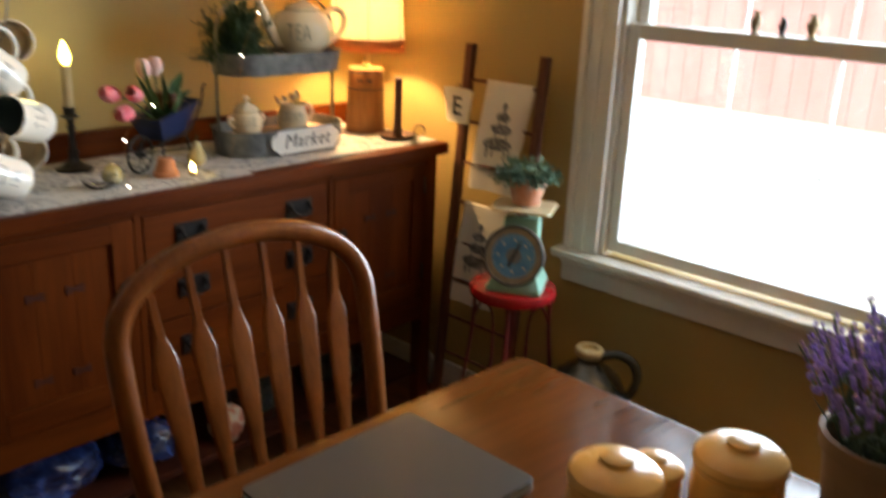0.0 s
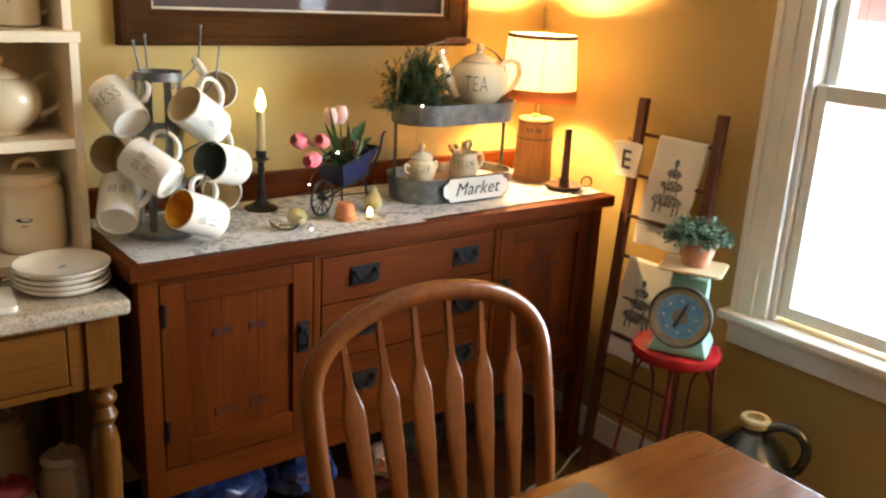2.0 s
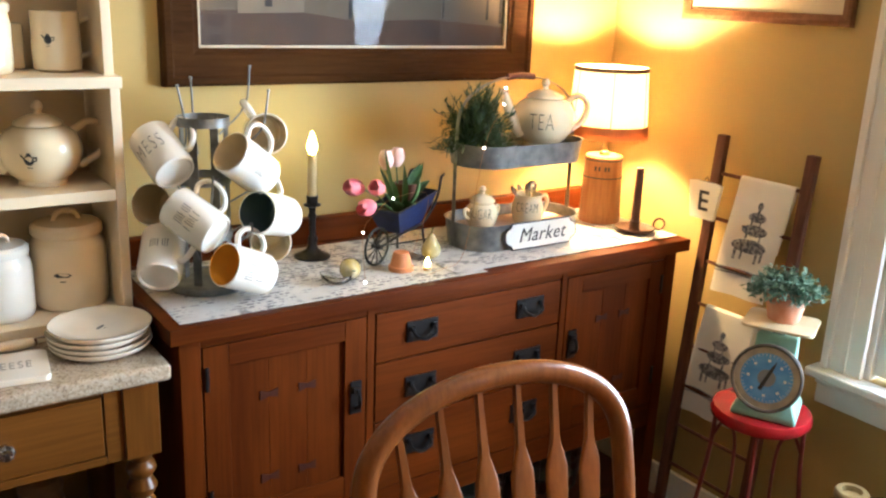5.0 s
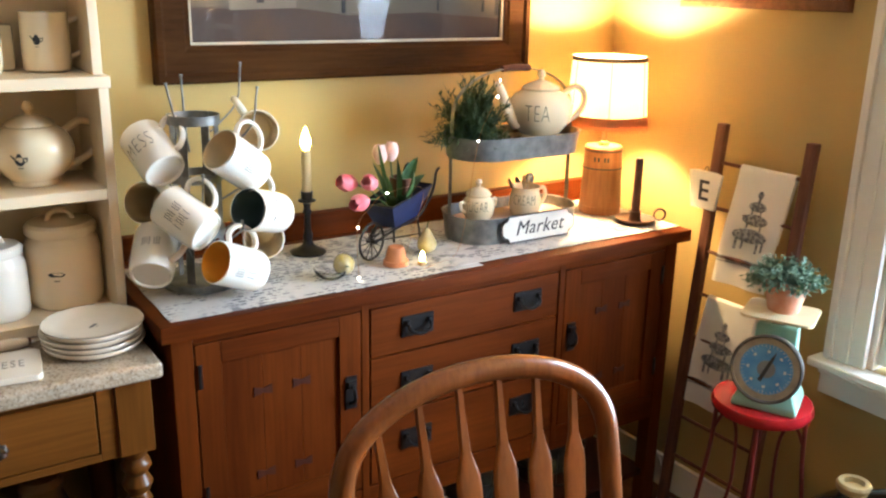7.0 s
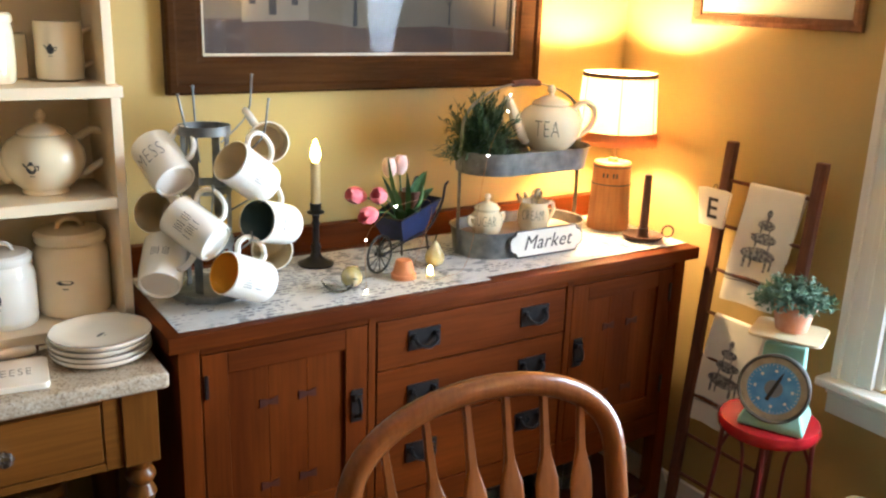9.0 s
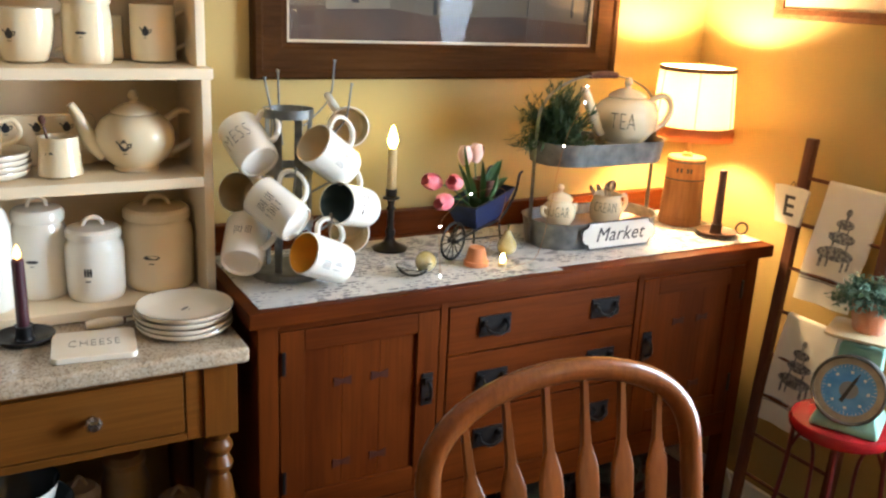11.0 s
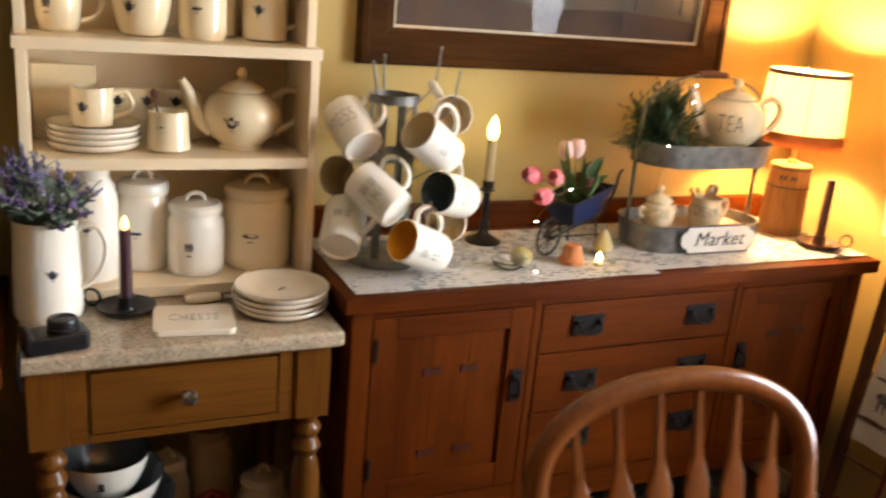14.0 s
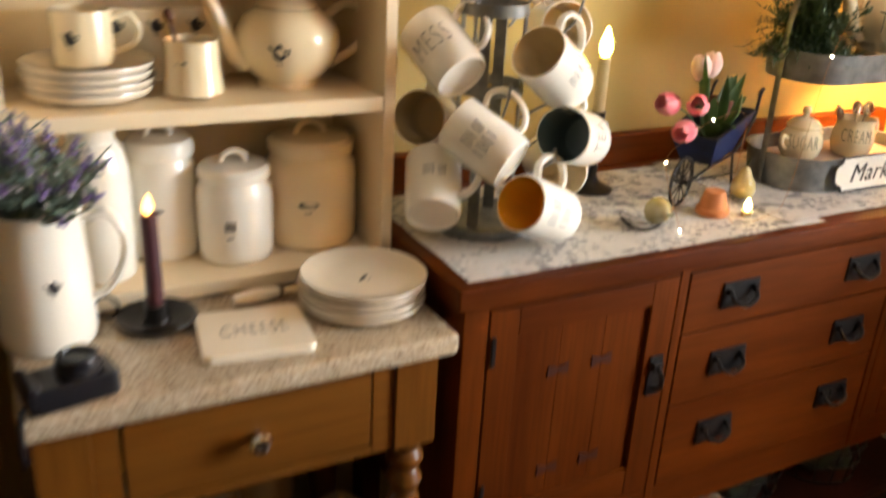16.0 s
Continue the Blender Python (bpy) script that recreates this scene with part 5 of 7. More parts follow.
# fern in the upper tray
fe = thing("fern", (0.262, 0.908, RZ2 + 0.2585), "dark green feathery artificial fern in upper tray", "plant")
rng = random.Random(11)
part("pot", lathe([(0, 0.002), (0.024, 0), (0.026, 0.003), (0.034, 0.048), (0.031, 0.048), (0.028, 0.04), (0, 0.04)], 24), INNER["dark"], fe)
bm = bmesh.new()
for k in range(270):
    a, e = rng.uniform(0, 6.28), rng.uniform(-0.1, 1.5)
    d = Vector((math.cos(a) * math.cos(e) * 0.85, math.sin(a) * math.cos(e) * 1.15, math.sin(e)))
    ln = rng.uniform(0.055, 0.122) * (0.85 + 0.40 * math.sin(e))
    p0 = Vector((rng.uniform(-0.03, 0.03), rng.uniform(-0.03, 0.03), 0.035))
    pts = [p0 + d * ln * t + Vector((0, 0, -0.075 * t * t * (1.1 - math.sin(e)))) for t in (0, 0.25, 0.5, 0.75, 1)]
    pts = [Vector((q.x, q.y, max(q.z, 0.004))) for q in pts]
    tube(pts, 0.0008, 3, bm)
    for i in range(22):
        t = 0.15 + 0.85 * i / 22
        j = min(3, int(t * 4))
        q = pts[j].lerp(pts[j + 1], t * 4 - j)
        sd = Vector((rng.gauss(0, 1), rng.gauss(0, 1), rng.gauss(0.3, 1))).normalized()
        leaf_blade(bm, q, q + (sd + d * 0.6) * rng.uniform(0.009, 0.020), 0.0038, n=2)
part("fronds", bm, DARKLEAF, fe, smooth=None)

# table lamp
LX, LY = 0.222, 1.424
la = thing("table_lamp", pose(LX, LY, RZ2) @ Matrix.Diagonal((1, 1, 0.95, 1)), "lit table lamp with brown wooden base and cream shade", "lamp")
LAMPWOOD = shader("lamp_wood", (0.30, 0.14, 0.05), 0.5, 0, (0.22, 0.10, 0.035), (14, 14, 3), (90, 90, 8), 0.2)
part("base", lathe([(0, 0), (0.062, 0.0), (0.064, 0.004), (0.063, 0.020), (0.0645, 0.024), (0.062, 0.029), (0.058, 0.140), (0.0595, 0.144), (0.0575, 0.149), (0.0555, 0.205), (0.057, 0.210), (0.053, 0.216), (0, 0.216)], 40), LAMPWOOD, la)
bm = bmesh.new()
for k in range(2):
    z = 0.146 + 0.055 * k
    join(bm, lathe([(0.0605 - 0.003 * k, z), (0.0612 - 0.003 * k, z + 0.002), (0.0605 - 0.003 * k, z + 0.004)], 40))
part("band", bm, INK, la, "thin dark painted bands", None)
bm = bmesh.new()
for dx in (-0.020, -0.008, 0.010, 0.020):
    box(dx - 0.0025, -0.007, 0, dx + 0.0035, 0.007, 0.0003, bm=bm)
part("lettering", wrapped(bm, 0.0585, 0.178, -48), INK, la, smooth=None)
part("neck", lathe([(0, 0.216), (0.016, 0.216), (0.014, 0.226), (0.008, 0.230), (0.008, 0.300), (0.015, 0.304), (0.015, 0.379), (0, 0.380)], 20), shader("brass", (0.55, 0.38, 0.14), 0.3, 0.9), la)
BULB = emitter("bulb_glow", (1.0, 0.63, 0.27), 820.0)
SOFTBULB = emitter("soft_bulb_glow", (1.0, 0.70, 0.34), 8.0)
part("bulb", lathe([(0, 0.380), (0.012, 0.382), (0.014, 0.390), (0.026, 0.409), (0.028, 0.422), (0.020, 0.439), (0, 0.446)], 24), BULB, la)
CLOTH = shade_cloth("shade_cloth", (0.80, 0.73, 0.58), 0.46)
part("shade", lathe([(0.121, 0.290), (0.108, 0.488), (0.1065, 0.488), (0.1195, 0.290), (0.121, 0.290)], 56), CLOTH, la, "cream cloth drum shade glowing")
BROWN = shader("brown_braid", (0.14, 0.070, 0.030), 0.8, 0, (0.10, 0.05, 0.02), (60, 60, 60), bump=0.5, fine=400)
part("trim", lathe([(0.1085, 0.480), (0.1100, 0.481), (0.1095, 0.493), (0.1055, 0.493), (0.1085, 0.480)], 56), BROWN, la, "brown braid along the top")
bm = lathe([(0.1228, 0.278), (0.1236, 0.293), (0.1212, 0.316), (0.1200, 0.316), (0.1215, 0.278), (0.1228, 0.278)], 56)
for k in range(130):
    a = 2 * math.pi * k / 130
    tube([(0.1222 * math.cos(a), 0.1222 * math.sin(a), 0.286), (0.1235 * math.cos(a + 0.008), 0.1235 * math.sin(a + 0.008), 0.273 + 0.003 * math.sin(k * 5.1))], 0.0011, 3, bm)
part("fringe", bm, shade_cloth("fringe_braid", (0.46, 0.22, 0.09), 0.45), la, "brown fringe along the bottom")
for k in range(6):
    a = math.pi / 3 * k + 0.35
    c, s = math.cos(a), math.sin(a)
    part("rib", tube([(0.1215 * c, 0.1215 * s, 0.292), (0.1088 * c, 0.1088 * s, 0.486)], 0.0012, 5), BROWN, la)
part("harp", tube(spline([(0.012, 0, 0.330), (0.040, 0, 0.37), (0.036, 0, 0.45), (0, 0, 0.480), (-0.036, 0, 0.45), (-0.040, 0, 0.37), (-0.012, 0, 0.330)], 6), 0.0016, 6), CHROME, la)
for k in range(3):
    a = 2 * math.pi * k / 3
    part("spider", tube([(0, 0, 0.480), (0.1075 * math.cos(a), 0.1075 * math.sin(a), 0.484)], 0.0014, 5), CHROME, la)

# brown taper in a chamberstick


def chamberstick(place, label, iron, wax, plate_r, candle_h, ring_at, candle_r=0.012, lit=False):
    c = thing("chamberstick", place, label, "candle holder", "chambersticks")
    part("pan", lathe([(0, 0.003), (plate_r * 0.75, 0.0), (plate_r * 0.95, 0.008), (plate_r, 0.013), (plate_r * 0.985, 0.0145), (plate_r * 0.72, 0.004), (0, 0.005)], 40), iron, c)
    part("socket", lathe([(0, 0.004), (0.020, 0.005), (0.016, 0.010), (0.0155, 0.032), (0.018, 0.034), (0.0145, 0.034), (0, 0.02)], 24), iron, c)
    a = radians(ring_at)
    cx, cy = (plate_r + 0.014) * math.cos(a), (plate_r + 0.014) * math.sin(a)
    pts = [(cx + 0.017 * math.cos(b) * math.cos(a), cy + 0.017 * math.cos(b) * math.sin(a), 0.022 + 0.017 * math.sin(b)) for b in (2 * math.pi * k / 24 for k in range(24))]
    part("ring_handle", tube(pts, 0.0030, 8, closed=True), iron, c)
    part("candle", lathe([(0, 0.022), (candle_r, 0.022), (candle_r * 0.96, candle_h * 0.6), (candle_r * 0.92, candle_h - 0.003), (candle_r * 0.7, candle_h), (0, candle_h - 0.002)], 24), wax, c)
    if lit:
        part("flame_bulb", lathe([(0, candle_h - 0.002), (0.006, candle_h + 0.003), (0.008, candle_h + 0.010), (0.004, candle_h + 0.024), (0, candle_h + 0.030)], 16), emitter("maroon_candle_glow", (1.0, 0.55, 0.12), 2.5), c, "small glowing flame bulb")
    return c


chamberstick(pose(0.372, 1.425, RZ2), "rusty brown chamberstick with brown taper candle", shader("rusty_iron", (0.10, 0.045, 0.025), 0.55, 0.4, (0.06, 0.03, 0.018), (30, 30, 30), bump=0.3, fine=200), shader("brown_wax", (0.085, 0.032, 0.018), 0.55, 0, (0.06, 0.022, 0.012), (30, 30, 12), bump=0.2, fine=150), 0.060, 0.192, 62, 0.0125)

# ---- things on the granite table ----
GZ = 0.8572
PLATEMAT = shader("plate_glaze", (0.83, 0.72, 0.56), 0.15, 0, (0.79, 0.68, 0.51), (8, 8, 8), coat=0.6)
RIMLINE = shader("dark_rim_line", (0.10, 0.07, 0.05), 0.4)


def plate(place, r, label, group, logo=False):
    p = thing("plate", place, label, "plate", group)
    part("dish", lathe([(0, 0.002), (r * 0.55, 0.0), (r * 0.68, 0.001), (r * 0.88, 0.0045), (r * 0.965, 0.0100), (r, 0.0170), (r * 0.992, 0.0198), (r * 0.975, 0.0200), (r * 0.78, 0.0125), (r * 0.60, 0.0085), (0, 0.0080)], 56), PLATEMAT, p)
    part("rim_line", lathe([(r * 0.9935, 0.0188), (r * 0.9965, 0.0196), (r * 0.985, 0.0205), (r * 0.9935, 0.0188)], 56), RIMLINE, p, "fine dark line round the rim")
    if logo:
        bm = emblem(0.014, 1)
        bmesh.ops.transform(bm, matrix=pose(0, 0, 0.0084, 0, 0, 60), verts=bm.verts)
        part("emblem", bm, INK, p, "small dark printed emblem", None)
    return p


for k in range(4):
    plate(pose(0.362 + 0.002 * (k % 2), -0.098 - 0.002 * (k % 3), GZ + 0.0118 * k, 0, 0, 25 * k), 0.100, "cream salad plate stacked on granite table", "stack of four plates", k == 3)
cz = thing("cheese_board", pose(0.407, -0.286, GZ, 0, 0, -7), "cream ceramic board lettered CHEESE on granite top", "serving board")
part("board", slab(rounded(0.138, 0.158, 0.014), 0.0, 0.013, 0.003), PLATEMAT, cz)
bm = lettering("CHEESE", 0.022, 0.0003, spacing=1.15, bold=-0.0007)
bmesh.ops.transform(bm, matrix=pose(0.002, 0, 0.0133, 0, 0, 90) @ Matrix.Diagonal((0.86, 1.55, 1, 1)), verts=bm.verts)
part("lettering", bm, INK, cz, "thin dark lettering", None)
kn = thing("cheese_knife", pose(0.300, -0.235, GZ, 0, 0, 5), "cheese spreader with cream handle lying on granite", "knife")
part("handle", tube(spline([(0.0, -0.055, 0.011), (0.002, -0.02, 0.012), (0, 0.02, 0.011)], 5), lambda t: 0.009 + 0.003 * math.sin(math.pi * t), 12), PLATEMAT, kn)
part("blade", box(-0.010, 0.018, 0.0095, 0.010, 0.085, 0.0115, 0.0009), CHROME, kn)
part("ferrule", tube([(0, 0.012, 0.011), (0, 0.026, 0.0108)], 0.0075, 12), LADDERWOOD, kn)
chamberstick(pose(0.316, -0.405, GZ), "black iron chamberstick with maroon electric candle", IRON, shader("maroon_wax", (0.060, 0.010, 0.016), 0.45, 0, (0.045, 0.008, 0.012), (30, 30, 20), bump=0.15, fine=150), 0.058, 0.172, 242, 0.0125, True)

pc = thing("photo_camera", pose(0.472, -0.540, GZ, 0, 0, 12), "black compact camera lying lens up on granite", "camera")
part("body", slab(rounded(0.062, 0.112, 0.012), 0.0, 0.034, 0.005), BLACK, pc)
ln = part("lens", lathe([(0, 0.034), (0.028, 0.034), (0.029, 0.040), (0.027, 0.042), (0.027, 0.052), (0.0255, 0.056), (0.021, 0.057), (0.019, 0.053), (0, 0.052)], 32, None, Matrix.Translation((0.0, 0.014, 0))), BLACK, pc)
part("glass", lathe([(0.0, 0.0535), (0.012, 0.053), (0.016, 0.0522)], 24, None, Matrix.Translation((0.0, 0.014, 0))), GLASS, ln)
part("grip", box(-0.031, -0.057, 0.008, 0.031, -0.040, 0.041, 0.006), BLACK, pc)
st = tagged(part("camera_strap", tube(spline([(0.498, -0.590, GZ + 0.012), (0.512, -0.598, GZ + 0.010), (0.5185, -0.602, GZ - 0.03), (0.519, -0.600, GZ - 0.06)], 6), 0.0035, 6, flat=0.35, side=(0, 1, 0)), BLACK), "black camera strap hanging over table edge", "strap")

# pitcher with flowers
pt = thing("pitcher", pose(0.304, -0.548, GZ) @ Matrix.Diagonal((0.95, 0.95, 0.97, 1)), "tall white ceramic pitcher with small dark emblem", "pitcher")
PIT = [(0, 0.003), (0.063, 0.0), (0.066, 0.004), (0.068, 0.02), (0.066, 0.10), (0.063, 0.16), (0.062, 0.195), (0.066, 0.205)]
part("body", lathe(PIT + [(0.063, 0.205), (0.058, 0.19), (0.060, 0.02), (0, 0.012)], 48), WHITE, pt)
part("handle", tube(spline([(0.018, 0.058, 0.185), (0.026, 0.092, 0.192), (0.030, 0.112, 0.160), (0.028, 0.108, 0.115), (0.022, 0.085, 0.075), (0.018, 0.061, 0.062)], 6), 0.0085, 12, flat=0.7, side=(1, 0, 0)), WHITE, pt)
part("emblem", wrapped(emblem(0.013), lambda z: float(np.interp(z, [p[1] for p in PIT[2:]], [p[0] for p in PIT[2:]])), 0.105, 8), INK, pt, "small dark printed emblem", None)
bq = thing("bouquet", pose(0.304, -0.548, GZ + 0.02) @ Matrix.Diagonal((0.95, 0.95, 0.97, 1)), "purple lavender and sage bunch standing in pitcher", "flowers")
rng = random.Random(9)
gr, fw, wh = bmesh.new(), bmesh.new(), bmesh.new()
for k in range(64):
    a = k * 2.399
    r = 0.115 * math.sqrt((k + 0.5) / 64)
    tall = rng.uniform(0.285, 0.365) - 0.55 * r
    if math.sin(a) > 0.2:
        tall -= 0.045
    tip = Vector((r * 0.9 * math.cos(a), r * 1.15 * math.sin(a) - 0.012, tall))
    base = Vector((0.02 * math.cos(a), 0.02 * math.sin(a), 0.02))
    midp = Vector((0.042 * math.cos(a), 0.042 * math.sin(a), 0.182))
    if r < 0.042:
        midp = Vector((r * math.cos(a), r * math.sin(a), 0.182))
    tube(spline([base, midp, tip], 4), 0.0013, 4, gr)
    if k % 3 != 2 or math.sin(a) < -0.3:
        florets(fw, midp.lerp(tip, 0.45), tip, 0.0075, 13, rng)
    for _ in range(12):
        b = midp.lerp(tip, rng.uniform(0.05, 0.8))
        aa = rng.uniform(0, 6.28)
        leaf_blade(gr, b, b + Vector((math.cos(aa), math.sin(aa), rng.uniform(-0.2, 0.8))) * rng.uniform(0.016, 0.032), rng.uniform(0.007, 0.013), n=3)
    if k % 2:
        for _ in range(3):
            b = midp.lerp(tip, rng.uniform(0.2, 0.75))
            bmesh.ops.create_icosphere(wh, subdivisions=1, radius=rng.uniform(0.003, 0.0055), matrix=Matrix.Translation(b + Vector((rng.uniform(-1, 1), rng.uniform(-1, 1), rng.uniform(0, 1))) * 0.014))
part("greenery", gr, SAGE, bq, "grey-green sage leaves", None)
part("blossom", fw, shader("faded_lavender", (0.16, 0.10, 0.26), 0.75, 0, (0.24, 0.17, 0.36), (90, 90, 90)), bq, "dusty purple blossoms", None)
part("buds", wh, shader("pale_buds", (0.55, 0.52, 0.48), 0.7), bq, "pale small buds", None)

# ---- things on the shelf unit ----
S1, S2, S3 = 0.857 + 0.0282, 0.857 + 0.3022, 0.857 + 0.5342


def canister(place, r, h, label, kind, neck=0.86, lid=True, handle=True, mat=None):
    mat = mat or CREAM
    c = thing("canister", place, label, "canister", "canisters on the shelves")
    bh = h * 0.76
    prof = [(0, 0.003), (r * 0.88, 0.0), (r * 0.95, 0.004), (r, 0.02), (r, bh * 0.80), (r * 0.96, bh * 0.90), (r * neck, bh * 0.97), (r * neck, bh)]
    part("body", lathe(prof + [(0, bh)], 44), mat, c)
    if lid:
        l = part("lid", lathe([(0, bh), (r * (neck + 0.06), bh), (r * (neck + 0.09), bh + 0.004), (r * (neck + 0.08), bh + h * 0.085), (r * (neck - 0.02), bh + h * 0.12), (r * 0.3, bh + h * 0.135), (0, bh + h * 0.137)], 44), mat, c)
        if handle:
            z = bh + h * 0.125
            part("lid_handle", tube(spline([(0, -r * 0.34, z), (0, -r * 0.24, z + h * 0.075), (0, 0, z + h * 0.105), (0, r * 0.24, z + h * 0.075), (0, r * 0.34, z)], 6), max(0.0045, r * 0.075), 10), mat, l)
    part("emblem", wrapped(emblem(r * (0.24 if kind else 0.2), kind), r, bh * (0.52 if kind != 2 else 0.5), -22), INK, c, "small dark printed emblem", None)
    return c


canister(pose(0.133, -0.103, S1), 0.079, 0.212, "large cream lidded canister on lower shelf", 1)
canister(pose(0.165, -0.245, S1), 0.062, 0.180, "white lidded canister with dark emblem on lower shelf", 2, mat=WHITE)
canister(pose(0.112, -0.350, S1), 0.058, 0.222, "tall white lidded canister on lower shelf", 1, mat=WHITE)
bt = thing("bottle_vase", (0.172, -0.455, S1), "tall white ceramic bottle vase on lower shelf", "vase")
part("body", lathe([(0, 0.003), (0.046, 0), (0.049, 0.005), (0.050, 0.10), (0.049, 0.175), (0.042, 0.205), (0.034, 0.215), (0.034, 0.238), (0.031, 0.239), (0.030, 0.215), (0, 0.21)], 40), WHITE, bt)
part("emblem", wrapped(emblem(0.014), 0.050, 0.12, -20), INK, bt, "small dark printed emblem", None)

teapot(pose(0.136, -0.142, S2, 0, 0, 0), 0.98, "cream ceramic teapot with dark emblem on shelf", CREAM, "", "teapots", True, turn=-26)


def cup(place, r, h, label, name="cup", kind=0, taper=0.75, turn=-30):
    c = thing(name, place, label, "cup" if name == "cup" else "mug", "cups on the shelves")
    prof = [(0, 0.003), (r * taper * 0.8, 0.0), (r * taper, 0.005), (r * (0.5 + taper / 2) * 1.02, h * 0.3), (r, h * 0.7), (r, h)]
    part("body", lathe(prof + [(r - 0.003, h + 0.0005), (r - 0.0045, h - 0.004), (r * taper - 0.002, 0.012), (0, 0.009)], 40), CREAM, c)
    part("handle", tube(spline([(0, r * 0.95, h * 0.82), (0, r + 0.022, h * 0.88), (0, r + 0.036, h * 0.62), (0, r + 0.028, h * 0.36), (0, r * 0.93, h * 0.22)], 6), 0.0052, 10), CREAM, c)
    part("emblem", wrapped(emblem(0.014, kind), r, h * 0.55, turn), INK, c, "small dark printed emblem", None)
    return c


cup(pose(0.172, -0.302, S2, 0, 0, 50), 0.040, 0.084, "cream jug with dark emblem and spoon on shelf", kind=0, taper=1.12, turn=-78)
sp = thing("spoon", pose(0.165, -0.310, S2 + 0.012, 10, -5, 0), "dark spoon standing in cream jug on shelf", "spoon")
part("stem", tube([(0, 0, 0), (0, 0, 0.102)], 0.0028, 6), LADDERWOOD, sp)
part("bowl", lathe([(0, 0.095), (0.006, 0.099), (0.008, 0.107), (0.005, 0.115), (0, 0.117)], 12), LADDERWOOD, sp)
for k in range(4):
    plate(pose(0.142, -0.447 + 0.002 * (k % 2), S2 + 0.0118 * k, 0, 0, 40 * k), 0.093, "cream small plate stacked on middle shelf", "stack of plates on the shelf")
cup(pose(0.142, -0.449, S2 + 0.0442), 0.042, 0.082, "cream cup with dark emblem standing on plates", taper=0.95)
pl = thing("platter", pose(0.062, -0.335, S2 + 0.001, 0, 12, 0), "cream rectangular platter with emblems leaning on back", "platter")
part("board", slab([(x, y) for x, y in rounded(0.118, 0.24, 0.016)], 0.0, 0.010, 0.003, Matrix.Translation((-0.006, 0, 0.060)) @ pose(0, 0, 0, 0, 90, 0)), CREAM, pl)
for y in (-0.06, 0.0, 0.06):
    bm = emblem(0.015)
    bmesh.ops.transform(bm, matrix=Matrix.Translation((0.0045, y, 0.092)) @ pose(0, 0, 0, 90, 0, 90), verts=bm.verts)
    part("emblem", bm, INK, pl, "small dark printed emblem", None)
pm = thing("small_plaque", pose(0.045, -0.500, S2 + 0.0005, 0, 10, 0), "cream square plaque leaning behind stacked plates", "plaque")
part("board", box(-0.004, -0.062, 0.0, 0.006, 0.062, 0.165, 0.003), CREAM, pm)
cup(pose(0.116, -0.090, S3), 0.0475, 0.122, "tall cream mug with dark emblem on upper shelf", "mug", 0, 1.0)
canister(pose(0.144, -0.228, S3), 0.0495, 0.158, "cream lidded canister with dark emblem on upper shelf", 1, 0.92, handle=False)
cup(pose(0.138, -0.348, S3), 0.0595, 0.108, "large cream cup with dark emblem on upper shelf", "cup", 0, 0.72)
cup(pose(0.132, -0.505, S3), 0.045, 0.100, "cream cup with dark emblem on upper shelf", "cup", 2, 0.8)
bx = thing("cream_box", (0.054, -0.180, S3), "plain cream ceramic box behind mugs on upper shelf", "box")
part("body", box(-0.024, -0.035, 0, 0.024, 0.035, 0.095, 0.006), CREAM, bx)

# ---- leaning ladder, towels and sign ----
FOOT, RISE = 1.455, 0.105


def ladder_y(z):
    return FOOT + RISE * z


ld = thing("ladder", (0.0, 0.0, 0.0), "dark brown wooden ladder leaning on wall, towels hung", "ladder")
for xb, xt, top in ((0.552, 0.527, 1.228), (0.838, 0.815, 1.216)):
    bm = bmesh.new()
    pts = [(xb, ladder_y(0.0), 0.0), (xb + (xt - xb) * 0.5, ladder_y(top / 2), top / 2), (xt, ladder_y(top), top)]
    q = []
    for x, y, z in pts:
        q.append([bm.verts.new((x + sx, y + sy, z)) for sx, sy in ((-0.016, -0.011), (0.016, -0.011), (0.016, 0.011), (-0.016, 0.011))])
    for a, b in zip(q, q[1:]):
        for k in range(4):
            bm.faces.new((a[k], a[(k + 1) % 4], b[(k + 1) % 4], b[k]))
    bm.faces.new(q[0][::-1])
    bm.faces.new(q[-1])
    bmesh.ops.recalc_face_normals(bm, faces=bm.faces)
    bmesh.ops.bevel(bm, geom=bm.edges[:], offset=0.004, segments=2, profile=0.5, affect="EDGES")
    part("rail", bm, LADDERWOOD, ld)
RUNGS = [1.120, 0.992, 0.865, 0.738, 0.610, 0.485, 0.360, 0.235, 0.110]
for z in RUNGS:
    part("rung", tube([(0.552 - 0.020 * z, ladder_y(z), z), (0.838 - 0.019 * z, ladder_y(z), z)], 0.0055, 8), LADDERWOOD, ld)

PRINT = shader("towel_print_grey", (0.10, 0.10, 0.11), 0.9, 0, (0.34, 0.33, 0.31), (120, 120, 120), spread=(0.40, 0.56), detail=6)


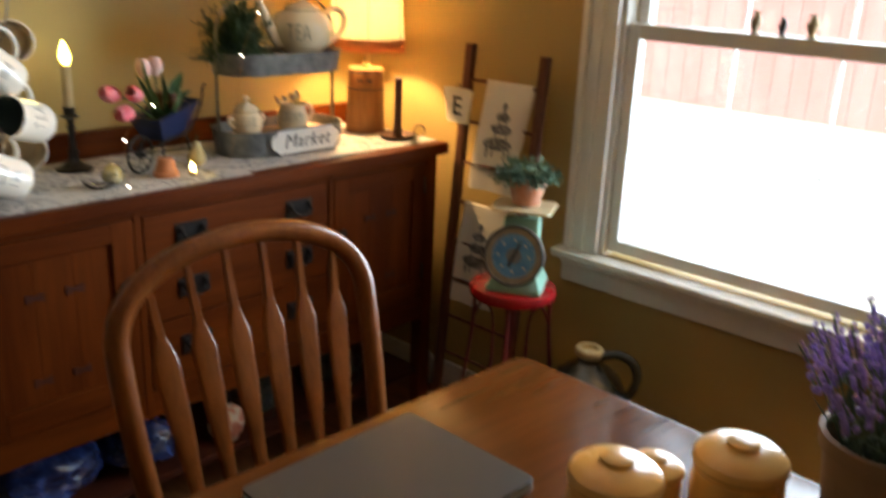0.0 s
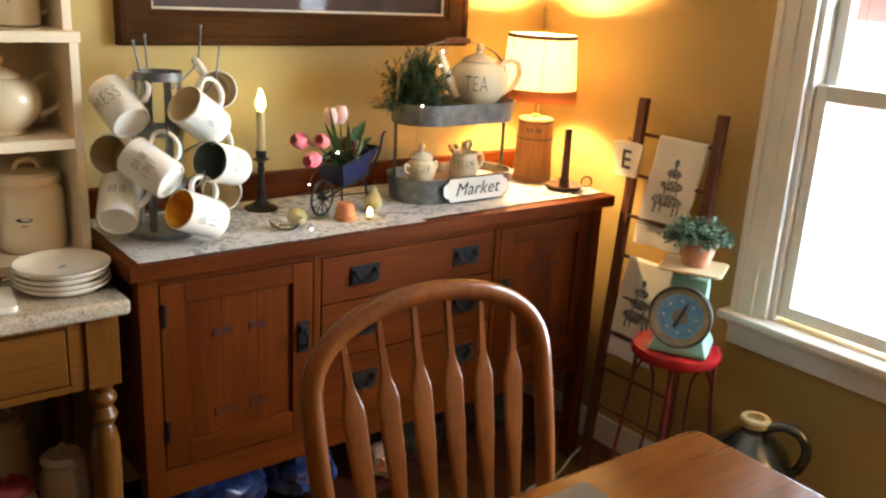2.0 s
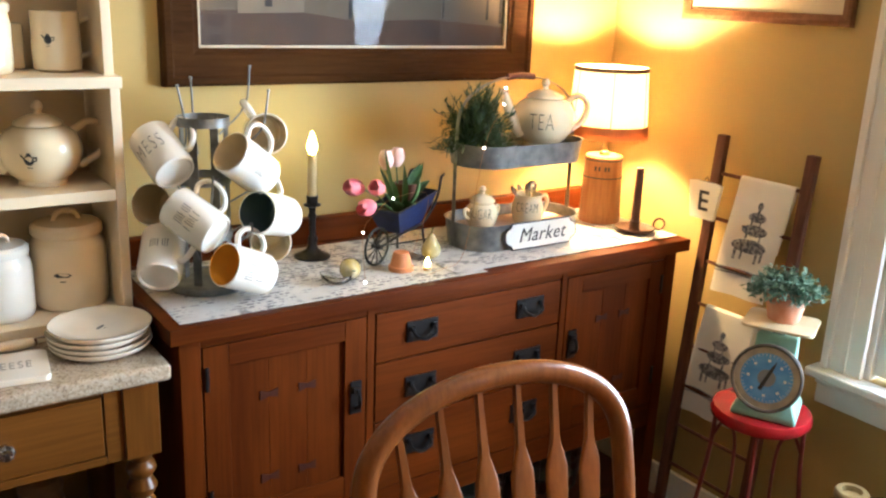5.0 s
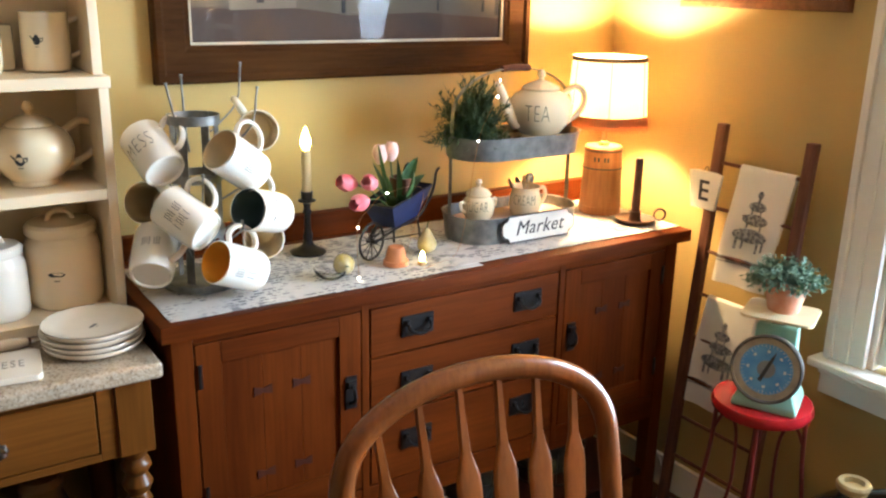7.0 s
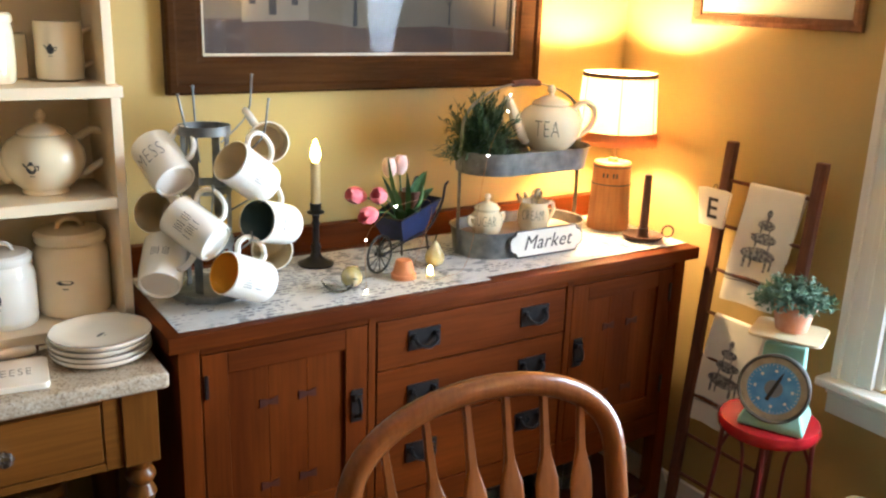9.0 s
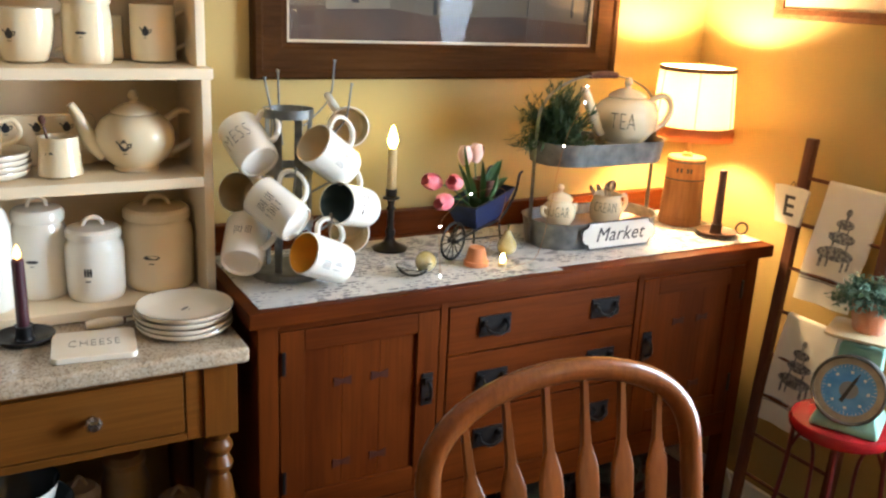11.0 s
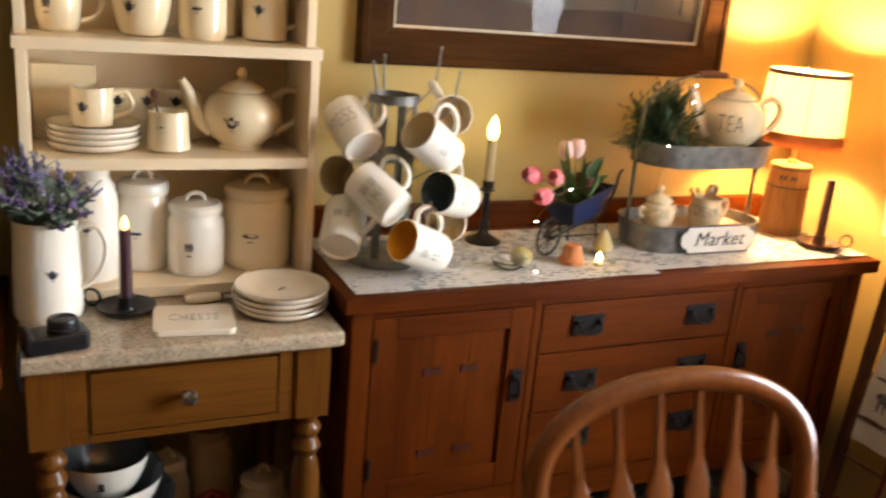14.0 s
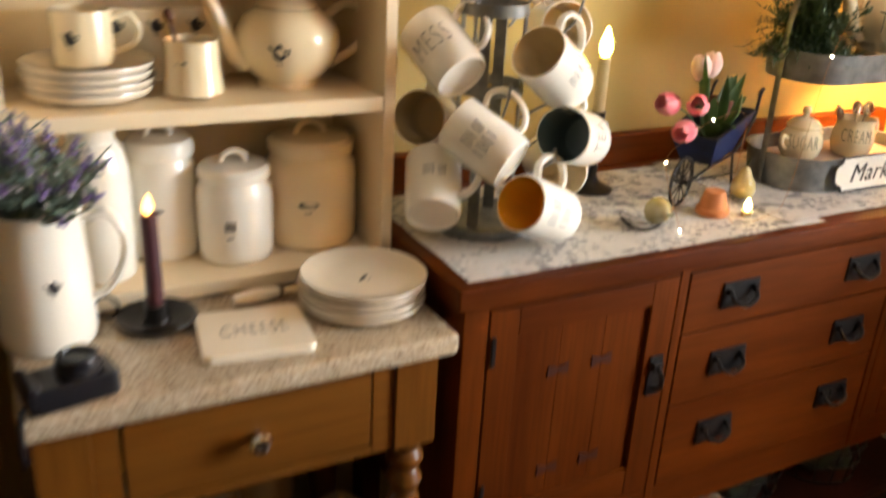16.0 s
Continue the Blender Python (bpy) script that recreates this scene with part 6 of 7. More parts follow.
def towel(x0, x1, rung, drop, back, seed, label):
    """A tea towel folded over a rung: front and back falls in one sheet, gently waved."""
    yr, zr = ladder_y(rung), rung
    t = thing("tea_towel", (0, 0, 0), label, "towel", "towels on the ladder")

    def at(u, s):
        """u across 0..1, s along: negative behind, positive in front."""
        if abs(s) < 0.012:
            a = s / 0.012 * math.pi / 2
            y, z = yr - 0.0085 * math.sin(a), zr + 0.0085 * math.cos(a)
        elif s > 0:
            y, z = yr - 0.0085 - 0.0 * s, zr - (s - 0.012)
        else:
            y, z = yr + 0.0085, zr + (s + 0.012)
        y += RISE * (z - zr) if s < 0 else RISE * 0.55 * (z - zr)
        amp = min(1.0, abs(s) * 6)
        y += -amp * 0.004 * (1 + math.sin(u * 9 + seed)) * (1 if s > 0 else -0.3)
        x = x0 + (x1 - x0) * u - 0.085 * max(0.0, abs(s) - 0.012) * (0.9 + 0.1 * math.sin(seed)) + 0.004 * math.sin(s * 13 + seed)
        z += 0.006 * (u - 0.5) * amp
        return Vector((x, y, z))

    bm = bmesh.new()
    ss = [-back + back * k / 10 for k in range(10)] + [-0.012 + 0.024 * k / 6 for k in range(7)] + [0.012 + (drop - 0.012) * k / 20 for k in range(1, 21)]
    rows = [[bm.verts.new(at(k / 16, s)) for k in range(17)] for s in ss]
    for a, b in zip(rows, rows[1:]):
        for k in range(16):
            bm.faces.new((a[k], a[k + 1], b[k + 1], b[k]))
    bmesh.ops.recalc_face_normals(bm, faces=bm.faces)
    bmesh.ops.solidify(bm, geom=bm.faces[:], thickness=0.0018)
    part("cloth", bm, LINEN, t, smooth=70)

    def decal(name, cells):
        bm = bmesh.new()
        for pts in cells:
            bm.faces.new([bm.verts.new(at(u, s) + Vector((0, -0.0016, 0))) for u, s in pts])
        part(name, bm, PRINT, t, smooth=None)

    def blob(cu, cs, ru, rs, n=14):
        return [(cu + ru * math.cos(2 * math.pi * k / n), cs + rs * math.sin(2 * math.pi * k / n)) for k in range(n)]

    def bar(u0, u1, s0, s1):
        return [(u0, s0), (u1, s0), (u1, s1), (u0, s1)]

    # a stack of plain rounded shapes, largest below
    b0 = drop * 0.20
    h = drop * 0.48
    decal("printed_motif", [blob(0.50, b0 + h * 0.04, 0.055, h * 0.07), bar(0.47, 0.52, b0 + h * 0.08, b0 + h * 0.16),
                            blob(0.50, b0 + h * 0.24, 0.17, h * 0.085), bar(0.40, 0.43, b0 + h * 0.30, b0 + h * 0.40), bar(0.57, 0.60, b0 + h * 0.30, b0 + h * 0.40),
                            blob(0.52, b0 + h * 0.47, 0.25, h * 0.10), bar(0.36, 0.40, b0 + h * 0.54, b0 + h * 0.66), bar(0.64, 0.68, b0 + h * 0.54, b0 + h * 0.66),
                            blob(0.50, b0 + h * 0.75, 0.33, h * 0.125), bar(0.24, 0.29, b0 + h * 0.83, b0 + h * 1.02), bar(0.36, 0.40, b0 + h * 0.84, b0 + h * 1.0), bar(0.66, 0.71, b0 + h * 0.83, b0 + h * 1.02), bar(0.76, 0.80, b0 + h * 0.80, b0 + h * 0.98)])
    for s in (0.765, 0.785, 0.805):
        decal("printed_stripe", [bar(k / 16, (k + 1) / 16, drop * s, drop * s + 0.0035) for k in range(16)])
    return t


towel(0.612, 0.785, RUNGS[0], 0.340, 0.20, 1.0, "white linen tea towel with grey print on ladder")
towel(0.585, 0.755, RUNGS[3], 0.335, 0.20, 2.6, "white linen tea towel with grey print, lower rung")

es = thing("letter_sign", (0.516, ladder_y(1.04) - 0.013, 0.985), "white tin bucket-shaped tag with black letter E", "sign")
bm = slab([(-0.041, 0.0), (0.041, 0.0), (0.058, 0.104), (0.034, 0.108), (-0.034, 0.108), (-0.058, 0.104)], 0.0, 0.010, 0.0015, pose(0, 0, 0, 90, 0, 0))
part("tag", bm, ENAMEL, es)
bm = lettering("E", 0.060, 0.0004, bold=0.001)
bmesh.ops.transform(bm, matrix=Matrix.Translation((0, -0.0106, 0.050)) @ pose(0, 0, 0, 90, 0, 0) @ Matrix.Diagonal((1.0, 1.0, 1, 1)), verts=bm.verts)
part("lettering", bm, INK, es, "black serif-like letter", None)
part("hanger", tube(spline([(-0.012, -0.006, 0.098), (0, -0.004, 0.122), (0.012, -0.006, 0.098)], 5), 0.0012, 5), IRON, es)

# ---- red stool with scale and plant ----
SX, SY, SZ = 0.900, 1.390, 0.590
so = thing("stool", (SX, SY, 0.0), "red enamelled metal stool with bent wire legs", "stool")
part("seat", lathe([(0, SZ - 0.006), (0.100, SZ - 0.030), (0.118, SZ - 0.034), (0.124, SZ - 0.028), (0.126, SZ - 0.014), (0.121, SZ - 0.002), (0.105, SZ), (0, SZ)], 56), RED, so, "round glossy red seat")
for k in range(4):
    a = radians(32 + 90 * k)
    c, s = math.cos(a), math.sin(a)
    part("leg", tube(spline([(0.108 * c, 0.108 * s, SZ - 0.030), (0.114 * c, 0.114 * s, SZ - 0.16), (0.135 * c, 0.135 * s, 0.25), (0.160 * c, 0.160 * s, 0.006)], 6), 0.0062, 8), MAROON, so)
    pts = spline([(0.112 * c, 0.112 * s, SZ - 0.115), (0.085 * c, 0.085 * s, SZ - 0.062), (0.055 * c, 0.055 * s, SZ - 0.10), (0.050 * c, 0.050 * s, SZ - 0.22), (0.056 * c, 0.056 * s, 0.30), (0.085 * c, 0.085 * s, 0.16), (0.142 * c, 0.142 * s, 0.15)], 5)
    part("brace", tube(pts, 0.0048, 8), MAROON, so)
part("foot_ring", tube([(0.148 * math.cos(2 * math.pi * k / 48), 0.148 * math.sin(2 * math.pi * k / 48), 0.150) for k in range(48)], 0.0050, 8, closed=True), MAROON, so)

sc = thing("kitchen_scale", pose(SX + 0.014, SY + 0.005, SZ + 0.0004, 0, 0, 26), "vintage mint green kitchen scale with blue dial", "scale")
bm = bmesh.new()
base = [(-0.078, -0.082), (0.078, -0.082), (0.074, 0.066), (-0.074, 0.066)]
mid = [(-0.054, -0.052), (0.054, -0.052), (0.050, 0.052), (-0.050, 0.052)]
top = [(-0.050, -0.020), (0.050, -0.020), (0.046, 0.040), (-0.046, 0.040)]
rows = [[bm.verts.new((x, y, z)) for x, y in r] for z, r in ((0.0, base), (0.014, base), (0.065, mid), (0.205, top))]
for a, b in zip(rows, rows[1:]):
    for k in range(4):
        bm.faces.new((a[k], a[(k + 1) % 4], b[(k + 1) % 4], b[k]))
bm.faces.new(rows[0][::-1])
bm.faces.new(rows[-1])
bmesh.ops.recalc_face_normals(bm, faces=bm.faces)
bmesh.ops.bevel(bm, geom=bm.edges[:], offset=0.006, segments=3, profile=0.5, affect="EDGES")
part("housing", bm, MINT, sc)
DIAL = Matrix.Translation((-0.004, -0.074, 0.110)) @ pose(0, 0, 0, 78, 0, 0) @ Matrix.Diagonal((0.97, 0.97, 1, 1))
part("bezel", lathe([(0.0, -0.045), (0.078, -0.045), (0.085, -0.030), (0.088, 0.0), (0.088, 0.008), (0.084, 0.011), (0.080, 0.008), (0.0795, 0.002), (0, 0.002)], 56, None, DIAL), shader("dark_steel_bezel", (0.14, 0.14, 0.13), 0.35, 0.8, (0.09, 0.09, 0.085), (30, 30, 30)), sc)
part("dial_rim", lathe([(0.064, 0.0032), (0.0795, 0.0032), (0.0795, 0.0038), (0.064, 0.0038), (0.064, 0.0032)], 56, None, DIAL), shader("tan_dial_rim", (0.42, 0.36, 0.26), 0.5, 0, (0.30, 0.26, 0.19), (40, 40, 40)), sc)
part("dial_face", lathe([(0, 0.0026), (0.0645, 0.0026), (0.0645, 0.0034), (0, 0.0034)], 56, None, DIAL), shader("blue_dial", (0.07, 0.26, 0.58), 0.45, 0, (0.14, 0.36, 0.66), (30, 30, 30)), sc, "blue printed dial face")
bm = bmesh.new()
for k in range(40):
    ln = 0.010 if k % 5 == 0 else 0.005
    m = DIAL @ pose(0, 0, 0, 0, 0, 9 * k)
    box(0.0625 - ln, -0.0006, 0.0036, 0.0625, 0.0006, 0.0041, bm=bm, m=m)
    if k % 5 == 0:
        box(0.0420, -0.0035, 0.0036, 0.0480, 0.0035, 0.0040, bm=bm, m=m)
part("dial_marks", bm, ENAMEL, sc, smooth=None)
part("dial_hub", lathe([(0, 0.0036), (0.022, 0.0036), (0.022, 0.0042), (0, 0.0042)], 32, None, DIAL), shader("grey_hub", (0.24, 0.25, 0.26), 0.4), sc)
bm = slab([(-0.005, -0.034), (0.005, -0.034), (0.004, 0.030), (0, 0.052), (-0.004, 0.030)], 0.0050, 0.0065, 0, DIAL @ pose(0, 0, 0, 0, 0, -22))
part("pointer", bm, INK, sc)
part("stem", box(-0.016, -0.010, 0.203, 0.016, 0.026, 0.229, 0.003), CHROME, sc)
part("platform", slab(rounded(0.172, 0.150, 0.020), 0.229, 0.237, 0.003, Matrix.Translation((0.0, 0.006, 0))), shader("cream_platform", (0.66, 0.56, 0.34), 0.35, 0, (0.58, 0.48, 0.28), (20, 20, 20), coat=0.3), sc, "cream enamelled weighing plate")

pp = thing("potted_plant", (SX + 0.008, SY + 0.022, SZ + 0.2376), "small green bushy plant in weathered terracotta pot", "plant")
part("pot", lathe([(0, 0.003), (0.036, 0.0), (0.038, 0.003), (0.050, 0.058), (0.056, 0.060), (0.058, 0.082), (0.053, 0.083), (0.051, 0.062), (0.045, 0.055), (0, 0.055)], 40), TERRA, pp)
rng = random.Random(21)
bm = bmesh.new()
for k in range(230):
    a, e = rng.uniform(0, 6.28), math.asin(rng.uniform(0.05, 0.98))
    d = Vector((math.cos(a) * math.cos(e), math.sin(a) * math.cos(e), math.sin(e) * 0.78))
    ln = rng.uniform(0.045, 0.086)
    p0 = Vector((0.02 * math.cos(a), 0.02 * math.sin(a), 0.076))
    p1 = p0 + d * ln + Vector((0, 0, -0.016 * math.cos(e) ** 2))
    tube([p0, p0.lerp(p1, 0.5) + Vector((0, 0, 0.013)), p1], 0.0009, 3, bm)
    for i in range(7):
        q = p0.lerp(p1, 0.35 + 0.65 * i / 6)
        sd = Vector((rng.gauss(0, 1), rng.gauss(0, 1), rng.gauss(0.4, 0.8))).normalized()
        leaf_blade(bm, q, q + sd * rng.uniform(0.010, 0.018), rng.uniform(0.006, 0.010), n=2)
part("foliage", bm, LEAF, pp, "fine green foliage", None)

# ---- stoneware jug on the floor ----
jg = thing("jug", pose(1.145, 1.440, 0.0) @ Matrix.Diagonal((1.10, 1.10, 1.09, 1)), "big dark glazed stoneware jug standing on floor", "jug")
JUGM = shader("dark_stoneware", (0.035, 0.040, 0.032), 0.16, 0, (0.020, 0.022, 0.018), (14, 14, 14), bump=0.05, fine=60, coat=0.6)
part("body", lathe([(0, 0.002), (0.105, 0), (0.110, 0.006), (0.118, 0.10), (0.120, 0.22), (0.112, 0.285), (0.085, 0.340), (0.050, 0.372), (0.032, 0.384), (0.030, 0.398), (0, 0.398)], 48), JUGM, jg)
part("neck", lathe([(0, 0.396), (0.030, 0.396), (0.036, 0.402), (0.037, 0.414), (0.033, 0.420), (0.022, 0.420), (0.020, 0.408), (0, 0.408)], 32), shader("tan_glaze", (0.46, 0.36, 0.18), 0.3, 0, (0.36, 0.27, 0.12), (30, 30, 30)), jg, "tan unglazed lip")
part("handle", tube(spline([(0.026, 0.006, 0.398), (0.070, 0.018, 0.418), (0.110, 0.030, 0.405), (0.124, 0.034, 0.365), (0.112, 0.030, 0.318), (0.098, 0.026, 0.305)], 6), 0.0125, 12), JUGM, jg)
part("label_patch", wrapped(box(-0.035, -0.045, 0, 0.035, 0.045, 0.0004), lambda z: float(np.interp(z, [0.22, 0.285, 0.34, 0.372], [0.1205, 0.1125, 0.0855, 0.0505])), 0.300, -75, 0.8), shader("pale_green_glaze", (0.30, 0.36, 0.26), 0.25), jg, smooth=None)

# ---- ornaments on the window's meeting rail ----
for x, h, mat, lab in ((1.378, 0.055, shader("tan_ornament", (0.46, 0.35, 0.20), 0.5), "small tan ceramic vase on window rail"), (1.448, 0.044, shader("grey_ornament", (0.06, 0.065, 0.06), 0.4), "small dark ceramic vase on window rail"), (1.520, 0.056, shader("straw_ornament", (0.52, 0.42, 0.22), 0.5), "small straw-coloured ceramic vase on window rail")):
    v = thing("small_vase", (x, NY + 0.036, 1.3262), lab, "vase", "ornaments on the rail")
    part("body", lathe([(0, 0.001), (h * 0.20, 0), (h * 0.20, h * 0.06), (h * 0.12, h * 0.14), (h * 0.24, h * 0.40), (h * 0.27, h * 0.58), (h * 0.17, h * 0.78), (h * 0.13, h * 0.86), (h * 0.19, h), (h * 0.15, h), (h * 0.10, h * 0.84), (0, h * 0.82)], 24), mat, v)

# ---- under the granite table ----
UZ = 0.1975
BOWLIN = shader("dark_bowl_inside", (0.09, 0.105, 0.115), 0.25, coat=0.4)
cr = thing("crate", (0.325, -0.440, UZ), "low dark wooden crate under the bowls", "crate")
part("bottom", box(-0.09, -0.09, 0.0, 0.09, 0.09, 0.012, 0.002), LADDERWOOD, cr)
for a in ((-0.09, -0.09, 0.012, 0.09, -0.08, 0.14), (-0.09, 0.08, 0.012, 0.09, 0.09, 0.14), (-0.09, -0.08, 0.012, -0.08, 0.08, 0.14), (0.08, -0.08, 0.012, 0.09, 0.08, 0.14)):
    part("side", box(*a, 0.002), LADDERWOOD, cr)
part("top", box(-0.09, -0.09, 0.14, 0.09, 0.09, 0.150, 0.002), LADDERWOOD, cr)
z = UZ + 0.1502
for k, (r, h) in enumerate(((0.116, 0.100), (0.104, 0.100), (0.091, 0.100))):
    bw = thing("mixing_bowl", (0.335 - 0.004 * k, -0.432 - 0.012 * k, z), "white enamel bowl with dark inside, stacked on shelf", "bowl", "stacked bowls")
    part("shell", lathe([(0, 0.001), (r * 0.48, 0), (r * 0.52, 0.004), (r * 0.74, h * 0.30), (r * 0.92, h * 0.68), (r, h - 0.004), (r * 1.015, h)], 48), WHITE, bw)
    part("inside", lathe([(r * 1.015, h), (r * 0.985, h - 0.002), (r * 0.90, h * 0.68), (r * 0.72, h * 0.33), (r * 0.46, 0.012), (0, 0.011)], 48), BOWLIN, bw, "dark glazed inside")
    bm = bmesh.new()
    box(-0.006, -0.012, 0, 0.004, 0.012, 0.0004, bm=bm)
    box(-0.012, -0.012, 0, -0.004, -0.008, 0.0004, bm=bm)
    part("lettering", wrapped(bm, lambda z: float(np.interp(z, [h * 0.30, h * 0.68, h], [r * 0.745, r * 0.925, r * 1.01])), h * 0.58, -8), INK, bw, smooth=None)
    z += 0.052
CROCK = shader("tan_crock", (0.46, 0.30, 0.16), 0.3, 0, (0.38, 0.24, 0.12), (14, 14, 14), bump=0.1, fine=60, coat=0.3)
REDLID = shader("red_lid", (0.30, 0.025, 0.02), 0.35)
for x, y, r, h, lid in ((0.315, -0.118, 0.056, 0.250, CROCK), (0.335, -0.235, 0.052, 0.215, REDLID), (0.16, -0.210, 0.055, 0.305, CROCK), (0.22, -0.318, 0.050, 0.27, CROCK)):
    j = thing("storage_jar", (x, y, UZ), "tan stoneware storage jar with lid under table", "jar", "jars under the table")
    part("body", lathe([(0, 0.002), (r * 0.9, 0), (r, 0.01), (r, h * 0.70), (r * 0.82, h * 0.80), (r * 0.80, h * 0.84), (0, h * 0.84)], 36), CROCK, j)
    l = part("lid", lathe([(0, h * 0.84), (r * 0.88, h * 0.84), (r * 0.90, h * 0.88), (r * 0.7, h * 0.93), (0, h * 0.95)], 36), lid, j)
    part("knob", tube(spline([(0, -r * 0.3, h * 0.935), (0, 0, h * 1.02), (0, r * 0.3, h * 0.935)], 6), 0.005, 8), lid, l)
gp = thing("potted_herb", (0.440, -0.150, 0.0), "leafy green plant in terracotta pot under table", "plant")
part("pot", lathe([(0, 0.002), (0.055, 0), (0.075, 0.13), (0.082, 0.132), (0.083, 0.16), (0.076, 0.16), (0.07, 0.14), (0, 0.14)], 36), TERRA, gp)
bm = bmesh.new()
rng = random.Random(31)
for k in range(160):
    a, e = rng.uniform(0, 6.28), rng.uniform(0.3, 1.4)
    d = Vector((math.cos(a) * math.cos(e), math.sin(a) * math.cos(e), math.sin(e)))
    leaf_blade(bm, Vector((0, -0.02, 0.14)), Vector((0, -0.03, 0.14)) + d * rng.uniform(0.06, 0.12), 0.012, n=3)
part("foliage", bm, shader("fresh_leaf", (0.10, 0.22, 0.04), 0.5, 0, (0.06, 0.15, 0.03), (60, 60, 60)), gp, smooth=None)

# ---- under the sideboard ----
HZ = 0.1352
BLUEBAG = shader("blue_glossy_bag", (0.03, 0.06, 0.20), 0.25, 0, (0.01, 0.015, 0.05), (16, 16, 16), spread=(0.4, 0.6), detail=6, coat=0.4)


def crumpled(sx, sy, sz, seed, sub=4):
    bm = bmesh.new()
    bmesh.ops.create_icosphere(bm, subdivisions=sub, radius=1.0)
    for v in bm.verts:
        n = v.co.normalized()
        k = 1 + 0.22 * noise.noise(n * 2.1 + Vector((seed, 0, 0))) + 0.10 * noise.noise(n * 5.5 + Vector((0, seed, 0)))
        v.co = Vector((n.x * sx * k, n.y * sy * k, max(0.0, sz + n.z * sz * k)))
    return bm


for x, y, sx, sy, sz, mat, lab in ((0.33, 0.24, 0.11, 0.15, 0.072, BLUEBAG, "crumpled shiny blue bag under sideboard"), (0.34, 0.50, 0.10, 0.10, 0.066, BLUEBAG, "crumpled dark blue bag under sideboard")):
    o = tagged(part("bag", crumpled(sx, sy, sz, y * 10), mat), lab, "bag", "bags under the sideboard")
    o.location = (x, y, HZ)
MARBLE = shader("floral_ceramic", (0.42, 0.34, 0.24), 0.3, 0, (0.40, 0.14, 0.08), (32, 32, 32), spread=(0.45, 0.55), coat=0.4)
o = tagged(part("ornament_ball", crumpled(0.052, 0.052, 0.052, 3.0, 3), MARBLE), "cream and rust ceramic gourd under sideboard", "ornament")
o.location = (0.405, 0.735, HZ)
for y in (0.90, 1.20):
    bk = thing("wire_basket", (0.30, y, HZ), "black wire basket under the sideboard", "basket", "wire baskets")
    for z in (0.003, 0.05, 0.10, 0.145):
        g = 0.85 + 0.15 * z / 0.145
        part("hoop", tube([(0.12 * g * math.cos(2 * math.pi * k / 28), 0.125 * g * math.sin(2 * math.pi * k / 28), z) for k in range(28)], 0.0028, 6, closed=True), IRON, bk)
    for k in range(16):
        a = 2 * math.pi * k / 16
        part("stave", tube([(0.102 * math.cos(a), 0.106 * math.sin(a), 0.003), (0.12 * math.cos(a), 0.125 * math.sin(a), 0.145)], 0.0018, 5), IRON, bk)
    part("cloth_fill", crumpled(0.088, 0.092, 0.052, y * 7, 3), shader("dark_green_cloth", (0.035, 0.05, 0.03), 0.9, 0, (0.02, 0.02, 0.02), (25, 25, 25), bump=0.5, fine=300), bk)
CORD = shader("white_cord", (0.68, 0.66, 0.62), 0.45)
cd = tagged(part("power_cord", tube(spline([(0.030, 1.515, 0.80), (0.20, 1.555, 0.40), (0.46, 1.560, 0.10), (0.50, 1.44, 0.006), (0.58, 1.26, 0.006), (0.66, 1.16, 0.006), (0.74, 1.20, 0.006), (0.70, 1.30, 0.008), (0.60, 1.33, 0.010), (0.56, 1.22, 0.012), (0.62, 1.10, 0.010), (0.72, 1.09, 0.008), (0.78, 1.18, 0.006), (0.72, 1.27, 0.012), (0.63, 1.24, 0.014), (0.61, 1.14, 0.012), (0.66, 1.05, 0.008)], 7), 0.0042, 8), CORD), "coiled white power cord lying on floor", "cord")

# ---- neighbouring wooden cabinet ----
nc = thing("cabinet", (0.0, -1.30, 0.0), "reddish-brown wooden cabinet beside the granite table", "cabinet")
part("top", box(0.012, -0.02, 0.815, 0.545, 0.672, 0.845, 0.006), CHERRY, nc)
part("carcass", box(0.02, 0.0, 0.06, 0.470, 0.615, 0.815, 0.003), CHERRY_V, nc)
for a, b in ((0.012, 0.305), (0.311, 0.603)):
    d = part("door", box(0.470, a, 0.09, 0.490, b, 0.800, 0.003), CHERRY_V, nc)
    part("panel", box(0.490, a + 0.05, 0.15, 0.494, b - 0.05, 0.740, 0.002), CHERRY_V, d)
for x in (0.05, 0.42):
    for y in (0.03, 0.56):
        part("leg", box(x, y, 0.0, x + 0.04, y + 0.04, 0.06, 0.003), CHERRY_V, nc)
# added dark block that fills the dark area behind the pitcher
bk = thing("dark_block", (0.160, -0.770, 0.8452), "dark lidded block added on the cabinet", "box")
part("body", box(-0.11, -0.12, 0, 0.11, 0.12, 0.15, 0.004), FRAMEWOOD, bk)
part("lid", box(-0.115, -0.125, 0.1502, 0.115, 0.125, 0.175, 0.004), FRAMEWOOD, bk)

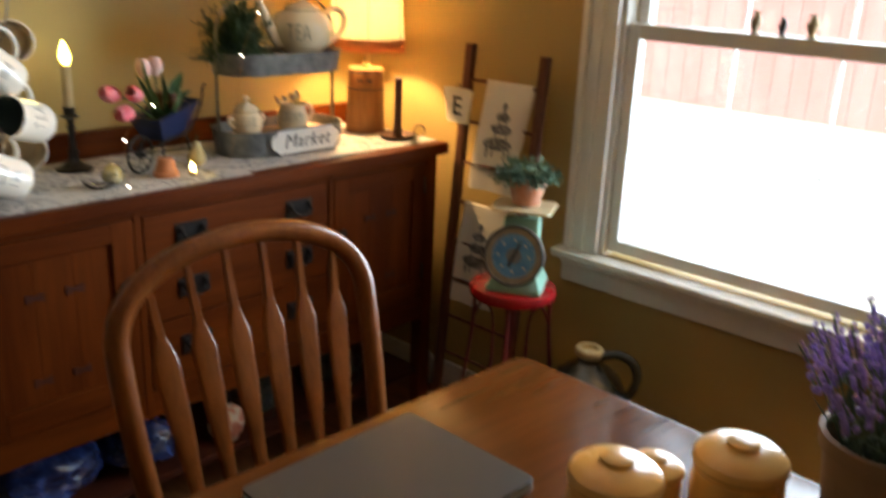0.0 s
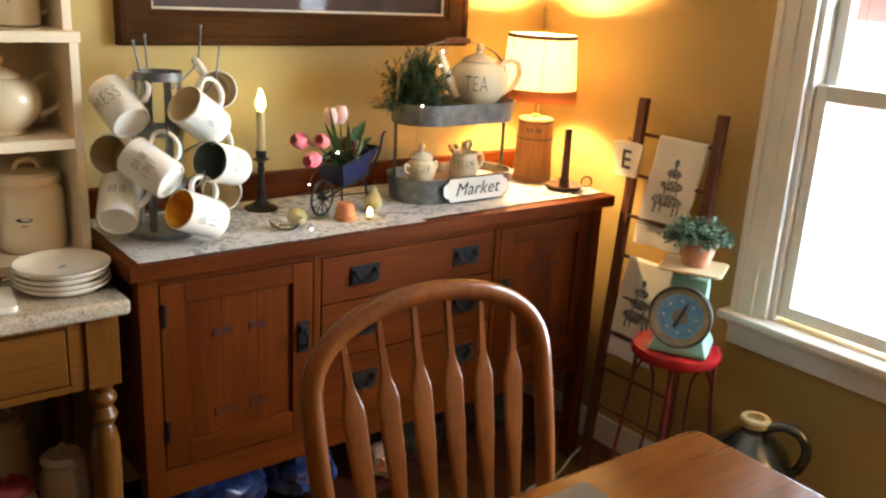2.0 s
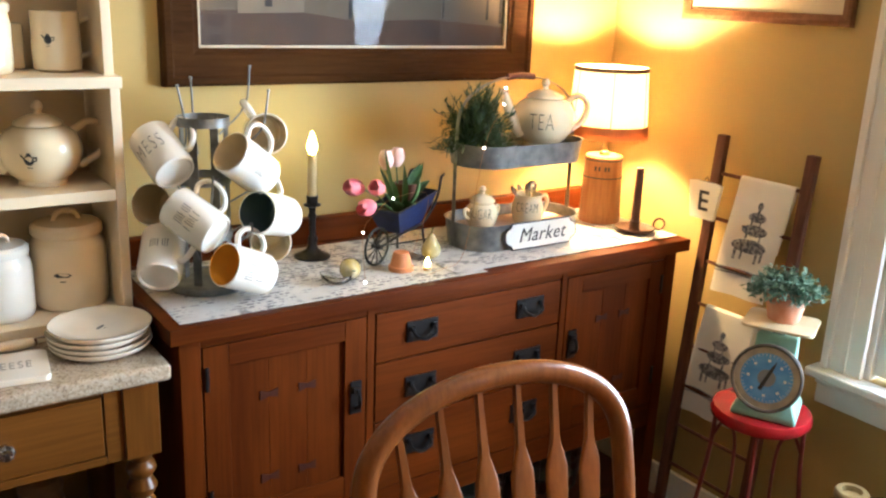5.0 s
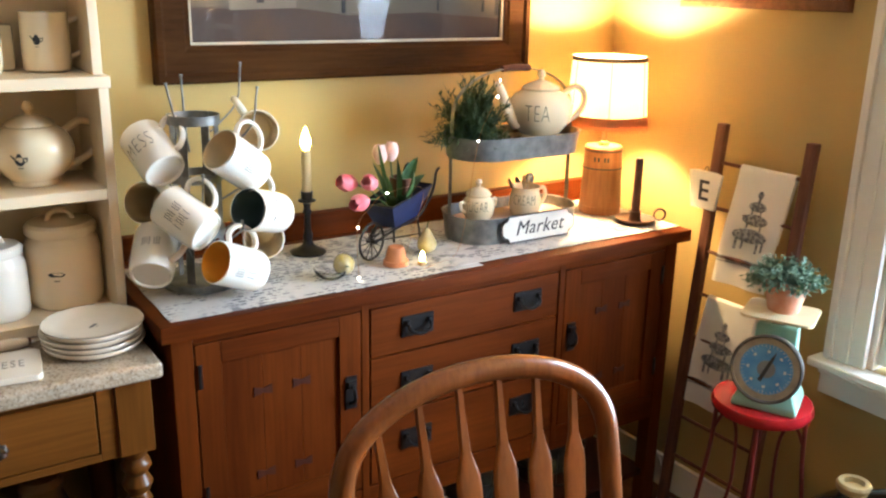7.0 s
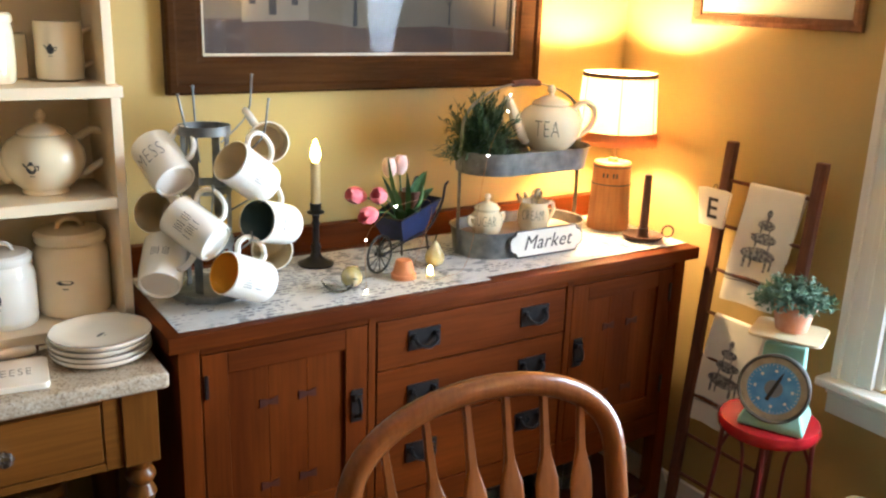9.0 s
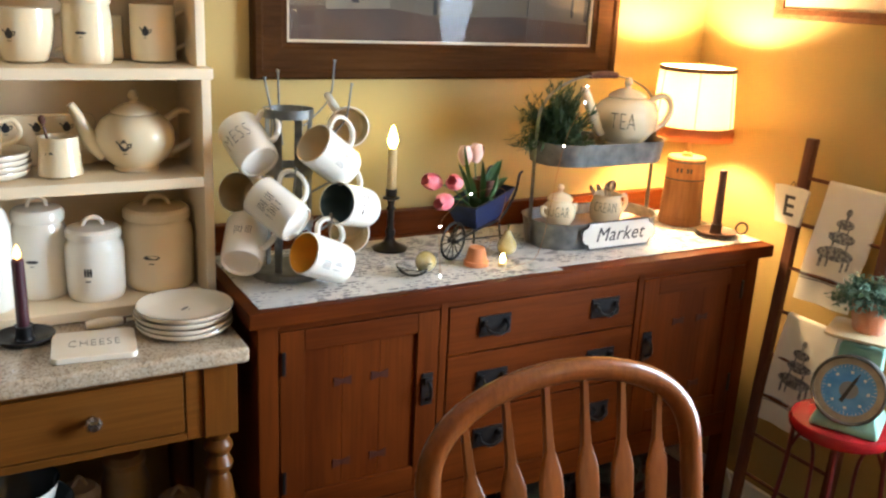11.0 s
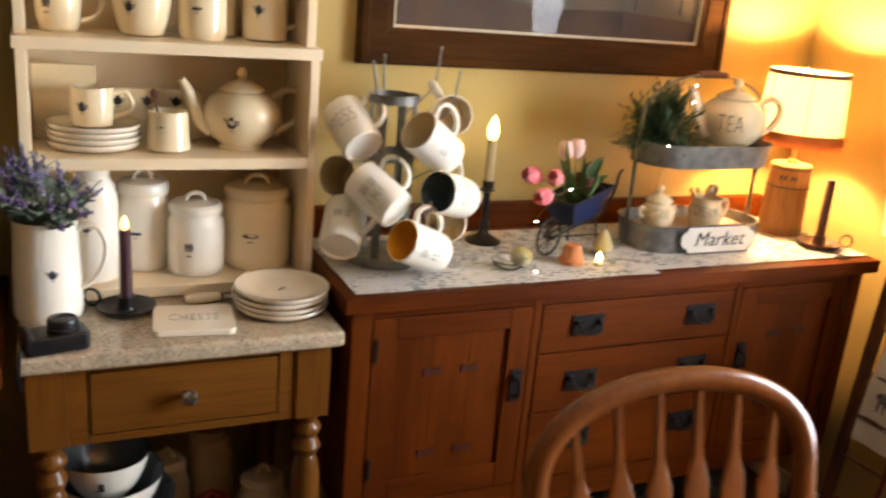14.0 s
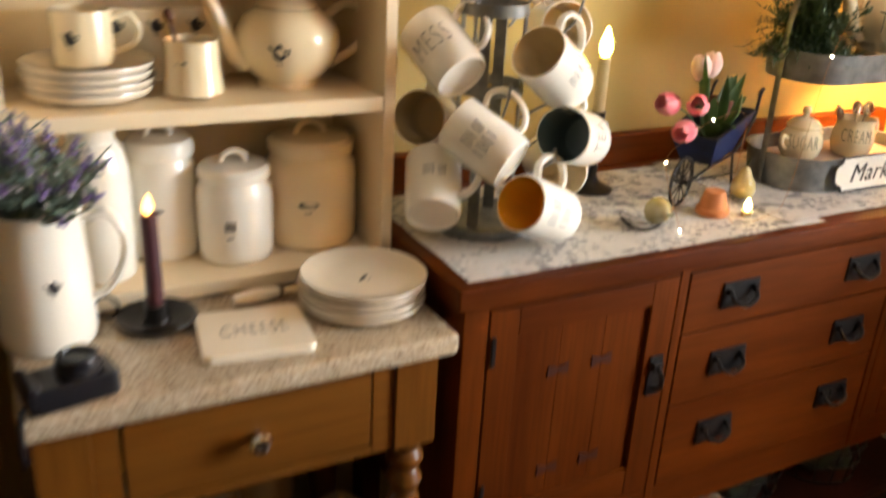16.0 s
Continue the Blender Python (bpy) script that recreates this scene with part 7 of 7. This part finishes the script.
# ---- lamp across the room, seen in the picture glass ----
ct = thing("console_table", (3.10, 1.36, 0.0), "dark wooden console table at window wall", "table")
part("tabletop", box(-0.35, -0.20, 0.78, 0.35, 0.20, 0.81, 0.004), TABLEWOOD, ct)
for x in (-0.31, 0.31):
    for y in (-0.16, 0.16):
        part("leg", box(x - 0.022, y - 0.022, 0, x + 0.022, y + 0.022, 0.78, 0.003), TABLEWOOD, ct)
l2 = thing("table_lamp", (3.08, 1.36, 0.8105), "lit table lamp with pale shade on console table", "lamp")
part("base", lathe([(0, 0), (0.07, 0), (0.075, 0.02), (0.05, 0.05), (0.085, 0.16), (0.08, 0.28), (0.03, 0.40), (0.012, 0.42), (0.012, 0.60), (0, 0.60)], 36), CREAM, l2)
part("shade", lathe([(0.175, 0.62), (0.115, 0.88), (0.1135, 0.88), (0.1735, 0.62), (0.175, 0.62)], 48), CLOTH, l2, "cream cloth shade glowing")
part("bulb", lathe([(0, 0.60), (0.014, 0.61), (0.03, 0.68), (0.02, 0.72), (0, 0.73)], 20), SOFTBULB, l2)
for k in range(3):
    a = 2 * math.pi * k / 3
    part("spider", tube([(0, 0, 0.60), (0.14 * math.cos(a), 0.14 * math.sin(a), 0.77)], 0.002, 5), CHROME, l2)

# ---- outside the window ----
sh = thing("shed", (-8.0, 13.0, -0.65), "faded red board shed across the yard", "shed")
for k in range(30):
    part("board", box(0.30 * k, 0.0, 0.0, 0.30 * k + 0.294, 0.04, 2.6, 0.003), BARN, sh)
part("wall", box(0, 0.045, 0, 9.0, 4.0, 2.6), BARN, sh)
rf = bmesh.new()
v = [rf.verts.new(p) for p in ((-0.3, -0.4, 2.5), (9.3, -0.4, 2.5), (9.3, 2.0, 4.0), (-0.3, 2.0, 4.0), (9.3, 4.4, 2.5), (-0.3, 4.4, 2.5))]
rf.faces.new((v[0], v[1], v[2], v[3]))
rf.faces.new((v[3], v[2], v[4], v[5]))
bmesh.ops.solidify(rf, geom=rf.faces[:], thickness=0.08)
part("roof", rf, shader("grey_roof", (0.25, 0.24, 0.23), 0.8, 0, (0.20, 0.19, 0.18), (3, 3, 3)), sh, smooth=None)
for tx, ty, ts, seed in ((-15.0, 11.0, 0.9, 1), (-6.5, 22.0, 1.7, 2), (2.2, 16.0, 1.4, 3), (9.0, 9.0, 1.5, 4), (13.0, 9.5, 1.7, 5), (18.0, 12.0, 2.0, 6), (24.0, 15.0, 2.2, 7)):
    te = thing("tree", (tx, ty, -0.65), "sunlit green leafy tree in the yard", "tree", "yard trees")
    rng = random.Random(seed)
    part("trunk", tube(spline([(0, 0, 0), (0.05, 0, 1.2 * ts), (-0.05, 0.05, 2.6 * ts), (0.05, 0, 4.2 * ts)], 5), lambda t: 0.16 * ts * (1 - 0.75 * t), 10), LADDERWOOD, te)
    bm = bmesh.new()
    for k in range(1500):
        a, e, r = rng.uniform(0, 6.28), math.asin(rng.uniform(-0.7, 1)), 1.5 * ts * rng.uniform(0.35, 1.0) * (1 + 0.3 * math.sin(3 * k))
        c = Vector((r * math.cos(a) * math.cos(e), r * math.sin(a) * math.cos(e), 3.6 * ts + r * math.sin(e)))
        d = Vector((rng.gauss(0, 1), rng.gauss(0, 1), rng.gauss(0, 1))).normalized()
        leaf_blade(bm, c, c + d * 0.22 * ts, 0.12 * ts, n=2)
    part("crown", bm, shader("yard_leaf", (0.12, 0.22, 0.06), 0.6), te, smooth=None)
